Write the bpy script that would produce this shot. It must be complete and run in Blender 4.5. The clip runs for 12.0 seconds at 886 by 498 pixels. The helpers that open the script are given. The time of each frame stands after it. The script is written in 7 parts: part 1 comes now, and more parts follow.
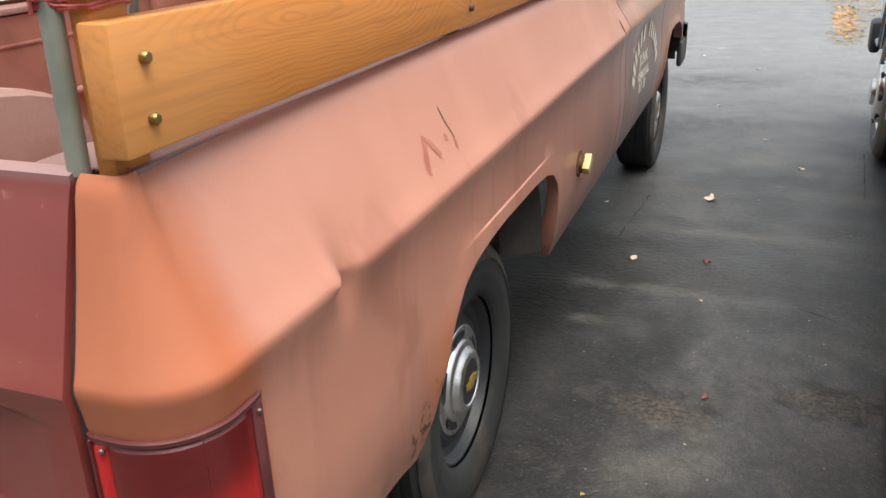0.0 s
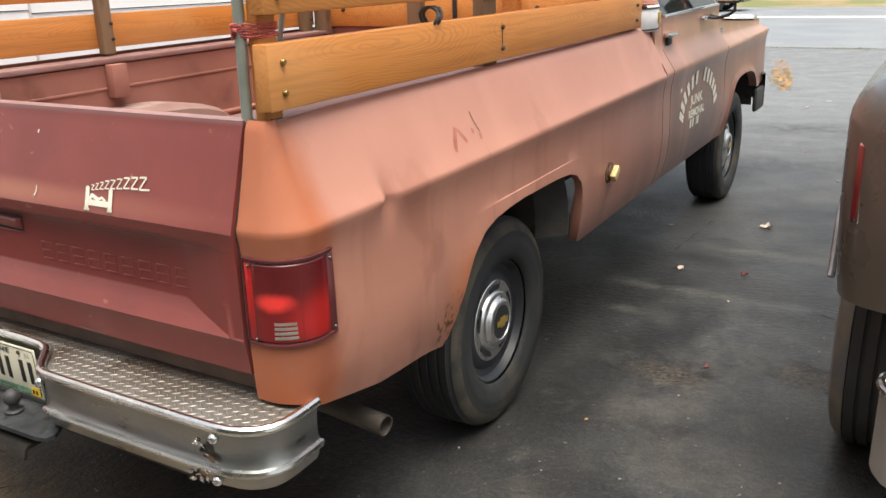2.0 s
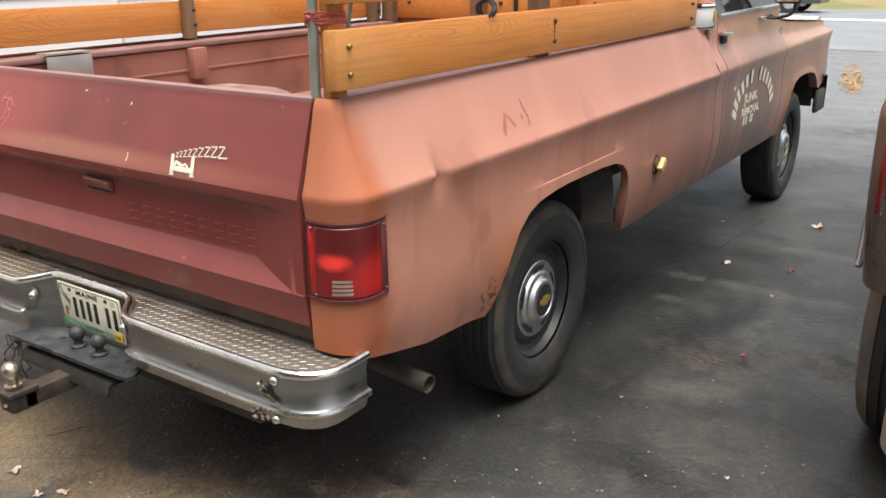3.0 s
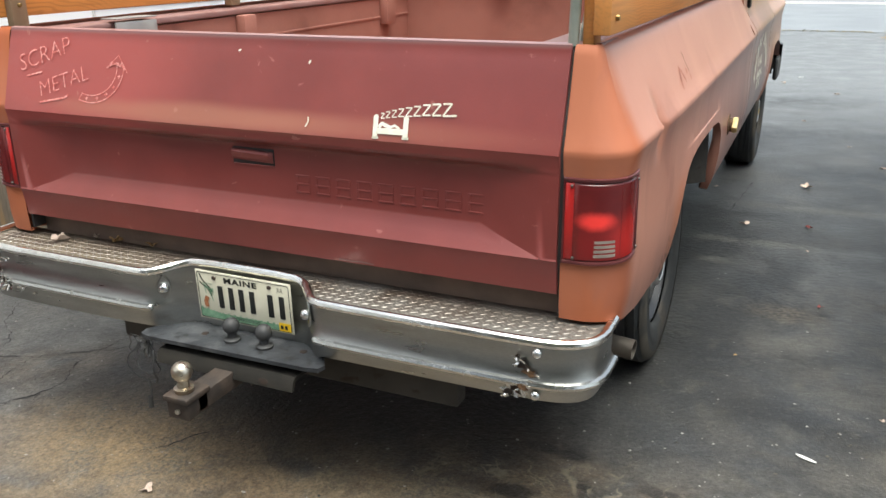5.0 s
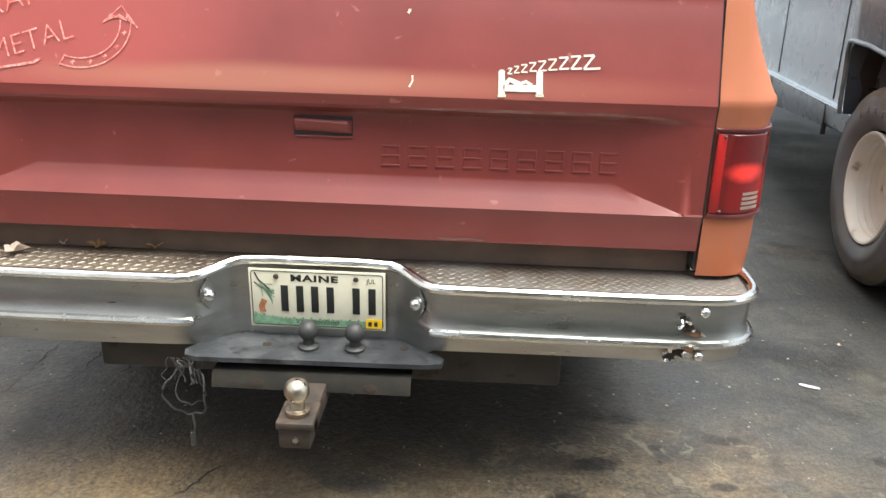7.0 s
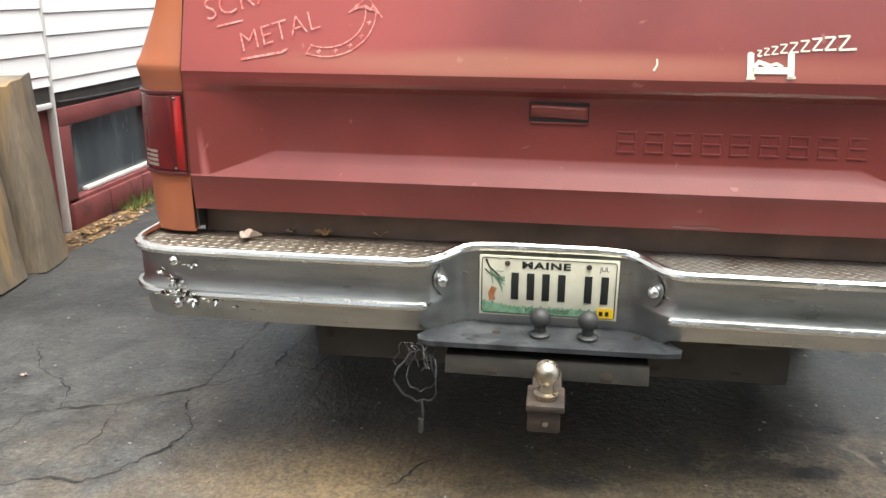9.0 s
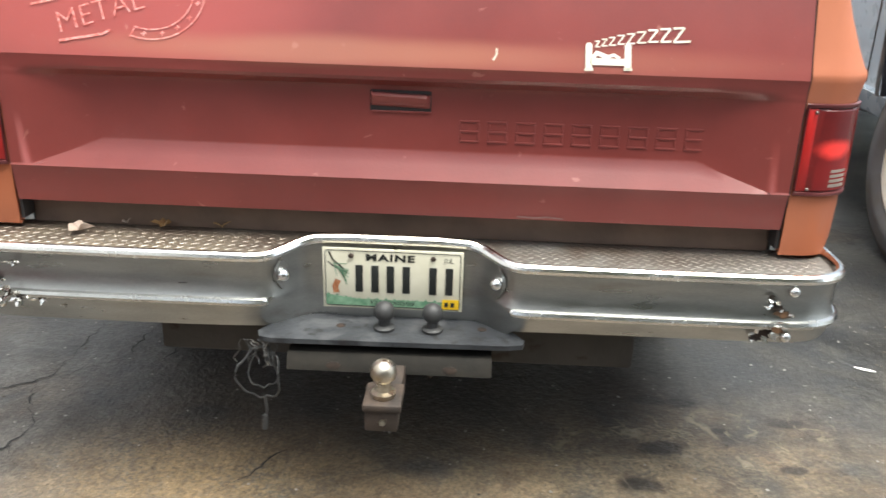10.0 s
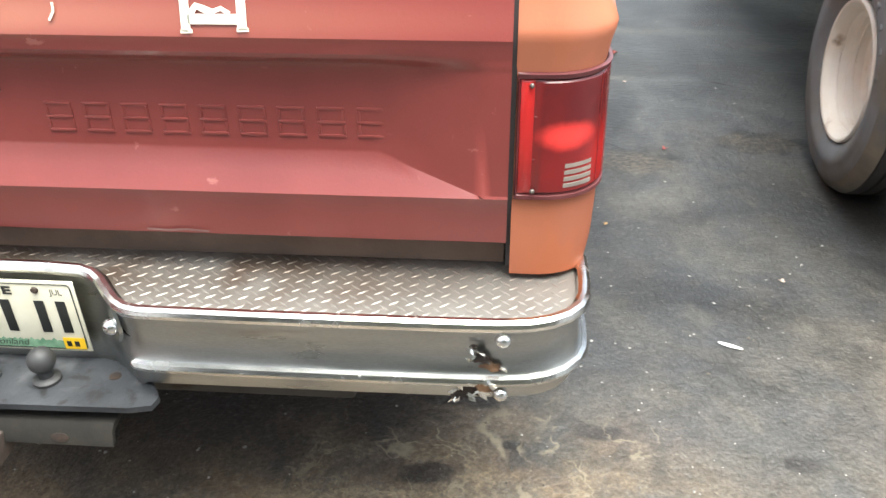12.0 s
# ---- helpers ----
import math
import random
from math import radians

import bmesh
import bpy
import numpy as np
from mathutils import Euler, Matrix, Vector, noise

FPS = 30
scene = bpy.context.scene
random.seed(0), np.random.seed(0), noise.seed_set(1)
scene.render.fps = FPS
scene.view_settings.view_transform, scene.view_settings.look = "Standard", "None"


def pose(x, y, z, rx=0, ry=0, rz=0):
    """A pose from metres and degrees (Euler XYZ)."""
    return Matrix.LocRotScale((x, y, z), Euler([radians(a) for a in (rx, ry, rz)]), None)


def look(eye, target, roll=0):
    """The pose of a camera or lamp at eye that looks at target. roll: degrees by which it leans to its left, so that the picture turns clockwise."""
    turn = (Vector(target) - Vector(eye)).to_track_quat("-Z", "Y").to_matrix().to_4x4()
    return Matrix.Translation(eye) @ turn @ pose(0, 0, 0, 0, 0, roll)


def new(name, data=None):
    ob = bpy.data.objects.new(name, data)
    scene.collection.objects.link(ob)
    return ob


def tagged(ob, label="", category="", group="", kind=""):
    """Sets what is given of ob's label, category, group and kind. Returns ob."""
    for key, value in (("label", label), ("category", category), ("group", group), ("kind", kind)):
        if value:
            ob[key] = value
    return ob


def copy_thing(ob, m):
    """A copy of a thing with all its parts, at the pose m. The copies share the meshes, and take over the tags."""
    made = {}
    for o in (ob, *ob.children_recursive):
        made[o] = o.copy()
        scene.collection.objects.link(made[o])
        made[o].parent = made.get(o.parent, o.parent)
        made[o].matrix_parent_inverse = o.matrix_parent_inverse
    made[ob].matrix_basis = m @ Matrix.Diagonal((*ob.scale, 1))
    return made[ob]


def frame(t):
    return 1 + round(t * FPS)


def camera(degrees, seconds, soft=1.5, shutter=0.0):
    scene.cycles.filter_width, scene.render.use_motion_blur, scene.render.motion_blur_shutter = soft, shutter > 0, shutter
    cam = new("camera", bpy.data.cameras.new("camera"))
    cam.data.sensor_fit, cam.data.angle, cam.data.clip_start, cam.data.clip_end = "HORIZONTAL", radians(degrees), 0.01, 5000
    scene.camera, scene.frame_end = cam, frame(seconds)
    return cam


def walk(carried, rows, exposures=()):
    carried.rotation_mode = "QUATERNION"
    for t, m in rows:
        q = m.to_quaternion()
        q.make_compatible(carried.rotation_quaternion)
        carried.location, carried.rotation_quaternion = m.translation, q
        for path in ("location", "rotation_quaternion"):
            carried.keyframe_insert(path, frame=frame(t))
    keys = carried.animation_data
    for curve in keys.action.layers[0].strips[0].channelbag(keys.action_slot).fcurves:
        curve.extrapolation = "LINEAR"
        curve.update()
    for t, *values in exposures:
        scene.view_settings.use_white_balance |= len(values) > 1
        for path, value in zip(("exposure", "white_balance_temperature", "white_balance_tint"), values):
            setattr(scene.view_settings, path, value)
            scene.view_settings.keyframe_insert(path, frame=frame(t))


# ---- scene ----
cam = camera(56.0, 12.0, shutter=0.15)
PATH = [
    (0, (1.479, -0.557, 1.437), (0.807, 1.175, 0.695), -1.8),
    (0.5, (1.588, -0.765, 1.454), (0.899, 0.996, 0.802), -1.9),
    (1, (1.773, -0.865, 1.466), (0.955, 0.85, 0.84), -1.4),
    (1.5, (1.946, -0.973, 1.476), (0.955, 0.632, 0.811), -3.1),
    (2, (2.029, -1.184, 1.47), (1.066, 0.455, 0.848), -1.7),
    (2.5, (2.136, -1.268, 1.482), (1.128, 0.347, 0.868), -0.7),
    (3, (2.157, -1.328, 1.473), (1.077, 0.232, 0.842), -0.6),
    (3.3, (2.096, -1.428, 1.46), (1.087, 0.148, 0.756), 0.5),
    (3.5, (2.019, -1.518, 1.46), (1.091, 0.085, 0.708), 1.1),
    (3.7, (1.965, -1.61, 1.463), (1.027, -0.005, 0.724), 0.4),
    (5.3, (1.185, -1.71, 1.368), (0.493, 0.049, 0.713), -1.1),
    (5.5, (1.104, -1.746, 1.379), (0.494, 0.037, 0.709), -1.4),
    (6, (0.808, -1.705, 1.342), (0.391, 0.125, 0.652), -0.8),
    (6.5, (0.539, -1.699, 1.339), (0.22, 0.138, 0.614), -0.2),
    (6.7, (0.454, -1.73, 1.304), (0.249, 0.135, 0.614), 0.5),
    (8.3, (0.105, -1.709, 1.227), (0.165, 0.174, 0.555), 2.7),
    (8.5, (0.071, -1.75, 1.163), (-0.016, 0.154, 0.56), 1.2),
    (9, (0.027, -1.784, 1.16), (-0.253, 0.103, 0.56), 0.3),
    (9.5, (0.048, -1.759, 1.159), (-0.241, 0.122, 0.544), 0.3),
    (10, (0.16, -1.702, 1.235), (0.103, 0.167, 0.525), 1.8),
    (10.5, (0.402, -1.671, 1.371), (0.427, 0.156, 0.556), 2.0),
    (11, (0.506, -1.551, 1.379), (0.54, 0.293, 0.607), 1.7),
    (11.5, (0.674, -1.335, 1.329), (0.752, 0.445, 0.419), 0.7),
    (12, (0.827, -1.089, 1.319), (0.684, 0.614, 0.279), -0.6),
]
walk(cam, [(t, look(eye, target, roll)) for t, eye, target, roll in PATH],
     [(t, stops, kelvin, tint) for t, stops, kelvin, tint in ((0.0, 1.30, 6850, 8), (0.5, 1.12, 6950, 8), (1.0, 1.09, 6950, 8), (2.5, 1.30, 6950, 8), (3.0, 1.25, 6900, 8), (3.5, 1.38, 6800, 8), (5.5, 1.34, 6490, 2), (6.5, 1.68, 6600, 4), (8.5, 1.80, 6600, 4), (9.0, 1.67, 6600, 4), (10.0, 1.76, 6560, 4), (10.5, 1.73, 6310, 2), (11.5, 1.80, 6270, 2), (12.0, 2.22, 6450, 4))])

# ---- world and sun ----
world = bpy.data.worlds.new("sky")
scene.world = world
world.use_nodes = True
wn = world.node_tree.nodes
sky = wn.new("ShaderNodeTexSky")
sky.sky_type, sky.sun_disc = "NISHITA", False
sky.sun_elevation, sky.sun_rotation = radians(77), radians(131)
sky.air_density, sky.dust_density, sky.ozone_density = 1.0, 4.0, 1.0
wn["Background"].inputs["Strength"].default_value = 0.118
overcast = wn.new("ShaderNodeHueSaturation")
overcast.inputs["Saturation"].default_value = 0.50
world.node_tree.links.new(sky.outputs[0], overcast.inputs["Color"])
world.node_tree.links.new(overcast.outputs[0], wn["Background"].inputs["Color"])
sun = new("sun", bpy.data.lights.new("sun", "SUN"))
sun.data.energy, sun.data.angle, sun.data.color = 1.85, radians(45), (1.0, 0.97, 0.92)
sun.matrix_world = look((1.5, -1.3, 8.6), (0, 0, 0))


# ---- materials ----
def surface(name, c1, c2=None, scale=6.0, rough=0.5, metal=0.0, bump=0.0, bscale=80.0, spread=(0.35, 0.65),
            rough2=None, spec=0.5, coat=0.0, fine=0.0, detail=6.0, stretch=(1, 1, 1), wear=None, blotch=None):
    """Two-scale procedural surface: blotches between c1 and c2, fine speckle, bump, and patches of wear."""
    m = bpy.data.materials.new(name)
    m.use_nodes = True
    nt = m.node_tree
    n, l = nt.nodes, nt.links
    bs = n["Principled BSDF"]
    bs.inputs["Roughness"].default_value = rough
    bs.inputs["Metallic"].default_value = metal
    bs.inputs["Specular IOR Level"].default_value = spec
    bs.inputs["Coat Weight"].default_value = coat
    bs.inputs["Coat Roughness"].default_value = 0.15
    tc = n.new("ShaderNodeTexCoord")
    mp = n.new("ShaderNodeMapping")
    mp.inputs["Scale"].default_value = stretch
    l.new(tc.outputs["Object"], mp.inputs["Vector"])
    vec = mp.outputs["Vector"]

    def noise_tex(sc, det=detail, dist=0.0):
        t = n.new("ShaderNodeTexNoise")
        t.inputs["Scale"].default_value, t.inputs["Detail"].default_value = sc, det
        t.inputs["Distortion"].default_value = dist
        l.new(vec, t.inputs["Vector"])
        return t.outputs["Fac"]

    def ramp(src, lo, hi):
        r = n.new("ShaderNodeMapRange")
        r.inputs["From Min"].default_value, r.inputs["From Max"].default_value = lo, hi
        l.new(src, r.inputs["Value"])
        return r.outputs["Result"]

    def mix(fac, a, b, mode="MIX"):
        x = n.new("ShaderNodeMix")
        x.data_type, x.blend_type = "RGBA", mode
        for sock, v in ((x.inputs[0], fac), (x.inputs[6], a), (x.inputs[7], b)):
            if isinstance(v, bpy.types.NodeSocket):
                l.new(v, sock)
            elif isinstance(v, (int, float)):
                sock.default_value = v
            else:
                sock.default_value = (*v, 1)
        return x.outputs[2]

    col = mix(ramp(noise_tex(scale), *spread), c1, c2 or c1)
    if blotch:
        c3, sc3, lo3, hi3 = blotch
        col = mix(ramp(noise_tex(sc3, 4.0, 0.6), lo3, hi3), col, c3)
    if wear:
        c4, sc4, lo4, hi4 = wear
        col = mix(ramp(noise_tex(sc4, 8.0, 0.3), lo4, hi4), col, c4)
    if fine:
        g = noise_tex(bscale * 2.5, 2.0)
        col = mix(fine, col, mix(ramp(g, 0.3, 0.7), (0.25, 0.25, 0.25), (0.85, 0.85, 0.85)), "OVERLAY")
    l.new(col, bs.inputs["Base Color"])
    if rough2 is not None:
        r = n.new("ShaderNodeMapRange")
        r.inputs["From Min"].default_value, r.inputs["From Max"].default_value = 0.3, 0.7
        r.inputs["To Min"].default_value, r.inputs["To Max"].default_value = rough, rough2
        l.new(noise_tex(scale * 2.3), r.inputs["Value"])
        l.new(r.outputs["Result"], bs.inputs["Roughness"])
    if bump:
        b = n.new("ShaderNodeBump")
        b.inputs["Strength"].default_value, b.inputs["Distance"].default_value = bump, 0.004
        l.new(noise_tex(bscale), b.inputs["Height"])
        l.new(b.outputs["Normal"], bs.inputs["Normal"])
    return m


class Graph:
    """Small helper to extend a material: position, noise, ranges, mixes."""

    def __init__(self, m):
        self.m, self.nt = m, m.node_tree
        self.n, self.l = self.nt.nodes, self.nt.links
        self.bs = self.n["Principled BSDF"]
        self.tc = self.n.new("ShaderNodeTexCoord").outputs["Object"]
        s = self.n.new("ShaderNodeSeparateXYZ")
        self.l.new(self.tc, s.inputs[0])
        self.x, self.y, self.z = s.outputs
        self.col = self.bs.inputs["Base Color"].links[0].from_socket

    def put(self, sock, v):
        if isinstance(v, bpy.types.NodeSocket):
            self.l.new(v, sock)
        elif isinstance(v, (int, float)):
            sock.default_value = v
        else:
            sock.default_value = (*v, 1) if len(v) == 3 and sock.type == "RGBA" else v

    def math(self, op, a, b=0.0):
        k = self.n.new("ShaderNodeMath")
        k.operation = op
        self.put(k.inputs[0], a), self.put(k.inputs[1], b)
        return k.outputs[0]

    def span(self, v, lo, hi, a=0.0, b=1.0, smooth=True):
        r = self.n.new("ShaderNodeMapRange")
        r.interpolation_type = "SMOOTHSTEP" if smooth else "LINEAR"
        for k, w in (("Value", v), ("From Min", lo), ("From Max", hi), ("To Min", a), ("To Max", b)):
            self.put(r.inputs[k], w)
        return r.outputs[0]

    def noise(self, scale, detail=5.0, dist=0.0, stretch=(1, 1, 1), vec=None):
        mp = self.n.new("ShaderNodeMapping")
        mp.inputs["Scale"].default_value = stretch
        self.l.new(vec or self.tc, mp.inputs[0])
        t = self.n.new("ShaderNodeTexNoise")
        t.inputs["Scale"].default_value, t.inputs["Detail"].default_value, t.inputs["Distortion"].default_value = scale, detail, dist
        self.l.new(mp.outputs[0], t.inputs["Vector"])
        return t.outputs["Fac"]

    def blob(self, cx, cy, cz, rx, ry, rz, soft=0.35, rag=0.5, rscale=6.0):
        """1 inside an uneven ellipsoid, 0 outside."""
        mp = self.n.new("ShaderNodeMapping")
        mp.vector_type = "TEXTURE"
        mp.inputs["Location"].default_value, mp.inputs["Scale"].default_value = (cx, cy, cz), (rx, ry, rz)
        self.l.new(self.tc, mp.inputs[0])
        ln = self.n.new("ShaderNodeVectorMath")
        ln.operation = "LENGTH"
        self.l.new(mp.outputs[0], ln.inputs[0])
        d = self.math("ADD", ln.outputs["Value"], self.math("MULTIPLY", self.math("SUBTRACT", self.noise(rscale, 6.0), 0.5), rag * 2))
        return self.span(d, 1.0 - soft, 1.0 + soft, 1.0, 0.0)

    def mix(self, fac, b, mode="MIX", a=None):
        x = self.n.new("ShaderNodeMix")
        x.data_type, x.blend_type = "RGBA", mode
        self.put(x.inputs[0], fac), self.put(x.inputs[6], a if a is not None else self.col), self.put(x.inputs[7], b)
        self.col = x.outputs[2]
        return self.col

    def done(self):
        self.l.new(self.col, self.bs.inputs["Base Color"])
        return self.m


# salmon primer of the bed, orange at the tail corner and the wheel arch, browner towards the cab
paint_side = surface("faded_salmon_paint", (0.428, 0.190, 0.133), (0.478, 0.220, 0.156), 3.0, 0.34, rough2=0.45, spec=0.5, coat=0.12, bump=0.05, bscale=220, fine=0.05)
g = Graph(paint_side)
wob = g.math("MULTIPLY", g.math("SUBTRACT", g.noise(3.0), 0.5), 0.25)
tail = g.span(g.math("ADD", g.y, g.math("MULTIPLY", wob, 0.6)), 0.085, 0.190, 1.0, 0.0)
g.mix(tail, (0.365, 0.096, 0.035))
g.mix(g.math("MULTIPLY", g.blob(1.0, 0.80, 0.60, 0.4, 0.17, 0.16, 0.4, 0.4), 0.75), (0.45, 0.150, 0.065))
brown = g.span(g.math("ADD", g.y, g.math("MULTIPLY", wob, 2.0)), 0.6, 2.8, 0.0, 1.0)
# less brown and paler above the ridge: its sheen, painted in
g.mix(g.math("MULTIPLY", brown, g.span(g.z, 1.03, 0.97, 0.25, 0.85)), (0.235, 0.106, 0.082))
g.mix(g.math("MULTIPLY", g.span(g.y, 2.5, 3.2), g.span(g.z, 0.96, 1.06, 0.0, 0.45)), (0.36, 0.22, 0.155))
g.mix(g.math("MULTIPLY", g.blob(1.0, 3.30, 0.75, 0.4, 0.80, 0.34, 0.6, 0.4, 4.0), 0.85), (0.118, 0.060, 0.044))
g.mix(g.math("MULTIPLY", g.blob(1.0, 3.93, 0.56, 0.4, 0.22, 0.30, 0.5, 0.5, 5.0), 0.7), (0.36, 0.150, 0.098))
g.mix(g.math("MULTIPLY", g.blob(1.0, 2.66, 0.66, 0.4, 0.10, 0.40, 0.5, 0.4, 5.0), 0.5), (0.36, 0.165, 0.120))
scuff = g.math("MULTIPLY", g.span(g.noise(9.0, 6.0, 0.6), 0.60, 0.70), g.blob(1.0, 0.9, 0.80, 0.4, 0.30, 0.05, 0.5, 0.6, 9.0))
g.mix(g.math("MULTIPLY", scuff, 0.8), (0.22, 0.06, 0.03))
g.mix(g.math("MULTIPLY", g.blob(1.0, 4.3, 1.2, 0.5, 0.75, 0.22, 0.5, 0.6, 4.0), 0.6), (0.30, 0.18, 0.115))
streak = g.noise(2.2, 3.0, 0.0, (1, 2.2, 0.25))
g.mix(g.span(streak, 0.48, 0.72, 0.0, 0.30), (0.55, 0.27, 0.19))
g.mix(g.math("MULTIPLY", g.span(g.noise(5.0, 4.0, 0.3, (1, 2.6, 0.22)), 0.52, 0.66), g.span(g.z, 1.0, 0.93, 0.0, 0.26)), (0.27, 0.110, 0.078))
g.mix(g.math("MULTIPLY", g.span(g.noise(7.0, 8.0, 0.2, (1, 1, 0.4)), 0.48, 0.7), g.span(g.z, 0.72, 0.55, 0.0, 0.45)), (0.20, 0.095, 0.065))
g.mix(g.span(g.noise(5.0, 4.0, 0.8, (1, 1, 0.6)), 0.56, 0.70, 0.0, 0.48), (0.31, 0.12, 0.08))
g.mix(g.math("MULTIPLY", g.span(g.noise(38.0, 6.0), 0.53, 0.60), g.blob(1.0, 0.66, 0.57, 0.4, 0.10, 0.07, 0.3, 0.6, 14.0)), (0.13, 0.042, 0.018))
g.mix(g.math("MULTIPLY", g.span(g.noise(55.0, 6.0), 0.60, 0.66), g.blob(1.0, 0.66, 0.57, 0.4, 0.07, 0.05, 0.3, 0.6, 14.0)), (0.025, 0.015, 0.011))
# the tail corner is dull bare primer, the doors and fenders keep a shinier coat
g.l.new(g.math("ADD", g.span(g.y, 2.45, 2.75, 0.40, 0.34), g.math("MULTIPLY", tail, 0.2)), g.bs.inputs["Roughness"])
g.l.new(g.span(tail, 0.0, 1.0, 0.5, 0.20), g.bs.inputs["Specular IOR Level"])
g.l.new(g.span(tail, 0.0, 1.0, 0.12, 0.0), g.bs.inputs["Coat Weight"])
g.done()

paint_gate = surface("dull_maroon_paint", (0.182, 0.035, 0.030), (0.224, 0.045, 0.038), 4.0, 0.30, rough2=0.40, spec=0.5, coat=0.22, bump=0.05, bscale=200, fine=0.05)
g = Graph(paint_gate)
g.mix(g.math("MULTIPLY", g.blob(-0.58, 0.0, 1.10, 0.34, 0.6, 0.15, 0.6, 0.25, 3.0), 0.45), (0.46, 0.085, 0.075))
# sheen above the ridge and along the worn top edge, painted in
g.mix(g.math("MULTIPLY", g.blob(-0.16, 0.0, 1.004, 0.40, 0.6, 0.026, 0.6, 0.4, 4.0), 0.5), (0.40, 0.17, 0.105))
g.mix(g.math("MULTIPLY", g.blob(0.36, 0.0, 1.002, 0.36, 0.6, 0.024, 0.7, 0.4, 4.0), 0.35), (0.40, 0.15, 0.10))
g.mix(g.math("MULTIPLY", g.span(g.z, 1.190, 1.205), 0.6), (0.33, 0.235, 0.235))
g.mix(g.span(g.noise(26.0, 8.0, 0.5), 0.68, 0.74, 0.0, 0.4), (0.45, 0.2, 0.16))
g.done()

paint_bed = surface("bed_paint", (0.265, 0.108, 0.080), (0.33, 0.140, 0.106), 3.0, 0.55, rough2=0.7, bump=0.1, bscale=90,
                    wear=((0.14, 0.055, 0.038), 2.5, 0.58, 0.75), fine=0.06)
dusty_house = surface("dusty_wheel_house", (0.20, 0.108, 0.090), (0.26, 0.165, 0.145), 5.0, 0.5, rough2=0.65, bump=0.15, bscale=60, wear=((0.38, 0.30, 0.28), 8.0, 0.55, 0.72), fine=0.1)
rail_top = surface("worn_rail_metal", (0.21, 0.112, 0.100), (0.27, 0.165, 0.155), 5.0, 0.50, bump=0.1, bscale=90, wear=((0.25, 0.12, 0.105), 14.0, 0.5, 0.75))
# near-black for gaps, holes and recesses, in place of their shade
black_gap = surface("dark_gap_fill", (0.036, 0.032, 0.032), None, rough=0.8)
dark_steel = surface("grimy_frame_steel", (0.045, 0.042, 0.039), (0.066, 0.060, 0.054), 9.0, 0.8, spec=0.3, bump=0.3, bscale=70, wear=((0.035, 0.023, 0.015), 14.0, 0.6, 0.7))
black_plate = surface("worn_black_plate", (0.018, 0.020, 0.024), (0.040, 0.043, 0.048), 9.0, 0.5, rough2=0.72, bump=0.35, bscale=80, wear=((0.060, 0.062, 0.066), 13.0, 0.54, 0.64), blotch=((0.010, 0.010, 0.011), 30.0, 0.56, 0.66))
bumper_steel = surface("brushed_bumper_steel", (0.335, 0.340, 0.330), (0.43, 0.432, 0.42), 9.0, 0.26, metal=1.0, rough2=0.40, fine=0.12, bump=0.05, bscale=120, stretch=(0.5, 1, 2.5),
                       wear=((0.22, 0.19, 0.16), 7.0, 0.62, 0.8))
rib_steel = surface("polished_rib_steel", (0.60, 0.60, 0.58), (0.50, 0.50, 0.48), 10.0, 0.18, metal=1.0, rough2=0.3, bump=0.03, bscale=80)
chrome_edge = surface("polished_chrome_rim", (0.86, 0.85, 0.82), (0.70, 0.68, 0.64), 12.0, 0.13, metal=1.0, rough2=0.3, bump=0.03, bscale=60)
chrome = surface("chrome", (0.78, 0.78, 0.77), (0.66, 0.66, 0.65), 20.0, 0.2, metal=1.0, rough2=0.25)
tread_plate = surface("diamond_tread_steel", (0.245, 0.235, 0.218), (0.185, 0.170, 0.153), 4.0, 0.46, metal=0.55, rough2=0.60, bump=0.15, bscale=120)
tread_tops = surface("worn_tread_tops", (0.345, 0.332, 0.308), (0.25, 0.23, 0.205), 5.0, 0.42, metal=0.6, rough2=0.55)
g = Graph(tread_tops)
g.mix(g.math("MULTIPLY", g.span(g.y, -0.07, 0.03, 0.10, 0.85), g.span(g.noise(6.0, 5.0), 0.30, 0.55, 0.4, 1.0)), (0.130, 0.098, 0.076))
g.done()
g = Graph(tread_plate)
g.mix(g.math("MULTIPLY", g.blob(-0.62, 0.0, 0.6, 0.42, 0.2, 0.2, 0.6, 0.8, 7.0), 0.45), (0.27, 0.19, 0.095))
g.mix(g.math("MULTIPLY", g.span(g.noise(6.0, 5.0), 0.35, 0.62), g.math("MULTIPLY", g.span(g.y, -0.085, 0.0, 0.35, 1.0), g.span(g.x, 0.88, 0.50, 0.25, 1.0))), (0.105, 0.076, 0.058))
g.done()
rusty_hole = surface("flaking_rust", (0.035, 0.018, 0.010), (0.16, 0.085, 0.04), 45.0, 0.85, bump=0.6, bscale=70)
grimy_bar = surface("grimy_bar_steel", (0.016, 0.015, 0.0135), (0.027, 0.024, 0.020), 14.0, 0.85, spec=0.15, bump=0.3, bscale=70)
rust_iron = surface("rusty_iron", (0.034, 0.027, 0.023), (0.075, 0.054, 0.042), 20.0, 0.7, metal=0.3, bump=0.4, bscale=80)
tyre_rubber = surface("dusty_tyre_rubber", (0.021, 0.023, 0.025), (0.031, 0.033, 0.034), 7.0, 0.76, bump=0.25, bscale=60, wear=((0.075, 0.060, 0.044), 6.0, 0.58, 0.8))
dusty_rubber = surface("tan_dusted_rubber", (0.050, 0.045, 0.038), (0.100, 0.086, 0.066), 9.0, 0.85, bump=0.3, bscale=60, wear=((0.028, 0.029, 0.030), 5.0, 0.50, 0.62))
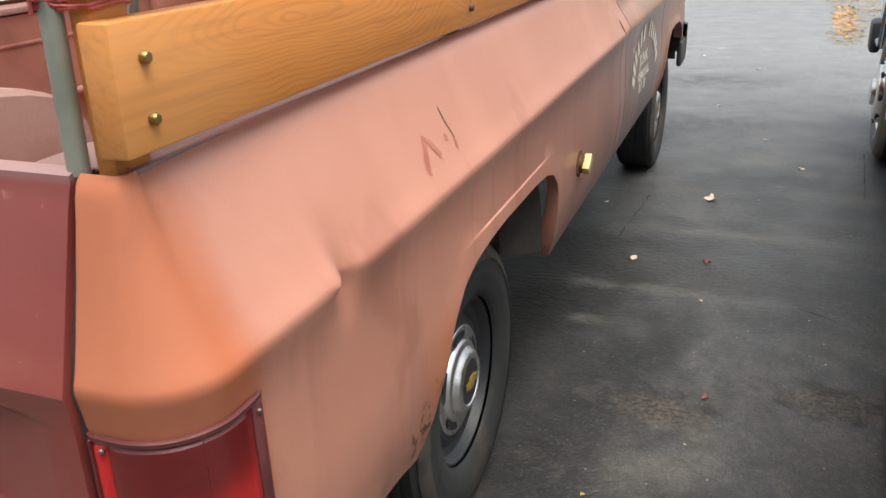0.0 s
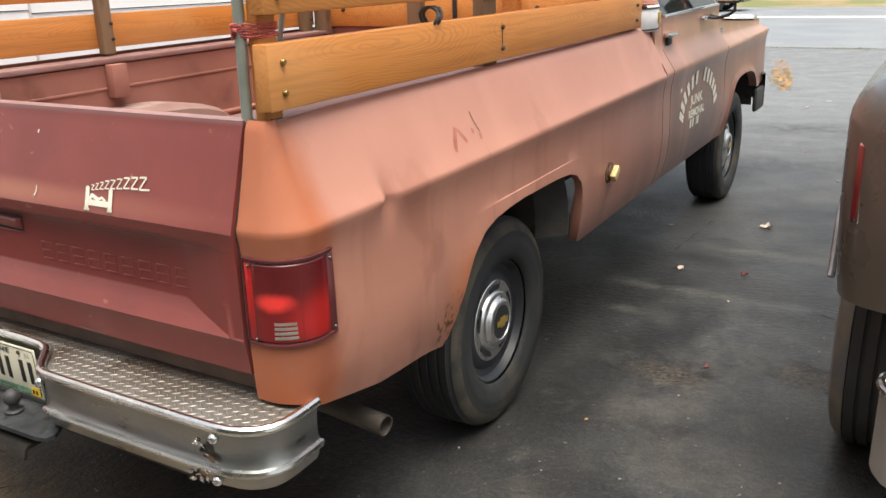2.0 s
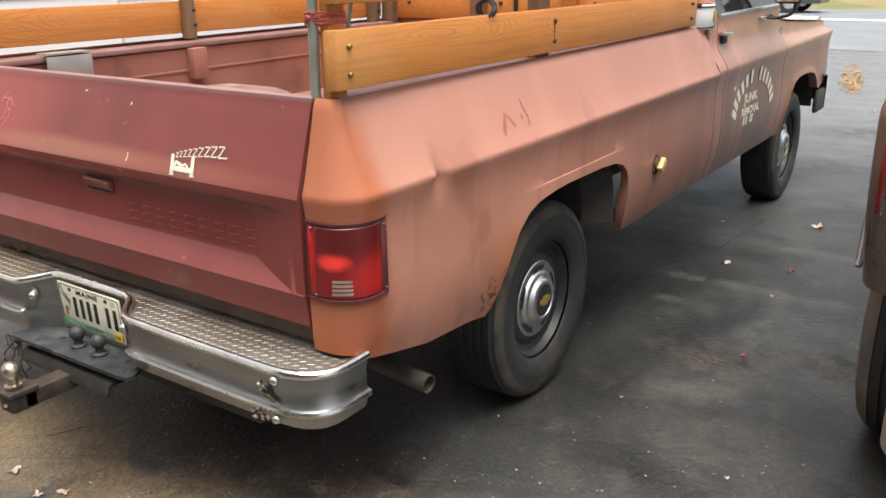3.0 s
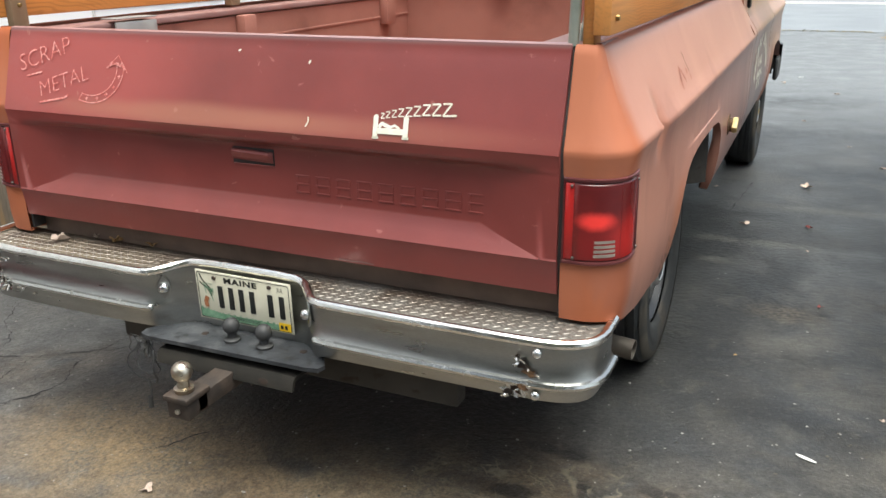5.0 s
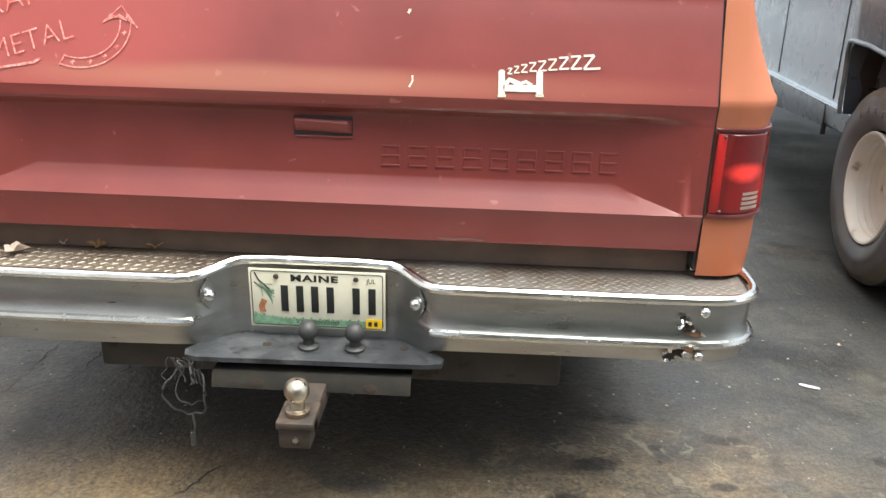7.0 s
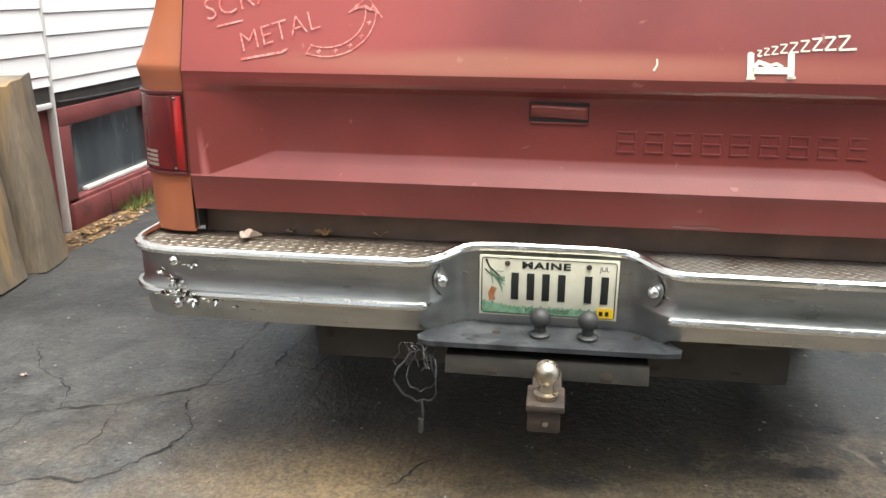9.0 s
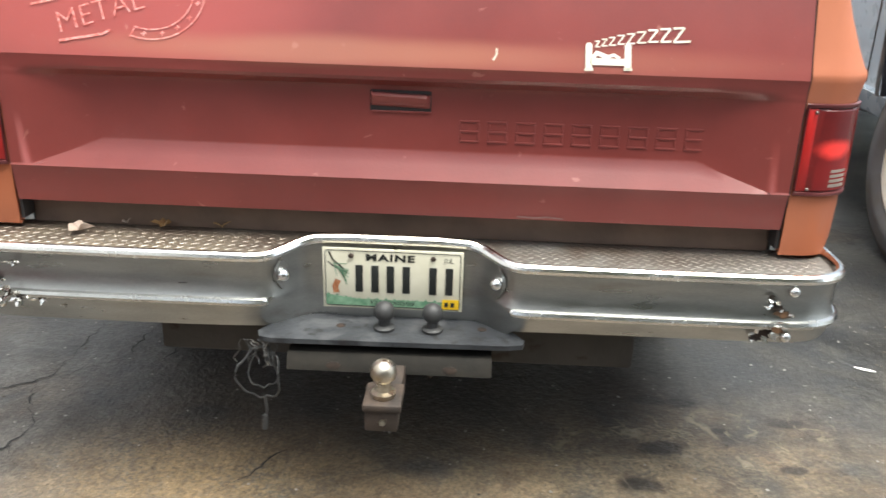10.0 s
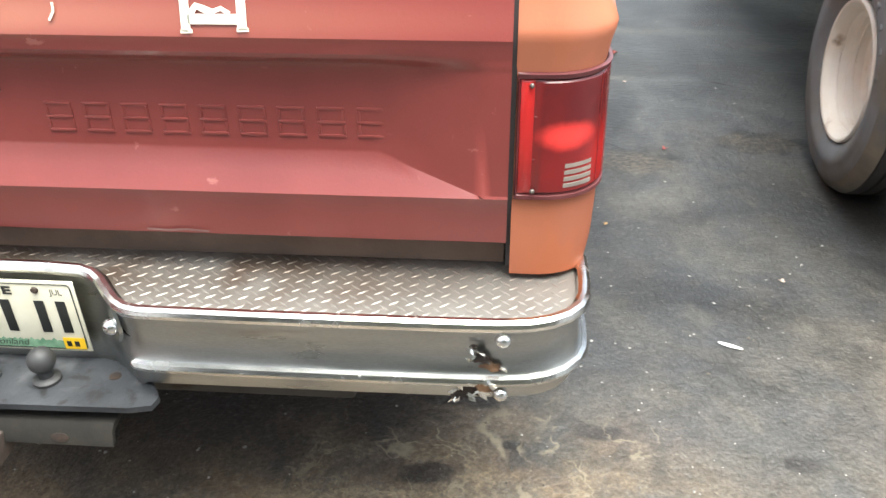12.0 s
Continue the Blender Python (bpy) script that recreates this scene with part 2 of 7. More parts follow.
rim_black = surface("black_steel_rim", (0.020, 0.022, 0.026), (0.034, 0.037, 0.044), 9.0, 0.45, bump=0.05)
gold = surface("gold_badge", (0.62, 0.42, 0.10), None, rough=0.3, metal=0.6)
brass = surface("tarnished_brass", (0.40, 0.27, 0.10), (0.22, 0.13, 0.05), 60.0, 0.4, metal=0.8)
yellow_cap = surface("faded_yellow_cap", (0.64, 0.50, 0.24), (0.50, 0.36, 0.15), 30.0, 0.5)
wood = surface("orange_stained_pine", (0.58, 0.212, 0.046), (0.66, 0.272, 0.074), 1.6, 0.42, rough2=0.58, spec=0.4, bump=0.06, bscale=60, stretch=(1, 0.25, 1))
g = Graph(wood)
shift = g.n.new("ShaderNodeObjectInfo").outputs["Random"]
uy = g.math("MULTIPLY", g.math("SUBTRACT", g.math("MODULO", g.math("ADD", g.math("MULTIPLY", g.math("ADD", g.y, g.x), 1.0), g.math("MULTIPLY", shift, 0.5)), 1.15), 0.60), 0.13)
uz = g.math("SUBTRACT", g.math("MODULO", g.math("ADD", g.z, 0.134), 0.1875), g.math("ADD", 0.10, g.math("MULTIPLY", shift, 0.05)))
ring = g.math("POWER", g.math("ADD", g.math("MULTIPLY", uy, uy), g.math("MULTIPLY", uz, uz)), 0.5)
ring = g.math("ADD", ring, g.math("MULTIPLY", g.noise(3.0, 4.0, 0.0, (1, 0.45, 1.4)), 0.13))
late = g.math("SINE", g.math("MULTIPLY", ring, 1050.0))
g.mix(g.math("MULTIPLY", g.span(late, -0.1, 0.95, 0.0, 0.40), g.span(g.noise(3.5, 4.0, 0.3, (1, 0.6, 1)), 0.38, 0.60, 0.15, 1.0)), (0.36, 0.135, 0.036))
g.mix(g.span(g.noise(120.0, 3.0, 0.0, (1, 0.03, 1)), 0.45, 0.72, 0.0, 0.42), (0.34, 0.130, 0.036))
g.mix(g.span(g.noise(26.0, 5.0, 0.0, (1, 0.02, 1)), 0.52, 0.70, 0.0, 0.32), (0.40, 0.150, 0.042))
g.mix(g.span(g.noise(2.2, 4.0, 0.4, (1, 0.5, 1)), 0.52, 0.70, 0.0, 0.25), (0.68, 0.40, 0.18))
g.done()
old_wood = surface("weathered_post_wood", (0.21, 0.135, 0.075), (0.29, 0.19, 0.110), 9.0, 0.70, bump=0.3, bscale=60, stretch=(1, 1, 0.2), wear=((0.10, 0.065, 0.035), 14.0, 0.55, 0.7))
timber_wood = surface("grey_weathered_timber", (0.215, 0.172, 0.125), (0.150, 0.123, 0.094), 7.0, 0.85, bump=0.9, bscale=45, stretch=(1, 1, 0.12), fine=0.3)
g = Graph(timber_wood)
g.mix(g.span(g.noise(6.0, 6.0, 0.8, (1, 1, 0.22)), 0.48, 0.66, 0.0, 0.7), (0.38, 0.245, 0.105))
g.mix(g.span(g.noise(30.0, 5.0, 0.5, (1, 1, 0.07)), 0.56, 0.70, 0.0, 0.55), (0.10, 0.078, 0.058))
g.mix(g.span(g.noise(5.0, 7.0, 0.3), 0.55, 0.75, 0.0, 0.6), (0.085, 0.075, 0.062))
g.done()
pipe_grey = surface("grey_green_conduit", (0.25, 0.275, 0.235), (0.34, 0.355, 0.31), 14.0, 0.5, metal=0.3, bump=0.08)
red_cord = surface("red_cord", (0.42, 0.06, 0.055), (0.50, 0.13, 0.11), 80.0, 0.75)
rubber_black = surface("black_rubber", (0.026, 0.026, 0.027), (0.042, 0.042, 0.042), 9.0, 0.55)
white_paint = surface("white_hand_paint", (0.78, 0.76, 0.66), (0.66, 0.62, 0.5), 40.0, 0.6)
chalk = surface("pink_chalk_scratches", (0.72, 0.33, 0.30), (0.55, 0.14, 0.12), 120.0, 0.8, spread=(0.42, 0.58))
plate_white = surface("licence_plate_white", (0.69, 0.66, 0.53), (0.62, 0.59, 0.46), 20.0, 0.45)
plate_green = surface("plate_green_print", (0.10, 0.22, 0.13), (0.22, 0.36, 0.24), 60.0, 0.45)
plate_ink = surface("plate_black_ink", (0.015, 0.017, 0.016), None, rough=0.45)
plate_yellow = surface("yellow_sticker", (0.80, 0.50, 0.02), None, rough=0.5)
lens_red = surface("red_lamp_lens", (0.22, 0.014, 0.014), (0.17, 0.011, 0.012), 25.0, 0.30, coat=0.1)
lens_bright = surface("bright_red_lens", (0.46, 0.020, 0.018), (0.36, 0.015, 0.015), 14.0, 0.28, coat=0.1)
lens_dark = surface("dark_red_lens", (0.15, 0.014, 0.015), (0.19, 0.018, 0.019), 20.0, 0.28, coat=0.2)
lens_main = surface("red_lens_painted_glow", (0.135, 0.011, 0.011), (0.105, 0.009, 0.010), 18.0, 0.27, coat=0.15)
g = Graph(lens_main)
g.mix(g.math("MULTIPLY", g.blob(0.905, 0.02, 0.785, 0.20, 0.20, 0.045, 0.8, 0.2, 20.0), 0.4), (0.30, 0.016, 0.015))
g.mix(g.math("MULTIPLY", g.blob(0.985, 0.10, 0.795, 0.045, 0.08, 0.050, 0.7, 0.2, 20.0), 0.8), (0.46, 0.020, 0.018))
# glow of the bull's-eye, painted into the lens colour
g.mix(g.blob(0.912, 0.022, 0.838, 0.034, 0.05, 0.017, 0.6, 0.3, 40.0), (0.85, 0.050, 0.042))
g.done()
lens_white = surface("reverse_lamp_lens", (0.27, 0.235, 0.20), (0.20, 0.17, 0.145), 30.0, 0.28, coat=0.2)
lamp_frame = surface("dull_lamp_surround", (0.09, 0.02, 0.022), (0.13, 0.035, 0.035), 20.0, 0.35)
screw_steel = surface("screw_steel", (0.17, 0.15, 0.135), None, rough=0.4, metal=0.8)
grey_patch = surface("galvanised_patch", (0.30, 0.31, 0.31), (0.38, 0.39, 0.38), 9.0, 0.5, metal=0.4, bump=0.1)
glass = surface("window_glass", (0.02, 0.025, 0.028), None, rough=0.05)
glass.node_tree.nodes["Principled BSDF"].inputs["Transmission Weight"].default_value = 0.55
# opaque pane: the reflected sky and its pale streaks are put into the colour
sky_glass = surface("sky_tinted_window_glass", (0.040, 0.048, 0.055), (0.075, 0.090, 0.100), 2.5, 0.16, rough2=0.3, spec=0.7, wear=((0.16, 0.18, 0.19), 5.0, 0.60, 0.75), stretch=(1, 1.6, 0.6))
interior = surface("dark_interior_vinyl", (0.035, 0.03, 0.028), (0.05, 0.042, 0.04), 9.0, 0.7)
mirror_glass = surface("mirror_glass", (0.85, 0.85, 0.82), None, rough=0.02, metal=1.0)
exhaust_metal = surface("rusty_exhaust", (0.115, 0.105, 0.092), (0.080, 0.066, 0.054), 12.0, 0.55, metal=0.5, bump=0.2)
dull_chrome = surface("dull_trim_chrome", (0.42, 0.43, 0.44), (0.30, 0.31, 0.32), 12.0, 0.3, metal=0.8, rough2=0.45)
dull_silver = surface("dull_silver_bumper", (0.50, 0.475, 0.435), (0.40, 0.375, 0.335), 5.0, 0.38, metal=0.55, rough2=0.5, bump=0.05, bscale=90)
dually_paint = surface("grey_blue_van_paint", (0.100, 0.118, 0.145), (0.122, 0.142, 0.170), 4.0, 0.22, rough2=0.36, coat=0.4, spec=0.6, bump=0.03, bscale=90)
g = Graph(dually_paint)
g.mix(g.math("MULTIPLY", g.math("MULTIPLY", g.span(g.y, 1.30, 1.02), g.span(g.z, 1.26, 1.10)), g.span(g.noise(3.0), 0.2, 0.6, 0.8, 1.0)), (0.100, 0.080, 0.064))
doors = g.math("MULTIPLY", g.span(g.y, 2.05, 2.09), g.span(g.z, 0.30, 0.40))
g.mix(g.math("MULTIPLY", doors, 0.95), (0.46, 0.56, 0.63))
g.mix(g.math("MULTIPLY", g.math("MULTIPLY", doors, g.span(g.z, 0.60, 0.585)), 0.8), (0.15, 0.19, 0.22))
g.mix(g.math("MULTIPLY", g.blob(2.0, 0.9, 0.62, 0.3, 0.6, 0.12, 0.5, 0.6, 8.0), 0.6), (0.13, 0.11, 0.08))
g.mix(g.span(g.noise(16.0, 8.0, 0.4), 0.64, 0.72, 0.0, 0.4), (0.16, 0.15, 0.14))
g.done()
cream_rim = surface("cream_painted_rim", (0.86, 0.82, 0.74), (0.78, 0.72, 0.62), 9.0, 0.45, rough2=0.6, wear=((0.28, 0.18, 0.10), 9.0, 0.62, 0.75))
siding_white = surface("white_vinyl_siding", (0.90, 0.905, 0.91), (0.87, 0.875, 0.88), 2.0, 0.5, bump=0.04, stretch=(1, 0.3, 1))
trim_white = surface("white_trim", (0.78, 0.78, 0.77), (0.68, 0.67, 0.65), 8.0, 0.5)
maroon_wall = surface("maroon_painted_masonry", (0.15, 0.034, 0.036), (0.19, 0.05, 0.05), 5.0, 0.7, bump=0.35, bscale=50, wear=((0.10, 0.03, 0.03), 7.0, 0.55, 0.7), fine=0.08)
shadow_gap = surface("dark_sill_and_lap_shade", (0.03, 0.026, 0.025), (0.045, 0.04, 0.036), 9.0, 0.85)

asphalt = surface("worn_asphalt", (0.033, 0.034, 0.036), (0.044, 0.045, 0.046), 1.2, 0.40, rough2=0.58, bump=0.7, bscale=110, fine=0.5, spec=0.42)
g = Graph(asphalt)
# broad worn and dark areas
g.mix(g.span(g.noise(0.45, 6.0, 0.5), 0.42, 0.7, 0.0, 0.5), (0.056, 0.057, 0.058))
g.mix(g.span(g.noise(1.6, 8.0, 0.4), 0.44, 0.62, 0.0, 0.8), (0.021, 0.0225, 0.025))
g.mix(g.span(g.noise(3.1, 8.0, 0.6), 0.52, 0.68, 0.0, 0.5), (0.060, 0.056, 0.050))
# paler from y 3.5 on: low-angle sky sheen painted into the asphalt
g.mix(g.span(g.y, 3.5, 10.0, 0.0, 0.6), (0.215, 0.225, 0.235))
g.mix(g.math("MULTIPLY", g.blob(-1.3, -0.2, 0, 1.2, 0.8, 1, 0.8, 0.9, 2.0), g.span(g.noise(9.0, 9.0, 0.3), 0.35, 0.62, 0.15, 0.55)), (0.105, 0.104, 0.101))
# brown dirt and tan sand washed out behind the tail, in fine grains
dust = g.span(g.noise(5.0, 10.0, 0.2), 0.34, 0.60)
grain = g.span(g.noise(75.0, 8.0), 0.36, 0.62, 0.25, 1.0)
g.mix(g.math("MULTIPLY", g.math("MULTIPLY", g.blob(0.30, -0.10, 0, 1.15, 0.42, 1, 0.8, 0.8, 2.5), dust), 0.92), (0.150, 0.102, 0.060))
g.mix(g.math("MULTIPLY", g.math("MULTIPLY", g.blob(-0.05, -0.80, 0, 1.25, 0.8, 1, 0.8, 0.8, 2.5), dust), 0.8), (0.112, 0.086, 0.056))
g.mix(g.math("MULTIPLY", g.math("MULTIPLY", g.blob(-0.46, -0.06, 0, 0.30, 0.17, 1, 0.9, 0.9, 5.0), grain), 0.9), (0.175, 0.125, 0.068))
g.mix(g.math("MULTIPLY", g.math("MULTIPLY", g.math("MULTIPLY", g.blob(0.52, 0.06, 0, 0.52, 0.24, 1, 0.8, 0.8, 3.0), g.span(g.noise(8.0, 10.0, 0.4), 0.36, 0.57)), grain), 0.9), (0.205, 0.162, 0.105))
g.mix(g.math("MULTIPLY", g.math("MULTIPLY", g.blob(1.15, 0.05, 0, 0.8, 0.5, 1, 0.8, 0.8, 3.0), g.span(g.noise(6.0, 10.0, 0.3), 0.45, 0.66)), 0.5), (0.055, 0.054, 0.050))
g.mix(g.math("MULTIPLY", g.math("MULTIPLY", g.blob(1.7, 1.1, 0, 0.9, 1.2, 1, 0.9, 0.9, 2.0), g.span(g.noise(4.0, 9.0, 0.3), 0.40, 0.62)), 0.5), (0.060, 0.053, 0.042))
# shade under the bumper and beside the pickup painted dark, with oily staining
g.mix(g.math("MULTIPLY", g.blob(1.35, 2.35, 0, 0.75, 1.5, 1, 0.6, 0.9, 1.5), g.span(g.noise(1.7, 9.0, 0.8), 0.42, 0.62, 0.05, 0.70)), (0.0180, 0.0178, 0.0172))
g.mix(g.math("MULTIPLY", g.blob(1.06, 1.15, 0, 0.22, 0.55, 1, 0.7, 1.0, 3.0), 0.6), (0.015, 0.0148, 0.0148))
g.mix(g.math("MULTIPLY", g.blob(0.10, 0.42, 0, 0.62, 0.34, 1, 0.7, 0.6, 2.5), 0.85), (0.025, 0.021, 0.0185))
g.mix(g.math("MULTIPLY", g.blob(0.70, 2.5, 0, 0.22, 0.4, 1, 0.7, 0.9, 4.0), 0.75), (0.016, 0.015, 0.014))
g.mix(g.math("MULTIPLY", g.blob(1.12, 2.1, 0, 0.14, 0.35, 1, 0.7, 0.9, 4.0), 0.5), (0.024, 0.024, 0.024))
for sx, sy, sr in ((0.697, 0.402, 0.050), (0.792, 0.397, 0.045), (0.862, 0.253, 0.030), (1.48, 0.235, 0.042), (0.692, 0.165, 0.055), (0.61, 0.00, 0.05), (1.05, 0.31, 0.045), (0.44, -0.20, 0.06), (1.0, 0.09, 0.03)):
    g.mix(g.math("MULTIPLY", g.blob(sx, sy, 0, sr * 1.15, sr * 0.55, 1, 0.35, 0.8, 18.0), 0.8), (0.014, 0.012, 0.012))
for sx, sy, rx, ry in ((1.25, 1.9, 0.35, 0.22), (1.2, 2.7, 0.5, 0.12), (1.9, 2.4, 0.5, 0.3), (1.1, 5.6, 0.5, 0.25), (1.15, 7.3, 0.45, 0.25), (0.9, 2.3, 0.25, 0.5), (0.85, 2.95, 0.3, 0.3)):
    g.mix(g.math("MULTIPLY", g.math("MULTIPLY", g.blob(sx, sy, 0, rx, ry, 1, 0.8, 1.2, 4.0), g.span(g.noise(9.0, 9.0), 0.35, 0.6)), 0.65), (0.017, 0.017, 0.018))
# two flat pits: near-black rim, browner grainy middle
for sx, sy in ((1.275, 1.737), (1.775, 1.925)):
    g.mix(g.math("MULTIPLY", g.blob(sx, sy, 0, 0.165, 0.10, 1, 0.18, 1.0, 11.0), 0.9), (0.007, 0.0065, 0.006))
    g.mix(g.math("MULTIPLY", g.math("MULTIPLY", g.blob(sx + 0.015, sy - 0.012, 0, 0.145, 0.082, 1, 0.3, 1.0, 12.0), g.span(g.noise(60.0, 6.0), 0.34, 0.66)), 0.9), (0.066, 0.053, 0.039))
g.mix(g.math("MULTIPLY", g.math("MULTIPLY", g.blob(2.15, 0.35, 0, 0.45, 0.5, 1, 0.8, 0.8, 2.5), dust), 0.7), (0.110, 0.092, 0.072))
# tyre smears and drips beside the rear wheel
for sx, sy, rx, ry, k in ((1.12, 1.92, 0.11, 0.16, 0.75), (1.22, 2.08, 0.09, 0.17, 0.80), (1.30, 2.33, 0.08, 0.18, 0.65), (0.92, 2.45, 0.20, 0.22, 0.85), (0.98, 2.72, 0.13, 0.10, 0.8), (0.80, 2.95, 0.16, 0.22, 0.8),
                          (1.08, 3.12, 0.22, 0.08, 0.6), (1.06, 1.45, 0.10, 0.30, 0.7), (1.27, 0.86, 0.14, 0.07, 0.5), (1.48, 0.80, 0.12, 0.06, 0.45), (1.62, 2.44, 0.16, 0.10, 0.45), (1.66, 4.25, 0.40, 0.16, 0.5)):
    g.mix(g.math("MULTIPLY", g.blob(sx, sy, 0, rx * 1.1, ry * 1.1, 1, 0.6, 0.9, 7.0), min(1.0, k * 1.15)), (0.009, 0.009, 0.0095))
for sx, sy, rx, ry in ((0.96, 2.28, 0.10, 0.035), (0.90, 2.62, 0.12, 0.04), (1.20, 2.62, 0.14, 0.05), (1.45, 3.35, 0.45, 0.05), (1.32, 1.45, 0.10, 0.05), (1.50, 1.05, 0.15, 0.05)):
    g.mix(g.math("MULTIPLY", g.blob(sx, sy, 0, rx, ry, 1, 0.7, 0.9, 9.0), 0.6), (0.062, 0.060, 0.053))
# tan and dark mottling a hand's width across between the trucks
g.mix(g.math("MULTIPLY", g.math("MULTIPLY", g.blob(1.5, 0.9, 0, 1.0, 1.3, 1, 0.8, 0.8, 2.0), g.span(g.noise(7.0, 7.0, 1.2), 0.52, 0.74)), 0.45), (0.070, 0.065, 0.052))
g.mix(g.math("MULTIPLY", g.math("MULTIPLY", g.blob(1.4, 1.2, 0, 1.1, 1.6, 1, 0.8, 0.8, 2.0), g.span(g.noise(5.0, 8.0, 1.0), 0.54, 0.70)), 0.55), (0.019, 0.0185, 0.018))
# aggregate: mottling and single stones, as darker and paler flecks of whatever lies there
g.mix(1.0, g.span(g.noise(11.0, 10.0, 0.3), 0.32, 0.68, 0.84, 1.18, False), "MULTIPLY")
g.mix(1.0, g.span(g.noise(34.0, 8.0, 0.2), 0.30, 0.70, 0.83, 1.19, False), "MULTIPLY")
g.mix(1.0, g.span(g.noise(90.0, 5.0), 0.30, 0.70, 0.82, 1.22, False), "MULTIPLY")
for cell, dark, light in ((110.0, 0.82, 1.20), (210.0, 0.82, 1.22)):
    grit = g.n.new("ShaderNodeTexVoronoi")
    grit.inputs["Scale"].default_value = cell
    g.l.new(g.tc, grit.inputs["Vector"])
    tone = g.n.new("ShaderNodeSeparateColor")
    g.l.new(grit.outputs["Color"], tone.inputs[0])
    g.mix(1.0, g.span(tone.outputs[0], 0.0, 1.0, dark, light, False), "MULTIPLY")
    g.mix(g.span(tone.outputs[1], 0.88, 1.0, 0.0, 0.22), (0.12, 0.118, 0.11))


def veins(scale, warp, lo, hi):
    """Lines between warped cells: 1 on the line, 0 away from it."""
    vor = g.n.new("ShaderNodeTexVoronoi")
    vor.feature = "DISTANCE_TO_EDGE"
    vor.inputs["Scale"].default_value = scale
    wv = g.n.new("ShaderNodeVectorMath")
    wv.operation = "MULTIPLY_ADD"
    nz = g.n.new("ShaderNodeTexNoise")
    nz.inputs["Scale"].default_value, nz.inputs["Detail"].default_value = 3.0, 8.0
    g.l.new(g.tc, nz.inputs["Vector"])
    g.l.new(nz.outputs["Color"], wv.inputs[0])
    wv.inputs[1].default_value = (warp, warp, 0)
    g.l.new(g.tc, wv.inputs[2])
    g.l.new(wv.outputs[0], vor.inputs["Vector"])
    return g.span(vor.outputs["Distance"], lo, hi, 1.0, 0.0)


# fine crazing near the house, pale silt in the crazing behind the tail
crazed = g.math("MAXIMUM", g.span(g.x, -0.35, -0.8), g.math("MULTIPLY", g.span(g.noise(0.6, 3.0), 0.55, 0.65), 0.5))
g.mix(g.math("MULTIPLY", g.math("MULTIPLY", g.math("MULTIPLY", veins(5.5, 0.75, 0.001, 0.007), crazed), g.span(g.noise(1.7, 4.0), 0.44, 0.58)), 0.8), (0.009, 0.008, 0.008))
silted = g.math("MULTIPLY", g.blob(0.80, 0.16, 0, 0.42, 0.20, 1, 0.6, 0.8, 4.0), g.span(g.noise(14.0, 6.0), 0.42, 0.60))
g.mix(g.math("MULTIPLY", g.math("MULTIPLY", veins(7.0, 0.6, 0.004, 0.030), silted), 0.8), (0.21, 0.18, 0.13))
lumps = g.n.new("ShaderNodeBump")
lumps.inputs["Strength"].default_value, lumps.inputs["Distance"].default_value = 0.5, 0.010
g.l.new(g.noise(38.0, 7.0), lumps.inputs["Height"])
g.l.new(lumps.outputs["Normal"], g.n["Bump"].inputs["Normal"])
g.done()


# ---- mesh helpers ----
def finish(bm, sharp=35.0):
    bmesh.ops.recalc_face_normals(bm, faces=bm.faces)
    lim = radians(sharp)
    for f in bm.faces:
        f.smooth = True
    for e in bm.edges:
        if len(e.link_faces) == 2 and e.calc_face_angle(0.0) > lim:
            e.smooth = False
    return bm


def base(name, x, y, z, label, category, group="", kind=""):
    """An empty at the foot of a thing, which carries its parts."""
    ob = new(name)
    ob.location = (x, y, z)
    ob.empty_display_size = 0.1
    return tagged(ob, label, category, group, kind)


def origin(ob):
    p = Vector((0, 0, 0))
    while ob:
        p += ob.location
        ob = ob.parent
    return p


def part(name, bm, material, parent=None, label="", sharp=35.0):
    """Links a bmesh, given in world metres, as one mesh object under parent."""
    finish(bm, sharp)
    c = sum((v.co for v in bm.verts), Vector()) / max(1, len(bm.verts))
    me = bpy.data.meshes.new(name)
    bm.to_mesh(me)
    bm.free()
    me.materials.append(material)
    ob = new(name, me)
    if parent:
        ob.parent = parent
        ob.location = -origin(parent)
    if label:
        ob["label"] = label
    return ob


def thing(name, bm, material, label, category, group="", kind="", sharp=35.0):
    return tagged(part(name, bm, material, None, "", sharp), label, category, group, kind)


def rake(bm, k=0.011):
    """The pickup stands slightly higher at its nose."""
    for v in bm.verts:
        v.co.z += k * max(0.0, v.co.y)
    return bm


def flip_x(bm):
    for v in bm.verts:
        v.co.x = -v.co.x
    bmesh.ops.reverse_faces(bm, faces=bm.faces)
    return bm


def skin(bm, rows, close=False):
    """Quads between rows of equally many points."""
    vs = [[bm.verts.new(p) for p in r] for r in rows]
    for a, b in zip(vs, vs[1:]):
        k = len(a)
        for i in range(k if close else k - 1):
            j = (i + 1) % k
            quad = []
            for v in (a[i], a[j], b[j], b[i]):
                if v not in quad:
                    quad.append(v)
            bm.faces.new(quad)
    return vs


def cap(bm, ring):
    bm.faces.new(ring)


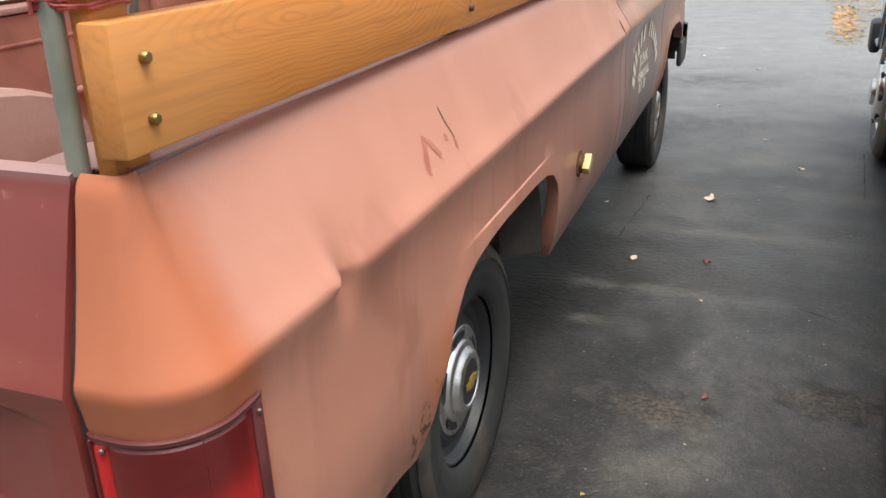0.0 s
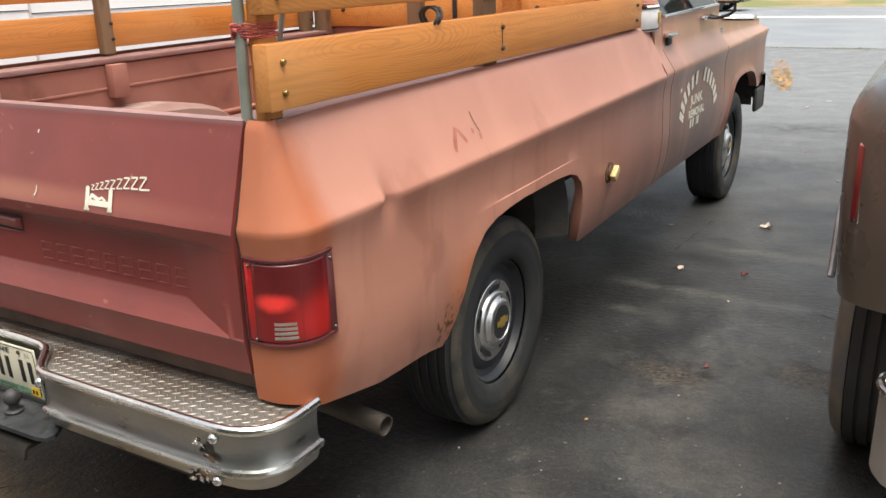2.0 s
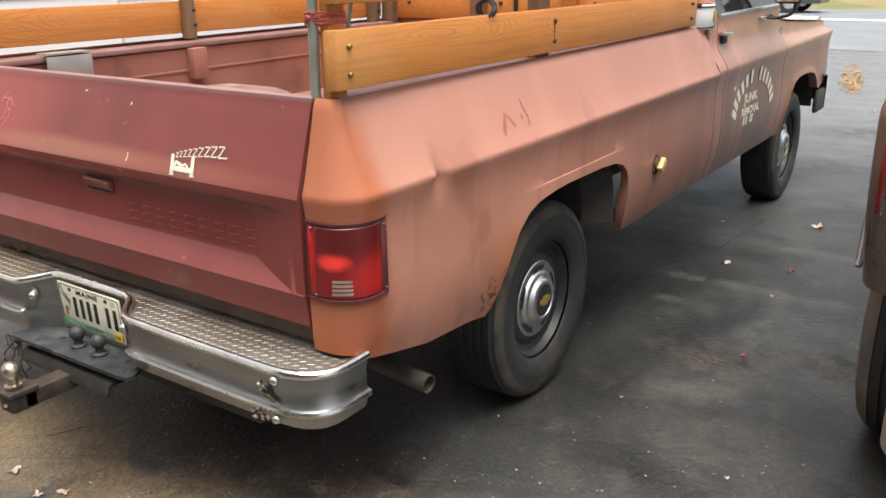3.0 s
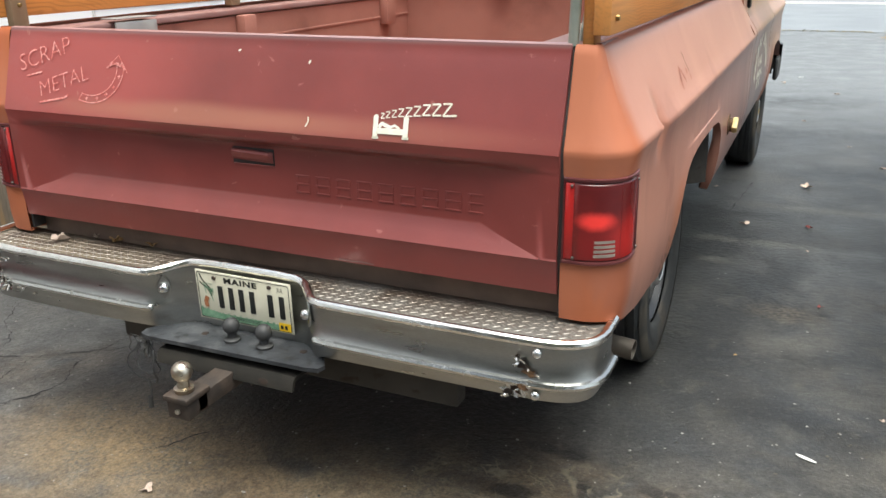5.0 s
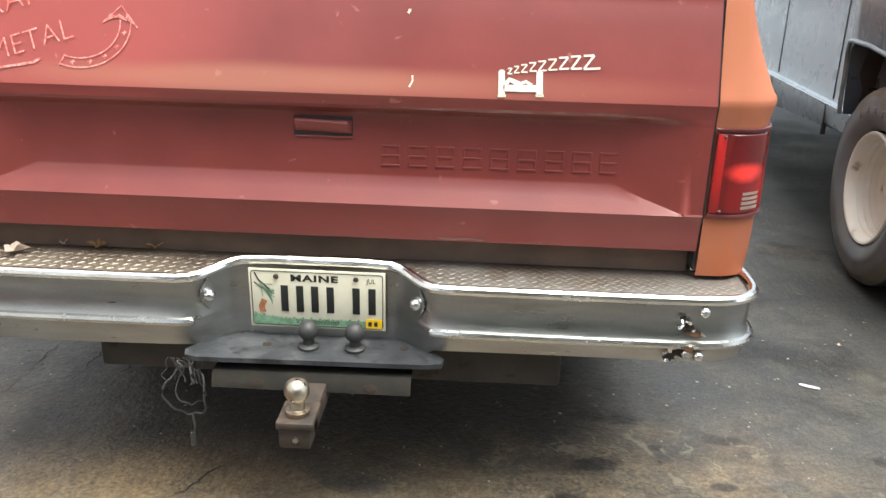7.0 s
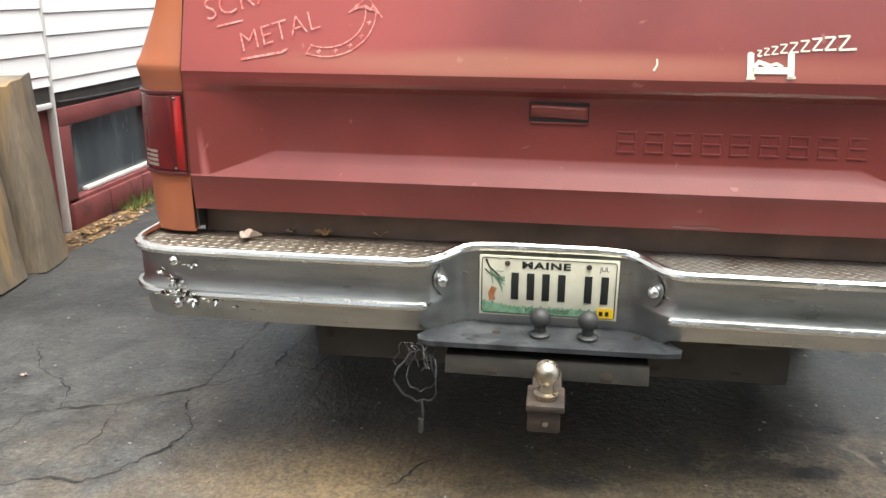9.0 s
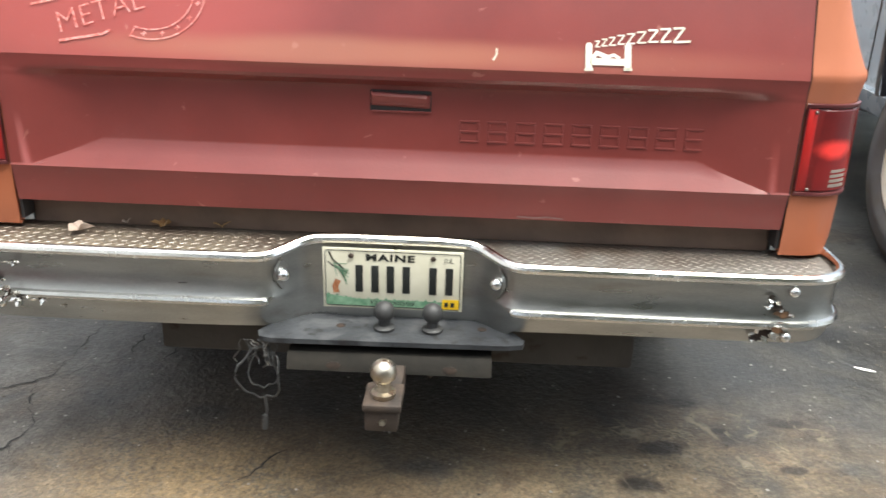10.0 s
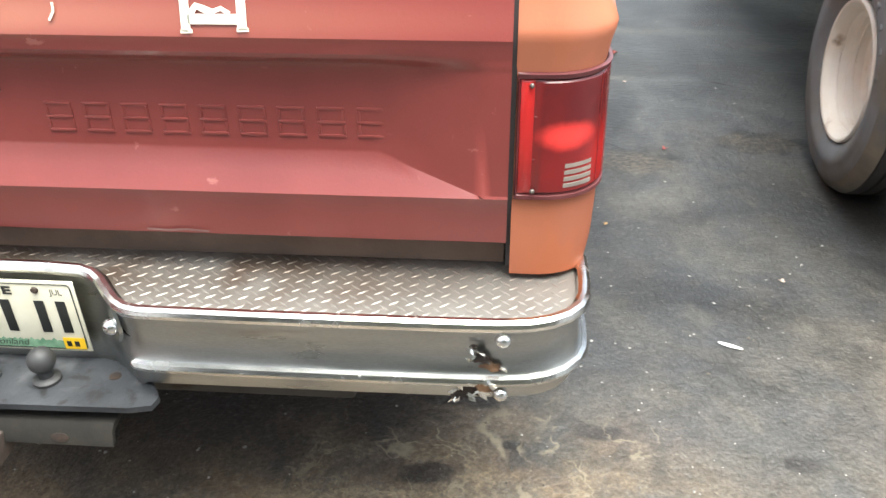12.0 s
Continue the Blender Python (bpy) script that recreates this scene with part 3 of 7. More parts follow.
def box(bm, x0, x1, y0, y1, z0, z1, bevel=0.0, m=None):
    r = bmesh.ops.create_cube(bm, size=1.0)
    vs = r["verts"]
    for v in vs:
        v.co = Vector(((x0 + x1) / 2 + v.co.x * (x1 - x0), (y0 + y1) / 2 + v.co.y * (y1 - y0), (z0 + z1) / 2 + v.co.z * (z1 - z0)))
    if bevel:
        es = list({e for v in vs for e in v.link_edges})
        r = bmesh.ops.bevel(bm, geom=es, offset=bevel, segments=2, profile=0.5, affect="EDGES")
        vs = list({v for f in r["faces"] for v in f.verts} | {v for v in vs if v.is_valid})
    if m is not None:
        bmesh.ops.transform(bm, matrix=m, verts=[v for v in vs if v.is_valid])
    return bm


def tube(bm, pts, r, seg=10, closed=False):
    pts = [Vector(p) for p in pts]
    rings = []
    n = len(pts)
    up = Vector((0.03, 0.05, 1)).normalized()
    for i, p in enumerate(pts):
        a = pts[(i - 1) % n] if (closed or i) else p
        b = pts[(i + 1) % n] if (closed or i < n - 1) else p
        t = (b - a).normalized()
        s = t.cross(up)
        if s.length < 0.05:
            s = t.cross(Vector((1, 0, 0)))
        s.normalize()
        u = s.cross(t).normalized()
        rr = r[i] if isinstance(r, (list, tuple)) else r
        rings.append([p + (s * math.cos(2 * math.pi * k / seg) + u * math.sin(2 * math.pi * k / seg)) * rr for k in range(seg)])
    if closed:
        rings.append(rings[0])
        vs = [[bm.verts.new(p) for p in q] for q in rings[:-1]]
        vs.append(vs[0])
        for a, b in zip(vs, vs[1:]):
            for k in range(seg):
                bm.faces.new((a[k], a[(k + 1) % seg], b[(k + 1) % seg], b[k]))
    else:
        vs = skin(bm, rings, True)
        cap(bm, vs[0][::-1]), cap(bm, vs[-1])
    return bm


def lathe(bm, prof, cx, cy, cz, seg=40, a0=0.0, a1=2 * math.pi):
    """Turns (x offset, radius) pairs round an axis along x."""
    full = a1 - a0 > 6.28
    rows = []
    for i in range(seg if full else seg + 1):
        a = a0 + (a1 - a0) * i / seg
        rows.append([(cx + px, cy + r * math.cos(a), cz + r * math.sin(a)) for px, r in prof])
    vs = [[bm.verts.new(p) for p in r] for r in rows]
    if full:
        vs.append(vs[0])
    for a, b in zip(vs, vs[1:]):
        for i in range(len(prof) - 1):
            bm.faces.new((a[i], a[i + 1], b[i + 1], b[i]))
    return bm


def ball(bm, x, y, z, r, seg=16, squash=1.0):
    q = bmesh.ops.create_uvsphere(bm, u_segments=seg, v_segments=max(6, seg // 2), radius=r)
    bmesh.ops.transform(bm, matrix=Matrix.Translation((x, y, z)) @ Matrix.Diagonal((1, 1, squash, 1)), verts=q["verts"])
    return bm


def disc_rod(bm, p, axis, r, h, seg=16):
    """A short solid rod from p along axis."""
    axis = Vector(axis).normalized()
    rows = []
    s = axis.orthogonal().normalized()
    u = axis.cross(s)
    for rr, hh in ((r, 0), (r, h * 0.7), (r * 0.75, h)):
        rows.append([Vector(p) + axis * hh + (s * math.cos(2 * math.pi * k / seg) + u * math.sin(2 * math.pi * k / seg)) * rr for k in range(seg)])
    vs = skin(bm, rows, True)
    cap(bm, vs[0][::-1]), cap(bm, vs[-1])
    return bm


def lerp_table(table, v):
    if v <= table[0][0]:
        return table[0][1]
    for (a, p), (b, q) in zip(table, table[1:]):
        if v <= b:
            return p + (q - p) * (v - a) / (b - a) if b > a else q
    return table[-1][1]


def text_bm(body, size, spacing=1.0, bold=0.0):
    """Flat letters in the x-z plane, from the origin to the right."""
    cu = bpy.data.curves.new("letters", "FONT")
    cu.body, cu.size, cu.space_character, cu.offset = body, size, spacing, bold
    cu.resolution_u = 3
    ob = bpy.data.objects.new("letters", cu)
    scene.collection.objects.link(ob)
    me = bpy.data.meshes.new_from_object(ob)
    bpy.data.objects.remove(ob)
    bm = bmesh.new()
    bm.from_mesh(me)
    bpy.data.meshes.remove(me)
    for v in bm.verts:
        v.co = Vector((v.co.x, 0.0, v.co.y))
    return bm


def stroke(bm, pts, w):
    """A flat ribbon through points (u, v) in the x-z plane."""
    p = [Vector((a, 0, b)) for a, b in pts]
    left, right = [], []
    for i, q in enumerate(p):
        t = (p[min(i + 1, len(p) - 1)] - p[max(i - 1, 0)]).normalized()
        s = Vector((-t.z, 0, t.x)) * w / 2
        left.append(q + s), right.append(q - s)
    skin(bm, [left, right])
    return bm


# ---- ground ----
bm = bmesh.new()
xs = [-300, -60, -20, -8, -4, -2, 0, 2, 4, 8, 20, 60, 300]
ys = [-300, -60, -20, -8, -4, -2, 0, 2, 4, 8, 14, 20, 60, 400]
skin(bm, [[(x, y, 0.0) for x in xs] for y in ys])
tagged(part("ground", bm, asphalt), "worn grey asphalt driveway with oil stains, cracks and painted shade", "driveway", kind="structure")

crack_fill = surface("crack_shadow", (0.016, 0.016, 0.017), (0.03, 0.03, 0.03), 30.0, 0.9)
asphalt_sheet = bpy.data.objects["ground"]
rnd = random.Random(21)
CRACKS = [([(-0.60, 0.95), (-0.71, 0.64), (-0.76, 0.43), (-0.79, 0.36)], 0.006),
          ([(-1.00, 0.90), (-1.02, 0.66), (-1.02, 0.53), (-1.02, 0.39), (-1.09, 0.32), (-1.21, 0.23), (-1.37, 0.17), (-1.44, 0.13), (-1.45, 0.03), (-1.6, -0.1)], 0.008),
          ([(-0.78, 1.0), (-0.85, 0.71), (-0.86, 0.51), (-0.94, 0.44), (-1.01, 0.37)], 0.006),
          ([(-1.03, 0.28), (-1.00, 0.20), (-0.95, 0.13), (-0.97, 0.03), (-1.01, -0.04), (-1.05, -0.11), (-1.11, -0.16), (-1.18, -0.15), (-1.28, -0.20), (-1.5, -0.3)], 0.009)]
CRACKS += [([(-1.21, 0.23), (-1.20, 0.13), (-1.18, 0.04), (-1.22, -0.06), (-1.20, -0.14)], 0.005), ([(-0.97, 0.03), (-0.93, -0.03), (-0.90, -0.05)], 0.005),
           ([(-1.03, 0.28), (-1.06, 0.34), (-1.02, 0.39)], 0.005), ([(-0.27, 0.07), (-0.30, 0.04), (-0.34, -0.04), (-0.40, -0.11)], 0.007),
           ([(-1.37, 0.17), (-1.42, 0.30), (-1.6, 0.42), (-1.75, 0.65)], 0.005), ([(0.98, 3.85), (0.95, 3.5), (0.92, 3.15)], 0.008), ([(0.75, 3.89), (0.90, 3.87), (1.02, 3.80)], 0.007),
           ([(1.70, 2.60), (1.79, 2.55), (1.97, 2.42)], 0.007), ([(2.12, 5.0), (2.08, 4.4), (2.04, 3.92)], 0.008)]
for line, w in CRACKS:
    fine_line = []
    for (a, b), (c, d) in zip(line, line[1:]):
        n = max(2, int(math.hypot(c - a, d - b) / 0.016))
        for k in range(n):
            fine_line.append((a + (c - a) * k / n + rnd.uniform(-0.008, 0.008), b + (d - b) * k / n + rnd.uniform(-0.008, 0.008)))
    fine_line.append(line[-1])
    bm = bmesh.new()
    rows = []
    for k, (x, y) in enumerate(fine_line):
        q = w * 0.72 * (0.30 + 0.70 * max(0.0, math.sin(k * 0.37 + w * 900))) * rnd.uniform(0.35, 1.0) * min(1.0, (len(fine_line) - k) / 6)
        a, b = fine_line[max(0, k - 1)], fine_line[min(len(fine_line) - 1, k + 1)]
        t = Vector((b[0] - a[0], b[1] - a[1])).normalized()
        rows.append([(x - t.y * q, y + t.x * q, 0.0022), (x + t.y * q, y - t.x * q, 0.0022)])
    skin(bm, rows)
    part("crack", bm, crack_fill, asphalt_sheet)

# ---- red pickup ----
pickup = base("pickup_truck", 0, 2.0, 0, "old salmon and maroon long-bed pickup truck with patchy paint", "pickup truck")

UPPER = [(-0.105, 1.203), (-0.092, 1.196), (-0.082, 1.180), (-0.075, 1.160), (-0.048, 1.095), (-0.020, 1.035), (-0.004, 1.003), (0.004, 0.992),
         (0.007, 0.984), (0.005, 0.973), (0.000, 0.955), (-0.006, 0.925), (-0.008, 0.88), (-0.007, 0.835)]
LOWER = [(0.45, -0.055), (0.50, -0.035), (0.56, -0.018), (0.64, -0.006), (0.72, -0.003), (0.80, -0.006), (0.835, -0.007)]
BED_EDGE = [(0.0, 0.600), (0.022, 0.599), (0.040, 0.596), (0.060, 0.590), (0.09, 0.578), (0.14, 0.566), (0.33, 0.521), (0.55, 0.504), (0.63, 0.490), (0.645, 0.50), (0.685, 0.58), (0.725, 0.66), (0.765, 0.722), (0.83, 0.768),
            (0.90, 0.788), (1.00, 0.798), (1.10, 0.802), (1.35, 0.799), (1.47, 0.791), (1.535, 0.772), (1.575, 0.738), (1.590, 0.70), (1.597, 0.60), (1.602, 0.54), (1.625, 0.497), (1.67, 0.482), (2.5, 0.478)]
ARCH = [(y, z) for y, z in BED_EDGE if 0.63 <= y <= 1.615]


def taper(y):
    """The flank draws in a little towards the tail."""
    return 0.017 * math.exp(-max(0.0, y - 0.13) / 0.35)


def near_line(y, z, line):
    best = 9.0
    for (a, b), (c, d) in zip(line, line[1:]):
        t = max(0.0, min(1.0, ((y - a) * (c - a) + (z - b) * (d - b)) / ((c - a) ** 2 + (d - b) ** 2)))
        best = min(best, math.hypot(y - a - t * (c - a), z - b - t * (d - b)))
    return best


def side_d(y, z):
    d = lerp_table(LOWER, z)
    near = near_line(y, z, ARCH)
    return d + 0.005 * math.exp(-(near / 0.050) ** 2)


def dent(y, z):
    k = math.exp(-((y - 0.365) / 0.030) ** 2 - ((z - 0.975) / 0.035) ** 2) * -0.022
    k += math.exp(-((y - 0.335) / 0.018) ** 2 - ((z - 0.992) / 0.018) ** 2) * 0.010
    return k


def bed_side():
    bm = bmesh.new()
    plan = [(x, 0.015, 0.0, -1.0, 0.6) for x in (0.838, 0.868, 0.900)]
    for i in range(1, 10):
        a = radians(9 * i)
        plan.append((0.900 + 0.090 * math.sin(a), 0.105 - 0.090 * math.cos(a), math.sin(a), -math.cos(a), 0.6 + 0.4 * i / 10))
    ys = [0.105, 0.13, 0.16, 0.2, 0.24, 0.27] + [0.29 + 0.013 * i for i in range(13)] + [0.48, 0.52, 0.56, 0.60, 0.63]
    ys += [0.637 + 0.0125 * i for i in range(20)] + [0.90 + 0.05 * i for i in range(10)] + [1.40, 1.43, 1.46, 1.48, 1.50, 1.52, 1.535, 1.55, 1.563, 1.575, 1.584, 1.590, 1.594, 1.597, 1.602, 1.612, 1.625, 1.645]
    ys += [1.67 + 0.07 * i for i in range(13)]
    plan += [(0.99, y, 1.0, 0.0, 1.0) for y in ys]
    plan = [(x - (taper(y) if i > 2 else taper(0.13) * (x - 0.838) / 0.062), y, nx, ny, k) for i, (x, y, nx, ny, k) in enumerate(plan)]
    rows = []
    for px, py, nx, ny, k in plan:
        zb = lerp_table(BED_EDGE, py)
        pts = [(d, z) for d, z in UPPER]
        for i in range(1, 15):
            z = 0.835 + (zb - 0.835) * i / 14
            pts.append((side_d(py, z) if nx > 0.999 else lerp_table(LOWER, z), z))
        r = []
        for d, z in pts:
            if nx > 0.999:
                d += dent(py, z)
            r.append((px + nx * d * k, py + ny * d * k, z))
        d, z = pts[-1]
        r.append((px + nx * (d - 0.03) * k, py + ny * (d - 0.03) * k, zb + 0.004))
        r.append((px + nx * (d - 0.03) * k, py + ny * (d - 0.03) * k, zb + 0.06))
        rows.append(r)
    skin(bm, rows)
    return rake(bm)


for side, m in (("right", 1), ("left", -1)):
    bm = bed_side()
    if m < 0:
        flip_x(bm)
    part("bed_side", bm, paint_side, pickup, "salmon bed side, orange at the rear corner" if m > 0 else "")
    # flat top of the rail, inner wall and corner post
    bm = bmesh.new()
    x0, x1 = sorted(((0.745 if m > 0 else 0.765) * m, 0.882 * m))
    box(bm, x0, x1, 0.105, 2.5, 1.165 if m > 0 else 1.171, 1.2005 if m > 0 else 1.191, 0.004)
    part("bed_rail", rake(bm), rail_top, pickup)
    bm = bmesh.new()
    x0, x1 = sorted((0.775 * m, 0.795 * m))
    box(bm, x0, x1, 0.10, 2.46, 0.72, 1.165)
    x0, x1 = sorted((0.73 * m, 0.775 * m))
    box(bm, x0, x1, 0.10, 2.46, 0.885, 0.90, 0.004)
    x0, x1 = sorted((0.770 * m, 0.776 * m))
    box(bm, x0, x1, 0.10, 2.46, 1.070, 1.082, 0.003)
    part("inner_bed_wall", rake(bm), paint_bed, pickup)
    for yy in (1.02, 2.18):
        bm = bmesh.new()
        x0, x1 = sorted((0.73 * m, 0.775 * m))
        box(bm, x0, x1, yy, yy + 0.075, 1.04, 1.168, 0.005)
        part("stake_pocket", rake(bm), paint_bed, pickup)
    # wheel house inside the bed
    bm = bmesh.new()
    prof = []
    for i in range(13):
        a = math.pi * i / 12
        prof.append((1.13 - 0.42 * math.cos(a), 0.72 + 0.295 * math.sin(a) ** 0.55))
    skin(bm, [[(x * m, y, z if x > 0.57 else 0.72 + (z - 0.72) * f) for y, z in prof] for x, f in ((0.79, 1), (0.60, 1), (0.565, 0.93), (0.55, 0.6), (0.55, 0.0))])
    part("wheel_house", bm, dusty_house, pickup, "dust-greyed wheel house in the bed")
    # dark wheel well under the bed
    bm = bmesh.new()
    pts = [(1.115 - 0.435 * math.cos(math.pi * i / 16), 0.56 + 0.34 * math.sin(math.pi * i / 16) ** 0.6) for i in range(17)]
    inner = [(1.12 + (y - 1.115) * 0.80, 0.56 + (z - 0.56) * 0.90) for y, z in pts]
    skin(bm, [[(x * m, y, z) for y, z in q] for x, q in ((0.955, pts), (0.86, inner), (0.575, inner))])
    vs = [bm.verts.new((0.575 * m, y, z)) for y, z in inner]
    bm.faces.new(vs)
    part("wheel_well", bm, dark_steel, pickup)

bm = bmesh.new()
box(bm, -0.79, 0.79, 0.06, 2.47, 0.69, 0.72)
for i in range(8):
    x = -0.7 + 0.2 * i
    box(bm, x - 0.04, x + 0.04, 0.08, 2.46, 0.72, 0.728, 0.003)
part("bed_floor", rake(bm), paint_bed, pickup)
bm = bmesh.new()
rows = []
zs = [0.72]
for z in (0.80, 0.875, 0.95, 1.025, 1.10):
    zs += [(z - 0.02, 0), (z - 0.012, 0.012), (z + 0.012, 0.012), (z + 0.02, 0)]
prof = [(0.72, 0.0)] + zs[1:] + [(1.17, 0.0), (1.175, -0.02), (1.205, -0.02), (1.205, 0.04), (0.72, 0.04)]
skin(bm, [[(x, 2.46 - b, z) for z, b in prof] for x in (-0.80, -0.4, 0.0, 0.4, 0.80)])
part("bulkhead", rake(bm), paint_bed, pickup, "ribbed front wall of the bed")


RIDGE, FOLD, SHELF, HEM = 0.979, 0.925, 0.740, 0.658


def gate_y(x, z):
    """How far forward the tailgate's outer skin lies."""
    ax = abs(x)
    k = 1.0 if ax < 0.637 else max(0.0, 1 - (ax - 0.637) / 0.159)
    if z >= RIDGE:
        return 0.068 - (1.20 - z) * 0.3077 if z < 1.195 else 0.068
    zs, rec = SHELF + 0.057 * k, 0.034 * k
    if z > FOLD:
        return lerp_table([(FOLD, 0.006 + rec), (0.934, 0.006 + rec * 0.90), (0.942, 0.005 + rec * 0.50), (0.949, 0.005 + rec * 0.12), (0.957, 0.004), (0.970, 0.0025), (RIDGE, 0.0)], z)
    if z > zs:
        return 0.006 + rec
    if z > SHELF:
        return lerp_table([(SHELF, 0.004), (zs + 1e-6, 0.006 + rec)], z)
    return lerp_table([(HEM, 0.018), (SHELF - 0.010, 0.008), (SHELF, 0.004)], z)


def on_gate(bm, x, z, turn=0.0, proud=0.003, squeeze=1.0):
    """Lays a flat drawing on the tailgate at (x, z)."""
    c, s = math.cos(radians(turn)), math.sin(radians(turn))
    for v in bm.verts:
        a, b = v.co.x * squeeze, v.co.z
        px, pz = x + a * c - b * s, z + a * s + b * c
        v.co = Vector((px, gate_y(px, pz) - proud, pz))
    return bm


bm = bmesh.new()
cols = sorted({s * x for x in (0.0, 0.1, 0.2, 0.3, 0.4, 0.5, 0.6, 0.637, 0.66, 0.70, 0.75, 0.78, 0.796, 0.81, 0.826, 0.8315) for s in (1, -1)})
rows = []
for x in cols:
    ax = abs(x)
    k = 1.0 if ax < 0.637 else max(0.0, 1 - (ax - 0.637) / 0.159)
    zs = [1.205, 1.203, 1.195, 1.17, 1.13, 1.09, 1.05, 1.01, 0.988, RIDGE, 0.9745, 0.970, 0.957, 0.953, 0.949, 0.9455, 0.942, 0.938, 0.934, 0.930, FOLD, 0.90, 0.86, SHELF + 0.057 * k + 0.004, SHELF + 0.057 * k - 0.002 * k,
          SHELF + 0.03 * k, SHELF + 0.004, SHELF, SHELF - 0.012, 0.70, 0.68, HEM]
    sag = 0.0007 * math.sin(x * 9) * math.sin(x * 3.7)
    r = [(x, 0.104, 0.70), (x, 0.104, 1.19), (x, 0.101, 1.201), (x, 0.095, 1.205), (x, 0.082, 1.206)]
    r += [(x, gate_y(x, z) + (0.006 if z > 1.204 else 0.0) + sag * (1 if 1.0 < z < 1.19 else 0.3), z) for z in zs]
    r += [(x, 0.03, HEM - 0.003), (x, 0.09, HEM), (x, 0.104, 0.70)]
    rows.append(r)
vs = skin(bm, rows)
cap(bm, vs[0]), cap(bm, vs[-1][::-1])
bmesh.ops.remove_doubles(bm, verts=bm.verts, dist=0.0004)
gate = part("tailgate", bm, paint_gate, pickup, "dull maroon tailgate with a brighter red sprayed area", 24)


# tail lamps
def corner_point(u, z, d=0.0, m=1):
    """A point u metres along the rear corner's outline, starting at the tailgate seam."""
    dd = lerp_table(LOWER, z) if z < 0.835 else lerp_table(sorted((b, a) for a, b in UPPER), z)
    arc = 0.090 * math.pi / 2
    if u <= 0.062:
        x, y, nx, ny, k = 0.838 + u, 0.015, 0.0, -1.0, 0.6
    elif u <= 0.062 + arc:
        a = (u - 0.062) / 0.090
        x, y, nx, ny, k = 0.900 + 0.090 * math.sin(a), 0.105 - 0.090 * math.cos(a), math.sin(a), -math.cos(a), 0.6 + 0.4 * a / (math.pi / 2)
    else:
        x, y, nx, ny, k = 0.99, 0.105 + u - 0.062 - arc, 1.0, 0.0, 1.0
    x -= taper(y) if u > 0.062 else taper(0.13) * max(0.0, u) / 0.062
    e = dd * k + d
    return (m * (x + nx * e), y + ny * e, z)


def corner_panel(u0, u1, z0, z1, d, thick, m=1, nu=8):
    bm = bmesh.new()
    us = [u0 + (u1 - u0) * i / nu for i in range(nu + 1)]
    b = min(0.004, (u1 - u0) * 0.2, (z1 - z0) * 0.2)
    rows = []
    for u in us:
        edge = u in (us[0], us[-1])
        t = d + thick - (0.6 * thick if edge else 0)
        rows.append([corner_point(u, z0, d, m), corner_point(u, z0 + 0.0005, d + thick * 0.4, m), corner_point(u, z0 + b, t, m),
                     corner_point(u, z1 - b, t, m), corner_point(u, z1 - 0.0005, d + thick * 0.4, m), corner_point(u, z1, d, m)])
    vs = skin(bm, rows)
    cap(bm, vs[0]), cap(bm, vs[-1][::-1])
    return bm


for m in (1, -1):
    U = 0.246
    lamp = part("tail_lamp", corner_panel(0.004, U - 0.001, 0.740, 0.930, 0.001, 0.003, m, 18), lamp_frame, pickup, "red tail lamp with a white reverse lens")
    for z0, z1 in ((0.737, 0.747), (0.923, 0.933)):
        part("lamp_trim", corner_panel(0.003, U, z0, z1, 0.003, 0.0056, m, 18), lamp_frame, lamp)
    part("lamp_trim", corner_panel(0.003, 0.009, 0.745, 0.925, 0.003, 0.006, m, 2), lamp_frame, lamp)
    part("lamp_trim", corner_panel(U - 0.020, U, 0.745, 0.925, 0.003, 0.006, m, 3), lamp_frame, lamp)
    part("lens", corner_panel(0.010, 0.0365, 0.7475, 0.9225, 0.003, 0.0054, m, 3), lens_bright, lamp, "bright red strip")
    part("lens", corner_panel(0.0367, U - 0.021, 0.7475, 0.9225, 0.003, 0.0052, m, 18), lens_main, lamp, "moulded red lens, the right one with a painted glow")
    for z0, z1, u0, u1 in ((0.8685, 0.8693, 0.037, 0.150), (0.8030, 0.8038, 0.037, 0.150), (0.748, 0.922, 0.1497, 0.1503)):
        part("lens_joint", corner_panel(u0, u1, z0, z1, 0.0076, 0.0010, m, 8), lens_dark, lamp)
    for zz in (0.7555, 0.7660, 0.7765, 0.7870):
        part("lens_rib", corner_panel(0.0810, 0.1465, zz, zz + 0.0102, 0.003, 0.0062, m, 6), lens_white, lamp, "ribbed white reverse lens")
    for u, z in ((0.030, 0.915), (U - 0.012, 0.912), (0.040, 0.753), (U - 0.012, 0.755)):
        bm = bmesh.new()
        ball(bm, *corner_point(u, z, 0.009, m), 0.0040, 8)
        part("lamp_screw", bm, screw_steel, lamp)

# tailgate seams, handle, embossed name blocks and drawings
for m in (1, -1):
    bm = bmesh.new()
    zs = [0.61, 0.66, 0.74, 0.80, 0.90, 0.95, 0.98, 1.05, 1.12, 1.19, 1.2]
    x0, x1 = sorted((0.8315 * m, 0.8390 * m))
    skin(bm, [[(x0, gate_y(0.8, max(0.66, z)) + q + 0.012, z) for q in (0, 0.05)] + [(x1, gate_y(0.8, max(0.66, z)) + q + 0.012, z) for q in (0.05, 0.0)] for z in zs], True)
    part("tailgate_seam", bm, black_gap, pickup)
# dark plate on the skin, for the shade in the handle recess
bm = bmesh.new()
box(bm, -0.0565, 0.0735, 0.0380, 0.048, 0.8795, 0.9245, 0.003)
part("handle_recess", bm, black_gap, gate, "dark plate standing in for the shaded handle recess")
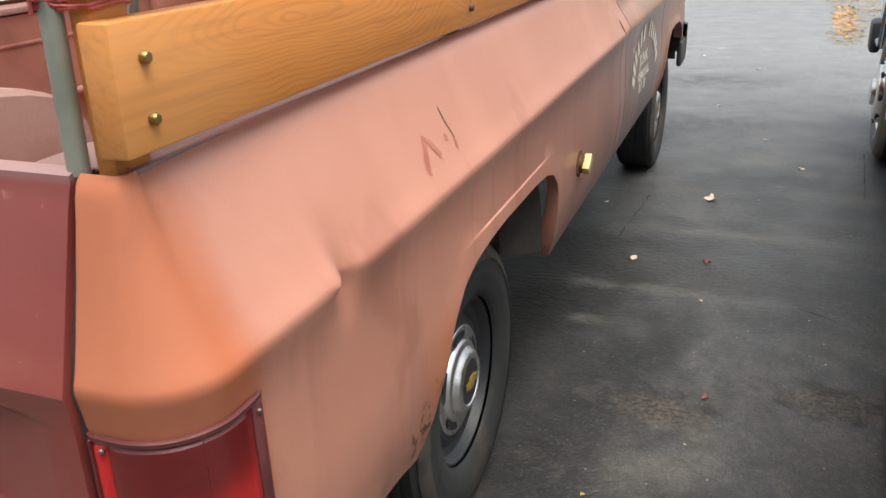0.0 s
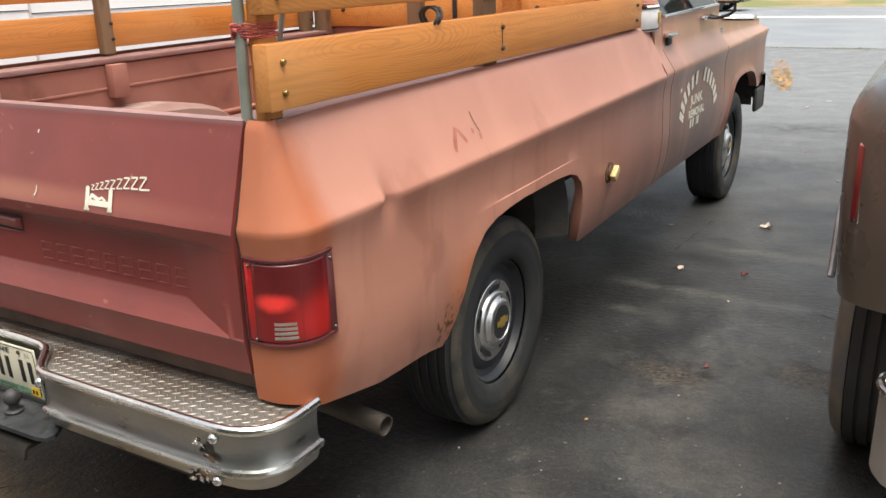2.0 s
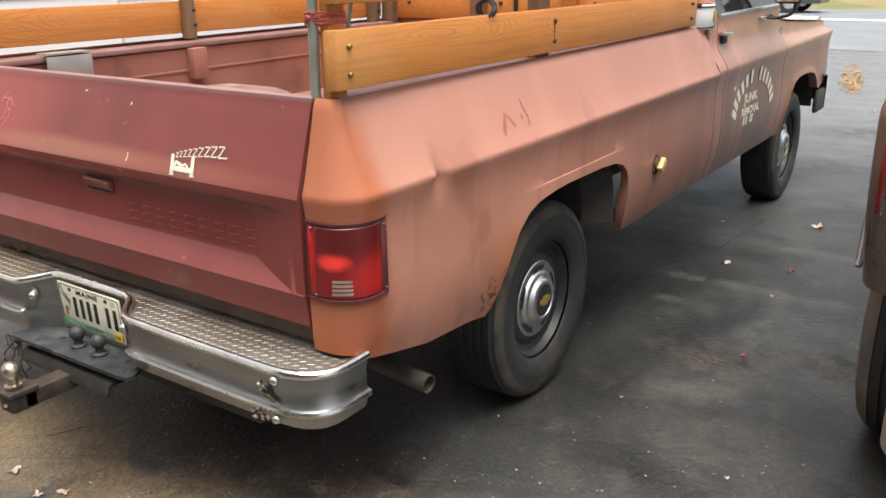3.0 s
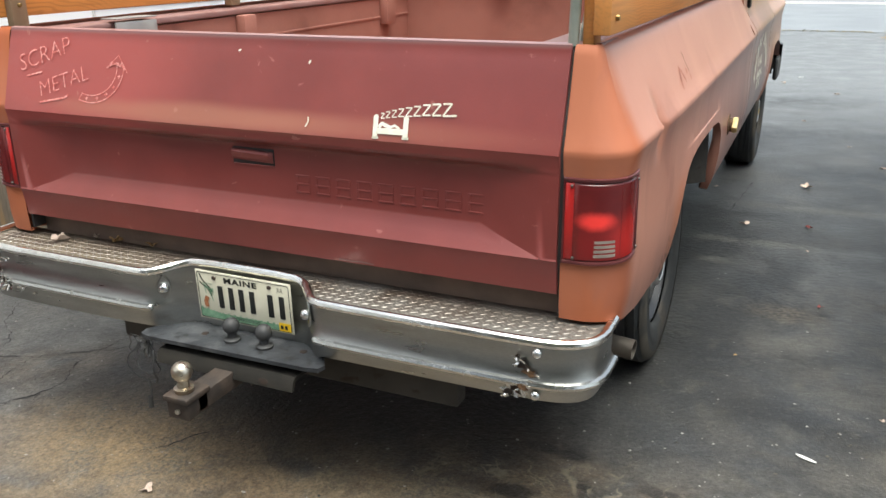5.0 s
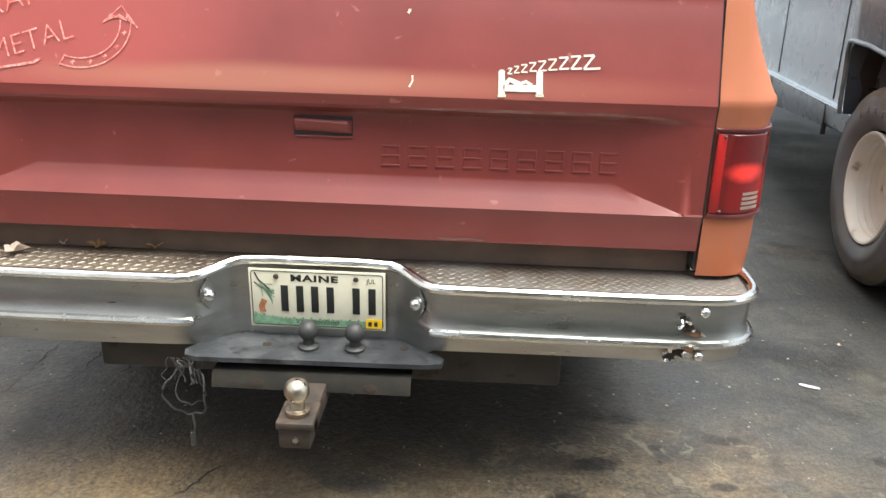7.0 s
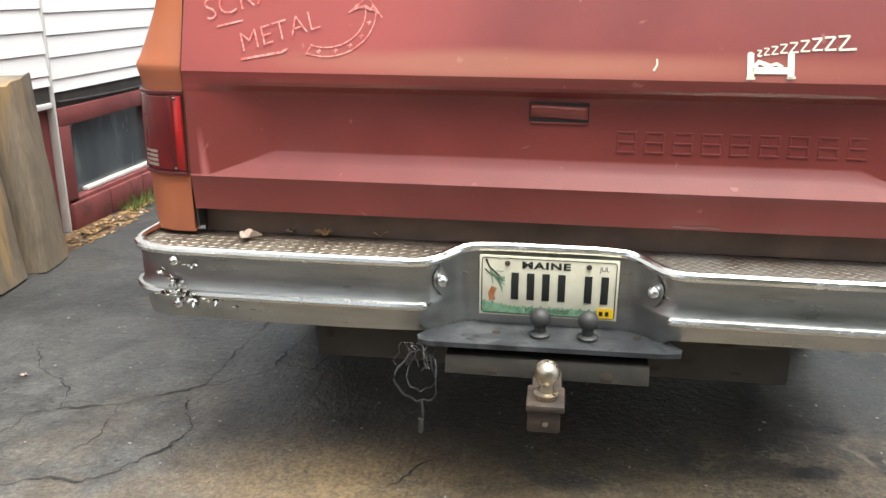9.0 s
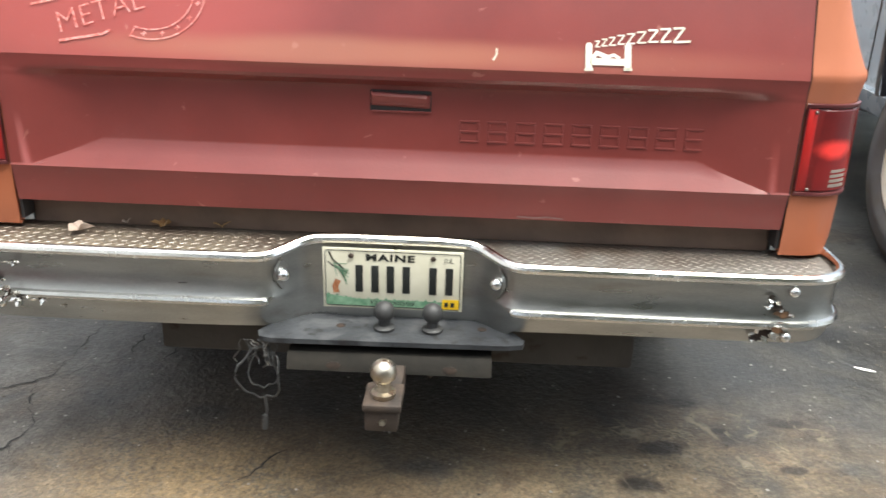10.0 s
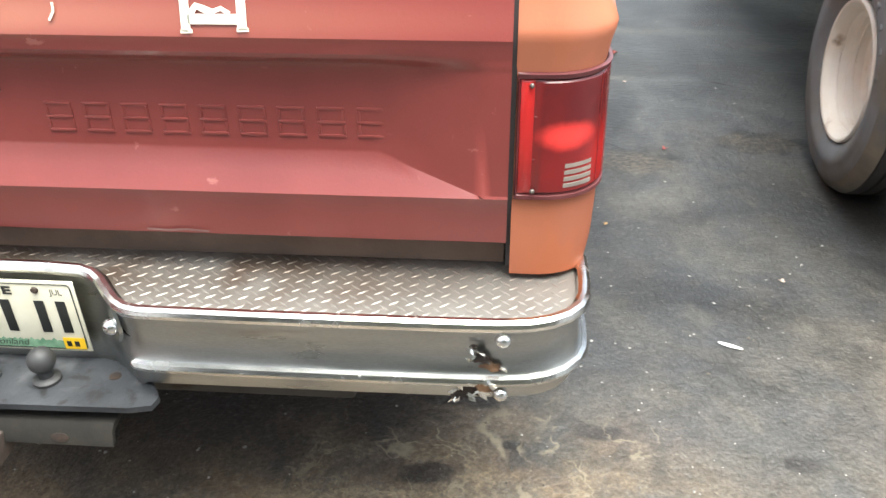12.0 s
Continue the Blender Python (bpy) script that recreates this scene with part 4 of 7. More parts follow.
bm = bmesh.new()
rows = []
for x in (-0.0545, -0.051, -0.02, 0.03, 0.064, 0.0705):
    k = 0.3 if x in (-0.0545, 0.0705) else 1.0
    dip = 0.004 * (x + 0.0545) / 0.125
    rows.append([(x, 0.0385 - a * k, z - dip) for a, z in ((0.0, 0.921), (0.010, 0.920), (0.014, 0.915), (0.012, 0.905), (0.008, 0.896), (0.003, 0.892), (0.0, 0.892))])
vs = skin(bm, rows)
cap(bm, vs[0]), cap(bm, vs[-1][::-1])
part("latch_handle", bm, paint_gate, gate, "pull handle of the tailgate")
bm = bmesh.new()
box(bm, -0.052, 0.073, 0.0350, 0.0400, 0.8780, 0.8815, 0.0015)
part("recess_lip", bm, paint_gate, gate)
for i in range(9):
    x0 = 0.134 + i * 0.0592
    x1, z0, z1, w = x0 + 0.042, 0.818, 0.866, 0.0050
    bm = bmesh.new()
    for za in (z0, (z0 + z1 - w) / 2, z1 - w):
        box(bm, x0, x1, 0.0377, 0.0440, za, za + w, 0.0016)
    for zl, zh in ((z0 + w, (z0 + z1 - w) / 2), ((z0 + z1 + w) / 2, z1 - w)):
        box(bm, x0, x0 + w, 0.0384, 0.0440, zl, zh, 0.0009)
        box(bm, x1 - w, x1, 0.0384, 0.0440, zl, zh, 0.0009)
    part("embossed_block", bm, paint_gate, gate)


def bed_doodle():
    bm = bmesh.new()
    for x, h in ((0.0, 0.050), (0.078, 0.048)):
        stroke(bm, [(x + 0.006, 0.0), (x + 0.006, h)], 0.013)
        stroke(bm, [(x - 0.002, 0.0015), (x + 0.015, 0.0015)], 0.005)
        stroke(bm, [(x + 0.002, h), (x + 0.010, h)], 0.005)
    stroke(bm, [(0.008, 0.017), (0.078, 0.015)], 0.013)
    stroke(bm, [(0.014, 0.024), (0.022, 0.033), (0.032, 0.029), (0.044, 0.024)], 0.009)
    stroke(bm, [(0.044, 0.025), (0.056, 0.029), (0.068, 0.022)], 0.006)
    return bm


part("painted_bed", on_gate(bed_doodle(), 0.383, 0.985, 2), white_paint, gate, "white hand-painted bed drawing")
zx, zz = 0.400, 1.030
for i in range(9):
    s = 0.0105 + 0.0019 * i
    bm = bmesh.new()
    w = max(0.0026, s * 0.165)
    stroke(bm, [(0, s), (s * 0.85, s)], w)
    stroke(bm, [(s * 0.85, s), (0, 0)], w)
    stroke(bm, [(0, 0), (s * (1.3 if i == 8 else 0.9), 0)], w)
    part("painted_letter", on_gate(bm, zx, zz, 4), white_paint, gate)
    zx += s * 0.98 + 0.0026
    zz += (0.0022, 0.0018, 0.0024, 0.0016, 0.0022, 0.0024, 0.0010, 0.0004, 0.0)[i]
for word, x, z, size in (("SCRAP", -0.775, 1.085, 0.067), ("METAL", -0.690, 1.020, 0.061)):
    bm = text_bm(word, size, 1.02, -0.0012)
    part("chalk_word", on_gate(bm, x, z, 17, 0.0042), chalk, gate, "scratched chalk word")
for pts, w in (([(-0.69, 1.006), (-0.60, 1.022), (-0.585, 1.030)], 0.005), ([(-0.75, 1.074), (-0.69, 1.088)], 0.004)):
    part("chalk_line", on_gate(stroke(bmesh.new(), pts, w), 0, 0, 0, 0.0026), chalk, gate)
bm = bmesh.new()
for rr in (0.115, 0.145):
    stroke(bm, [(-0.50 + 0.0 + rr * math.cos(radians(a)) * 1.15, 1.125 + rr * math.sin(radians(a)) * 0.95) for a in range(-112, 6, 9)], 0.004)
stroke(bm, [(-0.55, 1.018), (-0.565, 0.992)], 0.004)
for i, a in enumerate((-98, -76, -56, -36, -14)):
    cx, cz = -0.50 + 0.13 * math.cos(radians(a)) * 1.15, 1.125 + 0.13 * math.sin(radians(a)) * 0.95
    stroke(bm, [(cx - 0.008, cz), (cx + 0.008, cz + 0.003)], 0.004)
    stroke(bm, [(cx, cz - 0.007), (cx + 0.002, cz + 0.008)], 0.004)
for i in range(7):
    stroke(bm, [(-0.42 + 0.003 * i, 1.128 + 0.004 * i), (-0.37 + 0.004 * i, 1.150 - 0.003 * i), (-0.325 - 0.004 * i, 1.124 + 0.006 * i)], 0.003)
stroke(bm, [(-0.425, 1.125), (-0.365, 1.178), (-0.312, 1.112)], 0.004)
for v in bm.verts:
    v.co.x, v.co.z = -0.462 + (v.co.x + 0.44) * 0.66, 1.079 + (v.co.z - 1.085) * 0.66
part("chalk_arrow", on_gate(bm, 0, 0, 0, 0.0026), chalk, gate, "chalk drawing of a curved arrow")
for pts, w in (([(0.197, 0.998), (0.204, 1.010), (0.203, 1.021)], 0.0038), ([(0.19, 1.142), (0.194, 1.150)], 0.005), ([(-0.02, 1.165), (-0.012, 1.168)], 0.004)):
    part("paint_chip", on_gate(stroke(bmesh.new(), pts, w), 0, 0), white_paint, gate)
part("paint_chip", on_gate(stroke(bmesh.new(), [(0.265, 0.6655), (0.30, 0.6640), (0.33, 0.6665), (0.365, 0.6635)], 0.004), 0, 0), rail_top, gate)

for m in (1, -1):
    bm = bmesh.new()
    x0, x1 = sorted((0.838 * m, 0.900 * m))
    box(bm, x0, x1, 0.066, 0.12, 0.601, 0.70, 0.010)
    part("corner_gusset", bm, paint_side, pickup)
# dark cross member behind the gap below the tailgate
bm = bmesh.new()
box(bm, -0.842, 0.842, 0.085, 0.14, 0.53, 0.685)
part("rear_cross_member", bm, dark_steel, pickup)

# ---- step bumper ----
HALF = [(0.0, -0.030), (0.10, -0.030), (0.165, -0.031), (0.185, -0.036), (0.205, -0.050), (0.225, -0.073), (0.245, -0.094), (0.262, -0.105), (0.285, -0.110), (0.34, -0.111), (0.45, -0.112),
        (0.6, -0.112), (0.75, -0.111), (0.83, -0.109), (0.870, -0.104), (0.900, -0.094), (0.925, -0.078), (0.943, -0.056), (0.952, -0.030), (0.955, 0.0), (0.955, 0.04), (0.954, 0.080)]
OUTLINE = [(-x, y) for x, y in reversed(HALF[1:])] + HALF


def crest(x):
    a = abs(x)
    return 0.593 + 0.021 * (1 - min(1.0, max(0.0, (a - 0.13) / 0.15)) ** 2 * (3 - 2 * min(1.0, max(0.0, (a - 0.13) / 0.15))))


def bumper_normal(i):
    a, b = Vector(OUTLINE[max(0, i - 1)]), Vector(OUTLINE[min(len(OUTLINE) - 1, i + 1)])
    t = (b - a).normalized()
    return Vector((t.y, -t.x))


bm = bmesh.new()
rows = []
for i, (x, y) in enumerate(OUTLINE):
    n = bumper_normal(i)
    top = crest(x)
    a = abs(x)
    k = min(1.0, max(0.0, (a - 0.20) / 0.08))
    low = (0.438 + 0.009 * max(-1.0, min(1.0, x / 0.4))) if a > 0.25 else 0.430
    r = [(x - n.x * 0.012, y - n.y * 0.012, top - 0.02)]
    for z, d in ((top, 0.0), (top - 0.012, 0.002), (top - 0.030, -0.003 * k), (0.512, -0.004 * k), (0.503, 0.002 * k), (0.494, 0.005 * k), (0.485, 0.002 * k), (0.476, -0.003 * k), (0.460, -0.006 * k), (low, -0.012 * k)):
        r.append((x + n.x * d, y + n.y * d, z))
    r.append((x - n.x * 0.03, y - n.y * 0.03, low - 0.001))
    rows.append(r)
skin(bm, rows)
bumper = part("rear_bumper", bm, bumper_steel, pickup, "dented brushed-steel step bumper with rust holes", 50)
bm = bmesh.new()
tube(bm, [(x, y, crest(x)) for x, y in OUTLINE], 0.0115, 10)
part("bumper_rim", bm, chrome_edge, bumper, "polished rolled top edge")
for m in (1, -1):
    bm = bmesh.new()
    pts = [(m * x, y) for x, y in HALF if x > 0.25]
    tube(bm, [(x * 1.0 + (0.005 * m if abs(x) > 0.93 else 0), y - (0.006 if abs(x) < 0.93 else 0), 0.494) for x, y in pts], 0.0095, 8)
    ball(bm, m * 0.262, -0.111, 0.494, 0.0095, 10)
    part("bumper_rib", bm, rib_steel, bumper, "polished rib along the face")
    for x, z in ((0.832, 0.570), (0.830, 0.468)):
        bm = bmesh.new()
        ball(bm, m * x, -0.113, z, 0.0125, 12)
        part("carriage_bolt", bm, chrome, bumper)
    # lozenge-shaped plate lamp beside the number plate
    bm = bmesh.new()
    c = Vector((0.232 * m, -0.082, 0.548))
    ax, up = Vector((0.72 * m, -0.69, 0)), Vector((0, 0, 1))
    out = Vector((-0.69 * m, -0.72, 0))
    ring = [(0.0, 0.040), (0.016, 0.014), (0.019, 0.0), (0.016, -0.014), (0.0, -0.036), (-0.016, -0.014), (-0.019, 0.0), (-0.016, 0.014)]
    lo = [c + ax * a + up * b + out * 0.001 for a, b in ring]
    hi = [c + ax * a * 0.9 + up * b * 0.93 + out * 0.006 for a, b in ring]
    vs = skin(bm, [lo, hi], True)
    cap(bm, vs[-1])
    part("lamp_plate", bm, bumper_steel, bumper, "lozenge plate with a bolt")
    bm = bmesh.new()
    ball(bm, *(c + out * 0.010), 0.0145, 12)
    part("plate_bolt", bm, chrome, bumper)


def front_y(x):
    return lerp_table([(a, b) for a, b in HALF if a < 0.95], abs(x)) if abs(x) < 0.95 else -0.03


bm = bmesh.new()
rows = []
for i in range(61):
    x = -0.944 + 1.888 * i / 60
    y0 = front_y(x) + 0.006
    rows.append([(x, y0, crest(x) - 0.008), (x, y0 + 0.025, 0.588), (x, 0.02, 0.588), (x, 0.084, 0.588), (x, 0.09, 0.580)])
skin(bm, rows)
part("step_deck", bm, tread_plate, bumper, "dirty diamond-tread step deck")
bm = bmesh.new()
row = 0
y = -0.095
while y < 0.08:
    x = -0.935 + (0.013 if row % 2 else 0.0)
    while x < 0.935:
        if y > front_y(x) + 0.022:
            a = radians(38 if row % 2 else -38)
            c, s = math.cos(a), math.sin(a)
            pts = []
            for u, v, h in ((-0.0105, 0, 0), (0, -0.0026, 0), (0.0105, 0, 0), (0, 0.0026, 0), (-0.006, 0, 0.0012), (0.006, 0, 0.0012)):
                pts.append(bm.verts.new((x + u * c - v * s, y + u * s + v * c, 0.5882 + h)))
            p = pts
            for f in ((0, 1, 4), (1, 5, 4), (1, 2, 5), (2, 3, 5), (3, 4, 5), (3, 0, 4)):
                bm.faces.new([p[k] for k in f])
        x += 0.026
    y += 0.013
    row += 1
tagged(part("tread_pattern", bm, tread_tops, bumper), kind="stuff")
# torn rust holes: dark ragged mouths with bent bright flakes of plating round them
hole_dark = surface("dark_rust_cavity", (0.012, 0.008, 0.006), (0.035, 0.020, 0.012), 60.0, 0.9)
random.seed(4)
for cx, cz, r in ((0.802, 0.536, 0.015), (0.818, 0.518, 0.017), (0.785, 0.474, 0.018), (0.768, 0.464, 0.013), (0.806, 0.489, 0.012), (0.788, 0.556, 0.007),
                  (-0.835, 0.522, 0.014), (-0.808, 0.502, 0.018), (-0.785, 0.486, 0.016), (-0.742, 0.482, 0.013), (-0.855, 0.498, 0.011), (-0.69, 0.470, 0.006), (-0.79, 0.562, 0.010), (-0.865, 0.545, 0.009)):
    bm = bmesh.new()
    n = 14
    yy = front_y(cx) - 0.0045
    if 0.482 < cz < 0.506:
        yy -= 0.014
    ring = []
    for k in range(n):
        a = 2 * math.pi * k / n
        q = r * random.uniform(0.45, 1.2) * (1.0 if cx > 0 else 0.75)
        ring.append(bm.verts.new((cx + q * math.cos(a) * 1.15, yy + random.uniform(-0.001, 0.001), cz + q * math.sin(a) * 0.75)))
    mid = bm.verts.new((cx, yy + 0.0015, cz))
    for k in range(n):
        bm.faces.new((mid, ring[k], ring[(k + 1) % n]))
    hole = part("rust_hole", bm, hole_dark if random.random() < 0.75 else rusty_hole, bumper)
    for k in range(random.randint(3, 6) if cx > 0 else random.randint(8, 12)):
        a = random.uniform(0, 6.28)
        q = r * (random.uniform(0.7, 1.3) if cx > 0 else random.uniform(0.2, 1.5))
        px, pz = cx + q * math.cos(a) * 1.15, cz + q * math.sin(a) * 0.75
        w = r * random.uniform(0.25, 0.6)
        t = a + random.uniform(-0.8, 0.8)
        bm = bmesh.new()
        lo, hi = [], []
        for u, v, o in ((-1, 0.0, 0.0), (0.1, -0.55, random.uniform(0.001, 0.006)), (1.0, 0.1, random.uniform(0.002, 0.010)), (-0.1, 0.6, random.uniform(0.0, 0.004))):
            x, z = px + w * (u * math.cos(t) - v * math.sin(t)), pz + w * (u * math.sin(t) + v * math.cos(t))
            lo.append((x, yy - o, z))
            hi.append((x, yy - o - 0.0012, z))
        vs = skin(bm, [lo, hi], True)
        cap(bm, vs[0][::-1]), cap(bm, vs[1])
        part("plating_flake", bm, chrome_edge, hole)

# number plate
bm = bmesh.new()
T = Matrix.Translation((0.003, -0.046, 0.5300)) @ Matrix.Rotation(radians(2), 4, "X")


def on_plate(bm, proud=0.0):
    for v in bm.verts:
        v.co = T @ Vector((v.co.x * 1.01, v.co.y - proud, v.co.z * 0.96))
    return bm


box(bm, -0.150, 0.150, -0.0015, 0.0015, -0.0735, 0.0735, 0.0008)
plate = part("number_plate", on_plate(bm), plate_white, pickup, "white state number plate with a green lower edge")
bm = bmesh.new()
ring = []
for cx, cz, a0 in ((0.138, 0.0615, 0), (-0.138, 0.0615, 90), (-0.138, -0.0615, 180), (0.138, -0.0615, 270)):
    ring += [(cx + math.cos(radians(a0 + 15 * k)), cz + math.sin(radians(a0 + 15 * k)), cx, cz) for k in range(7)]
rows = [[(cx + (px - cx) * r, o, cz + (pz - cz) * r) for px, pz, cx, cz in ring] for r, o in ((0.0072, 0.0), (0.0072, -0.0008), (0.0056, -0.0008), (0.0056, 0.0))]
skin(bm, rows, True)
part("plate_border", on_plate(bm, 0.0022), plate_ink, plate, "thin dark embossed line")
bm = bmesh.new()
top = [(-0.1435 + 0.287 * i / 60, -0.051 + (0.0065 if i % 2 else 0.0) * (0.6 + 0.4 * math.sin(i * 1.7)) + (0.010 * max(0.0, 1 - i / 14))) for i in range(61)]
skin(bm, [[(x, 0, z) for x, z in top], [(x, 0, -0.0665) for x, z in top]])
part("plate_print", on_plate(bm, 0.0028), plate_green, plate, "green woodland strip")
for pts, w in (([(-0.136, 0.064), (-0.128, 0.045), (-0.112, 0.030), (-0.104, 0.022)], 0.0035), ([(-0.138, 0.040), (-0.128, 0.030), (-0.118, 0.024)], 0.003)):
    part("plate_sprig", on_plate(stroke(bmesh.new(), pts, w), 0.003), plate_ink, plate)
rnd = random.Random(6)
for k in range(16):
    x0, z0, a = -0.128 + 0.0016 * k, 0.036 - 0.0018 * k, radians(rnd.uniform(-80, 20))
    q = rnd.uniform(0.016, 0.034)
    part("plate_needle", on_plate(stroke(bmesh.new(), [(x0, z0), (min(-0.094, x0 + q * math.cos(a)), z0 + q * math.sin(a))], 0.0018), 0.0031), plate_green, plate)
bm = stroke(bmesh.new(), [(-0.121, -0.036), (-0.124, -0.020), (-0.117, -0.004)], 0.013)
part("plate_cone", on_plate(bm, 0.0032), surface("brown_cone_print", (0.30, 0.10, 0.04), (0.42, 0.20, 0.10), 120.0, 0.5), plate)
for i, x in enumerate((-0.072, -0.038, -0.005, 0.029, 0.086, 0.121)):
    bm = bmesh.new()
    box(bm, x - 0.0080, x + 0.0080, -0.0004, 0.0006, -0.032, 0.034, 0.0002)
    part("plate_bar", on_plate(bm, 0.003), plate_ink, plate)
bm = text_bm("MAINE", 0.022, 1.15, 0.0009)
for v in bm.verts:
    v.co = Vector((v.co.x * 1.45 - 0.058, 0, v.co.z + 0.046))
part("plate_word", on_plate(bm, 0.003), plate_ink, plate)
bm = text_bm("Vacationland", 0.019, 1.0, 0.0)
for v in bm.verts:
    v.co = Vector((v.co.x - 0.052 + v.co.z * 0.25, 0, v.co.z - 0.062))
part("plate_word", on_plate(bm, 0.0034), plate_ink, plate)
bm = bmesh.new()
box(bm, 0.107, 0.143, -0.0003, 0.0003, -0.067, -0.043)
sticker = part("plate_sticker", on_plate(bm, 0.0036), plate_yellow, plate, "yellow year sticker")
for x in (0.116, 0.129):
    bm = bmesh.new()
    box(bm, x - 0.004, x + 0.004, -0.0002, 0.0002, -0.061, -0.050)
    part("plate_bar", on_plate(bm, 0.0042), plate_ink, plate)
bm = text_bm("JUL", 0.017, 1.0, 0.0)
for v in bm.verts:
    v.co = Vector((v.co.x * 0.82 + 0.109, 0, v.co.z + 0.047))
part("plate_word", on_plate(bm, 0.003), plate_ink, plate)
for x in (-0.089, 0.086):
    bm = bmesh.new()
    disc_rod(bm, (x, -0.002, 0.056), (0, -1, 0), 0.006, 0.004, 10)
    part("plate_screw", on_plate(bm), rust_iron, plate)

# ---- hitch ----
bm = bmesh.new()
ring = [(-0.215, -0.022), (-0.275, -0.125), (-0.268, -0.150), (-0.24, -0.158), (0.25, -0.148), (0.285, -0.140), (0.290, -0.118), (0.225, -0.022)]
vs = skin(bm, [[(x, y, 0.423) for x, y in ring], [(x, y, 0.434) for x, y in ring]], True)
cap(bm, vs[0][::-1]), cap(bm, vs[1])
hitch_plate = part("hitch_plate", bm, black_plate, pickup, "scuffed black tow plate")
for x in (-0.010, 0.093):
    bm = bmesh.new()
    q = [(0.022, 0.434), (0.023, 0.440), (0.020, 0.443), (0.0125, 0.445), (0.0125, 0.462)]
    rows = [[(x + r * math.cos(a), -0.092 + r * math.sin(a), z) for r, z in q] for a in [2 * math.pi * k / 16 for k in range(17)]]
    skin(bm, rows)
    ball(bm, x, -0.092, 0.476, 0.0225, 18)
    part("tow_ball", bm, rubber_black, hitch_plate, "black capped tow ball")
for x, y in ((-0.105, -0.085), (0.20, -0.075), (0.235, -0.06)):
    bm = bmesh.new()
    disc_rod(bm, (x, y, 0.4335), (0, 0, 1), 0.010, 0.002, 12)
    part("bolt_hole", bm, hole_dark, hitch_plate)
bm = bmesh.new()
prof = [(-0.06, 0.402), (-0.150, 0.402), (-0.160, 0.394), (-0.168, 0.368), (-0.160, 0.366), (-0.152, 0.390), (-0.06, 0.394)]
vs = skin(bm, [[(x, y, z) for y, z in prof] for x in (-0.208, -0.202, 0.214, 0.222)], True)
cap(bm, vs[0]), cap(bm, vs[-1][::-1])
bar = part("receiver_bar", bm, grimy_bar, pickup, "grimy angle-iron receiver bar")
for x in (-0.11, 0.135):
    bm = bmesh.new()
    disc_rod(bm, (x, -0.1645, 0.380), (0, -1, 0.3), 0.008, 0.0016, 12)
    for v in bm.verts:
        v.co.x = x + (v.co.x - x) * 1.9
    part("bolt_hole", bm, hole_dark, bar)
bm = bmesh.new()
box(bm, -0.018, 0.042, -0.30, 0.05, 0.338, 0.386, 0.004)
box(bm, -0.022, 0.042, -0.338, -0.262, 0.336, 0.384, 0.005)
box(bm, -0.025, 0.049, -0.347, -0.258, 0.3835, 0.399, 0.004)
draw = part("draw_bar", bm, rust_iron, pickup, "rusty draw bar with a shiny ball")
worn_ball = surface("worn_ball_steel", (0.62, 0.58, 0.50), (0.38, 0.31, 0.22), 30.0, 0.24, metal=1.0, rough2=0.42)
bm = bmesh.new()
q = [(0.0, 0.398), (0.022, 0.400), (0.024, 0.410), (0.015, 0.413), (0.014, 0.432)]
skin(bm, [[(0.012 + r * math.cos(a), -0.31 + r * math.sin(a), z) for r, z in q] for a in [2 * math.pi * k / 18 for k in range(19)]])
ball(bm, 0.012, -0.31, 0.452, 0.0255, 20)
part("tow_ball", bm, worn_ball, draw, "bright worn tow ball")
bm = bmesh.new()
disc_rod(bm, (0.013, -0.336, 0.358), (0, -1, 0.2), 0.007, 0.010, 6)
part("stop_bolt", bm, worn_ball, draw, "bright worn bolt head")
bm = bmesh.new()
tube(bm, [(0.04, -0.15, 0.37), (0.085, -0.155, 0.37), (0.098, -0.16, 0.36)], 0.005, 8)
part("hitch_pin", bm, rust_iron, draw)
# trailer wire
tape_grey = surface("frayed_grey_tape", (0.022, 0.022, 0.023), (0.048, 0.048, 0.047), 40.0, 0.7)
for k, (dx, dy, w, h, r, mt) in enumerate(((0.0, 0.0, 0.046, 0.122, 0.0026, rubber_black), (0.006, 0.010, 0.030, 0.098, 0.0020, tape_grey))):
    bm = bmesh.new()
    pts = []
    for i in range(33):
        a = math.pi * 2 * i / 32
        pts.append((-0.268 + dx + w * math.sin(a) * (1 + 0.15 * math.sin(3 * a + k)), -0.150 + dy + 0.012 * math.cos(2 * a + k), 0.402 - h * (1 - math.cos(a)) / 2 + 0.003 * math.sin(9 * a)))
    tube(bm, pts, r, 8)
    part("trailer_wire", bm, mt, pickup, "dangling trailer wiring")
bm = bmesh.new()
tube(bm, [(-0.262, -0.15, 0.29), (-0.258, -0.152, 0.26), (-0.262, -0.155, 0.215)], 0.0035, 6)
tube(bm, [(-0.262, -0.155, 0.245), (-0.263, -0.156, 0.212)], 0.0065, 8)
part("trailer_wire", bm, rubber_black, pickup, "wire end with a black plug")
rnd = random.Random(3)
for i in range(11):
    bm = bmesh.new()
    x = -0.306 + 0.0068 * i
    pts = [Vector((x, -0.150, 0.424))]
    for k in range(5):
        pts.append(pts[-1] + Vector((rnd.uniform(-0.012, 0.012), rnd.uniform(-0.006, 0.005), rnd.uniform(-0.016, -0.004))))
    tube(bm, pts, rnd.uniform(0.0010, 0.0021), 6)
    part("wire_strand", bm, (dark_steel, rubber_black, tape_grey)[i % 3], pickup)
# frame under the bed
bm = bmesh.new()
box(bm, -0.83, 0.83, 0.070, 0.084, 0.589, 0.668, 0.003)
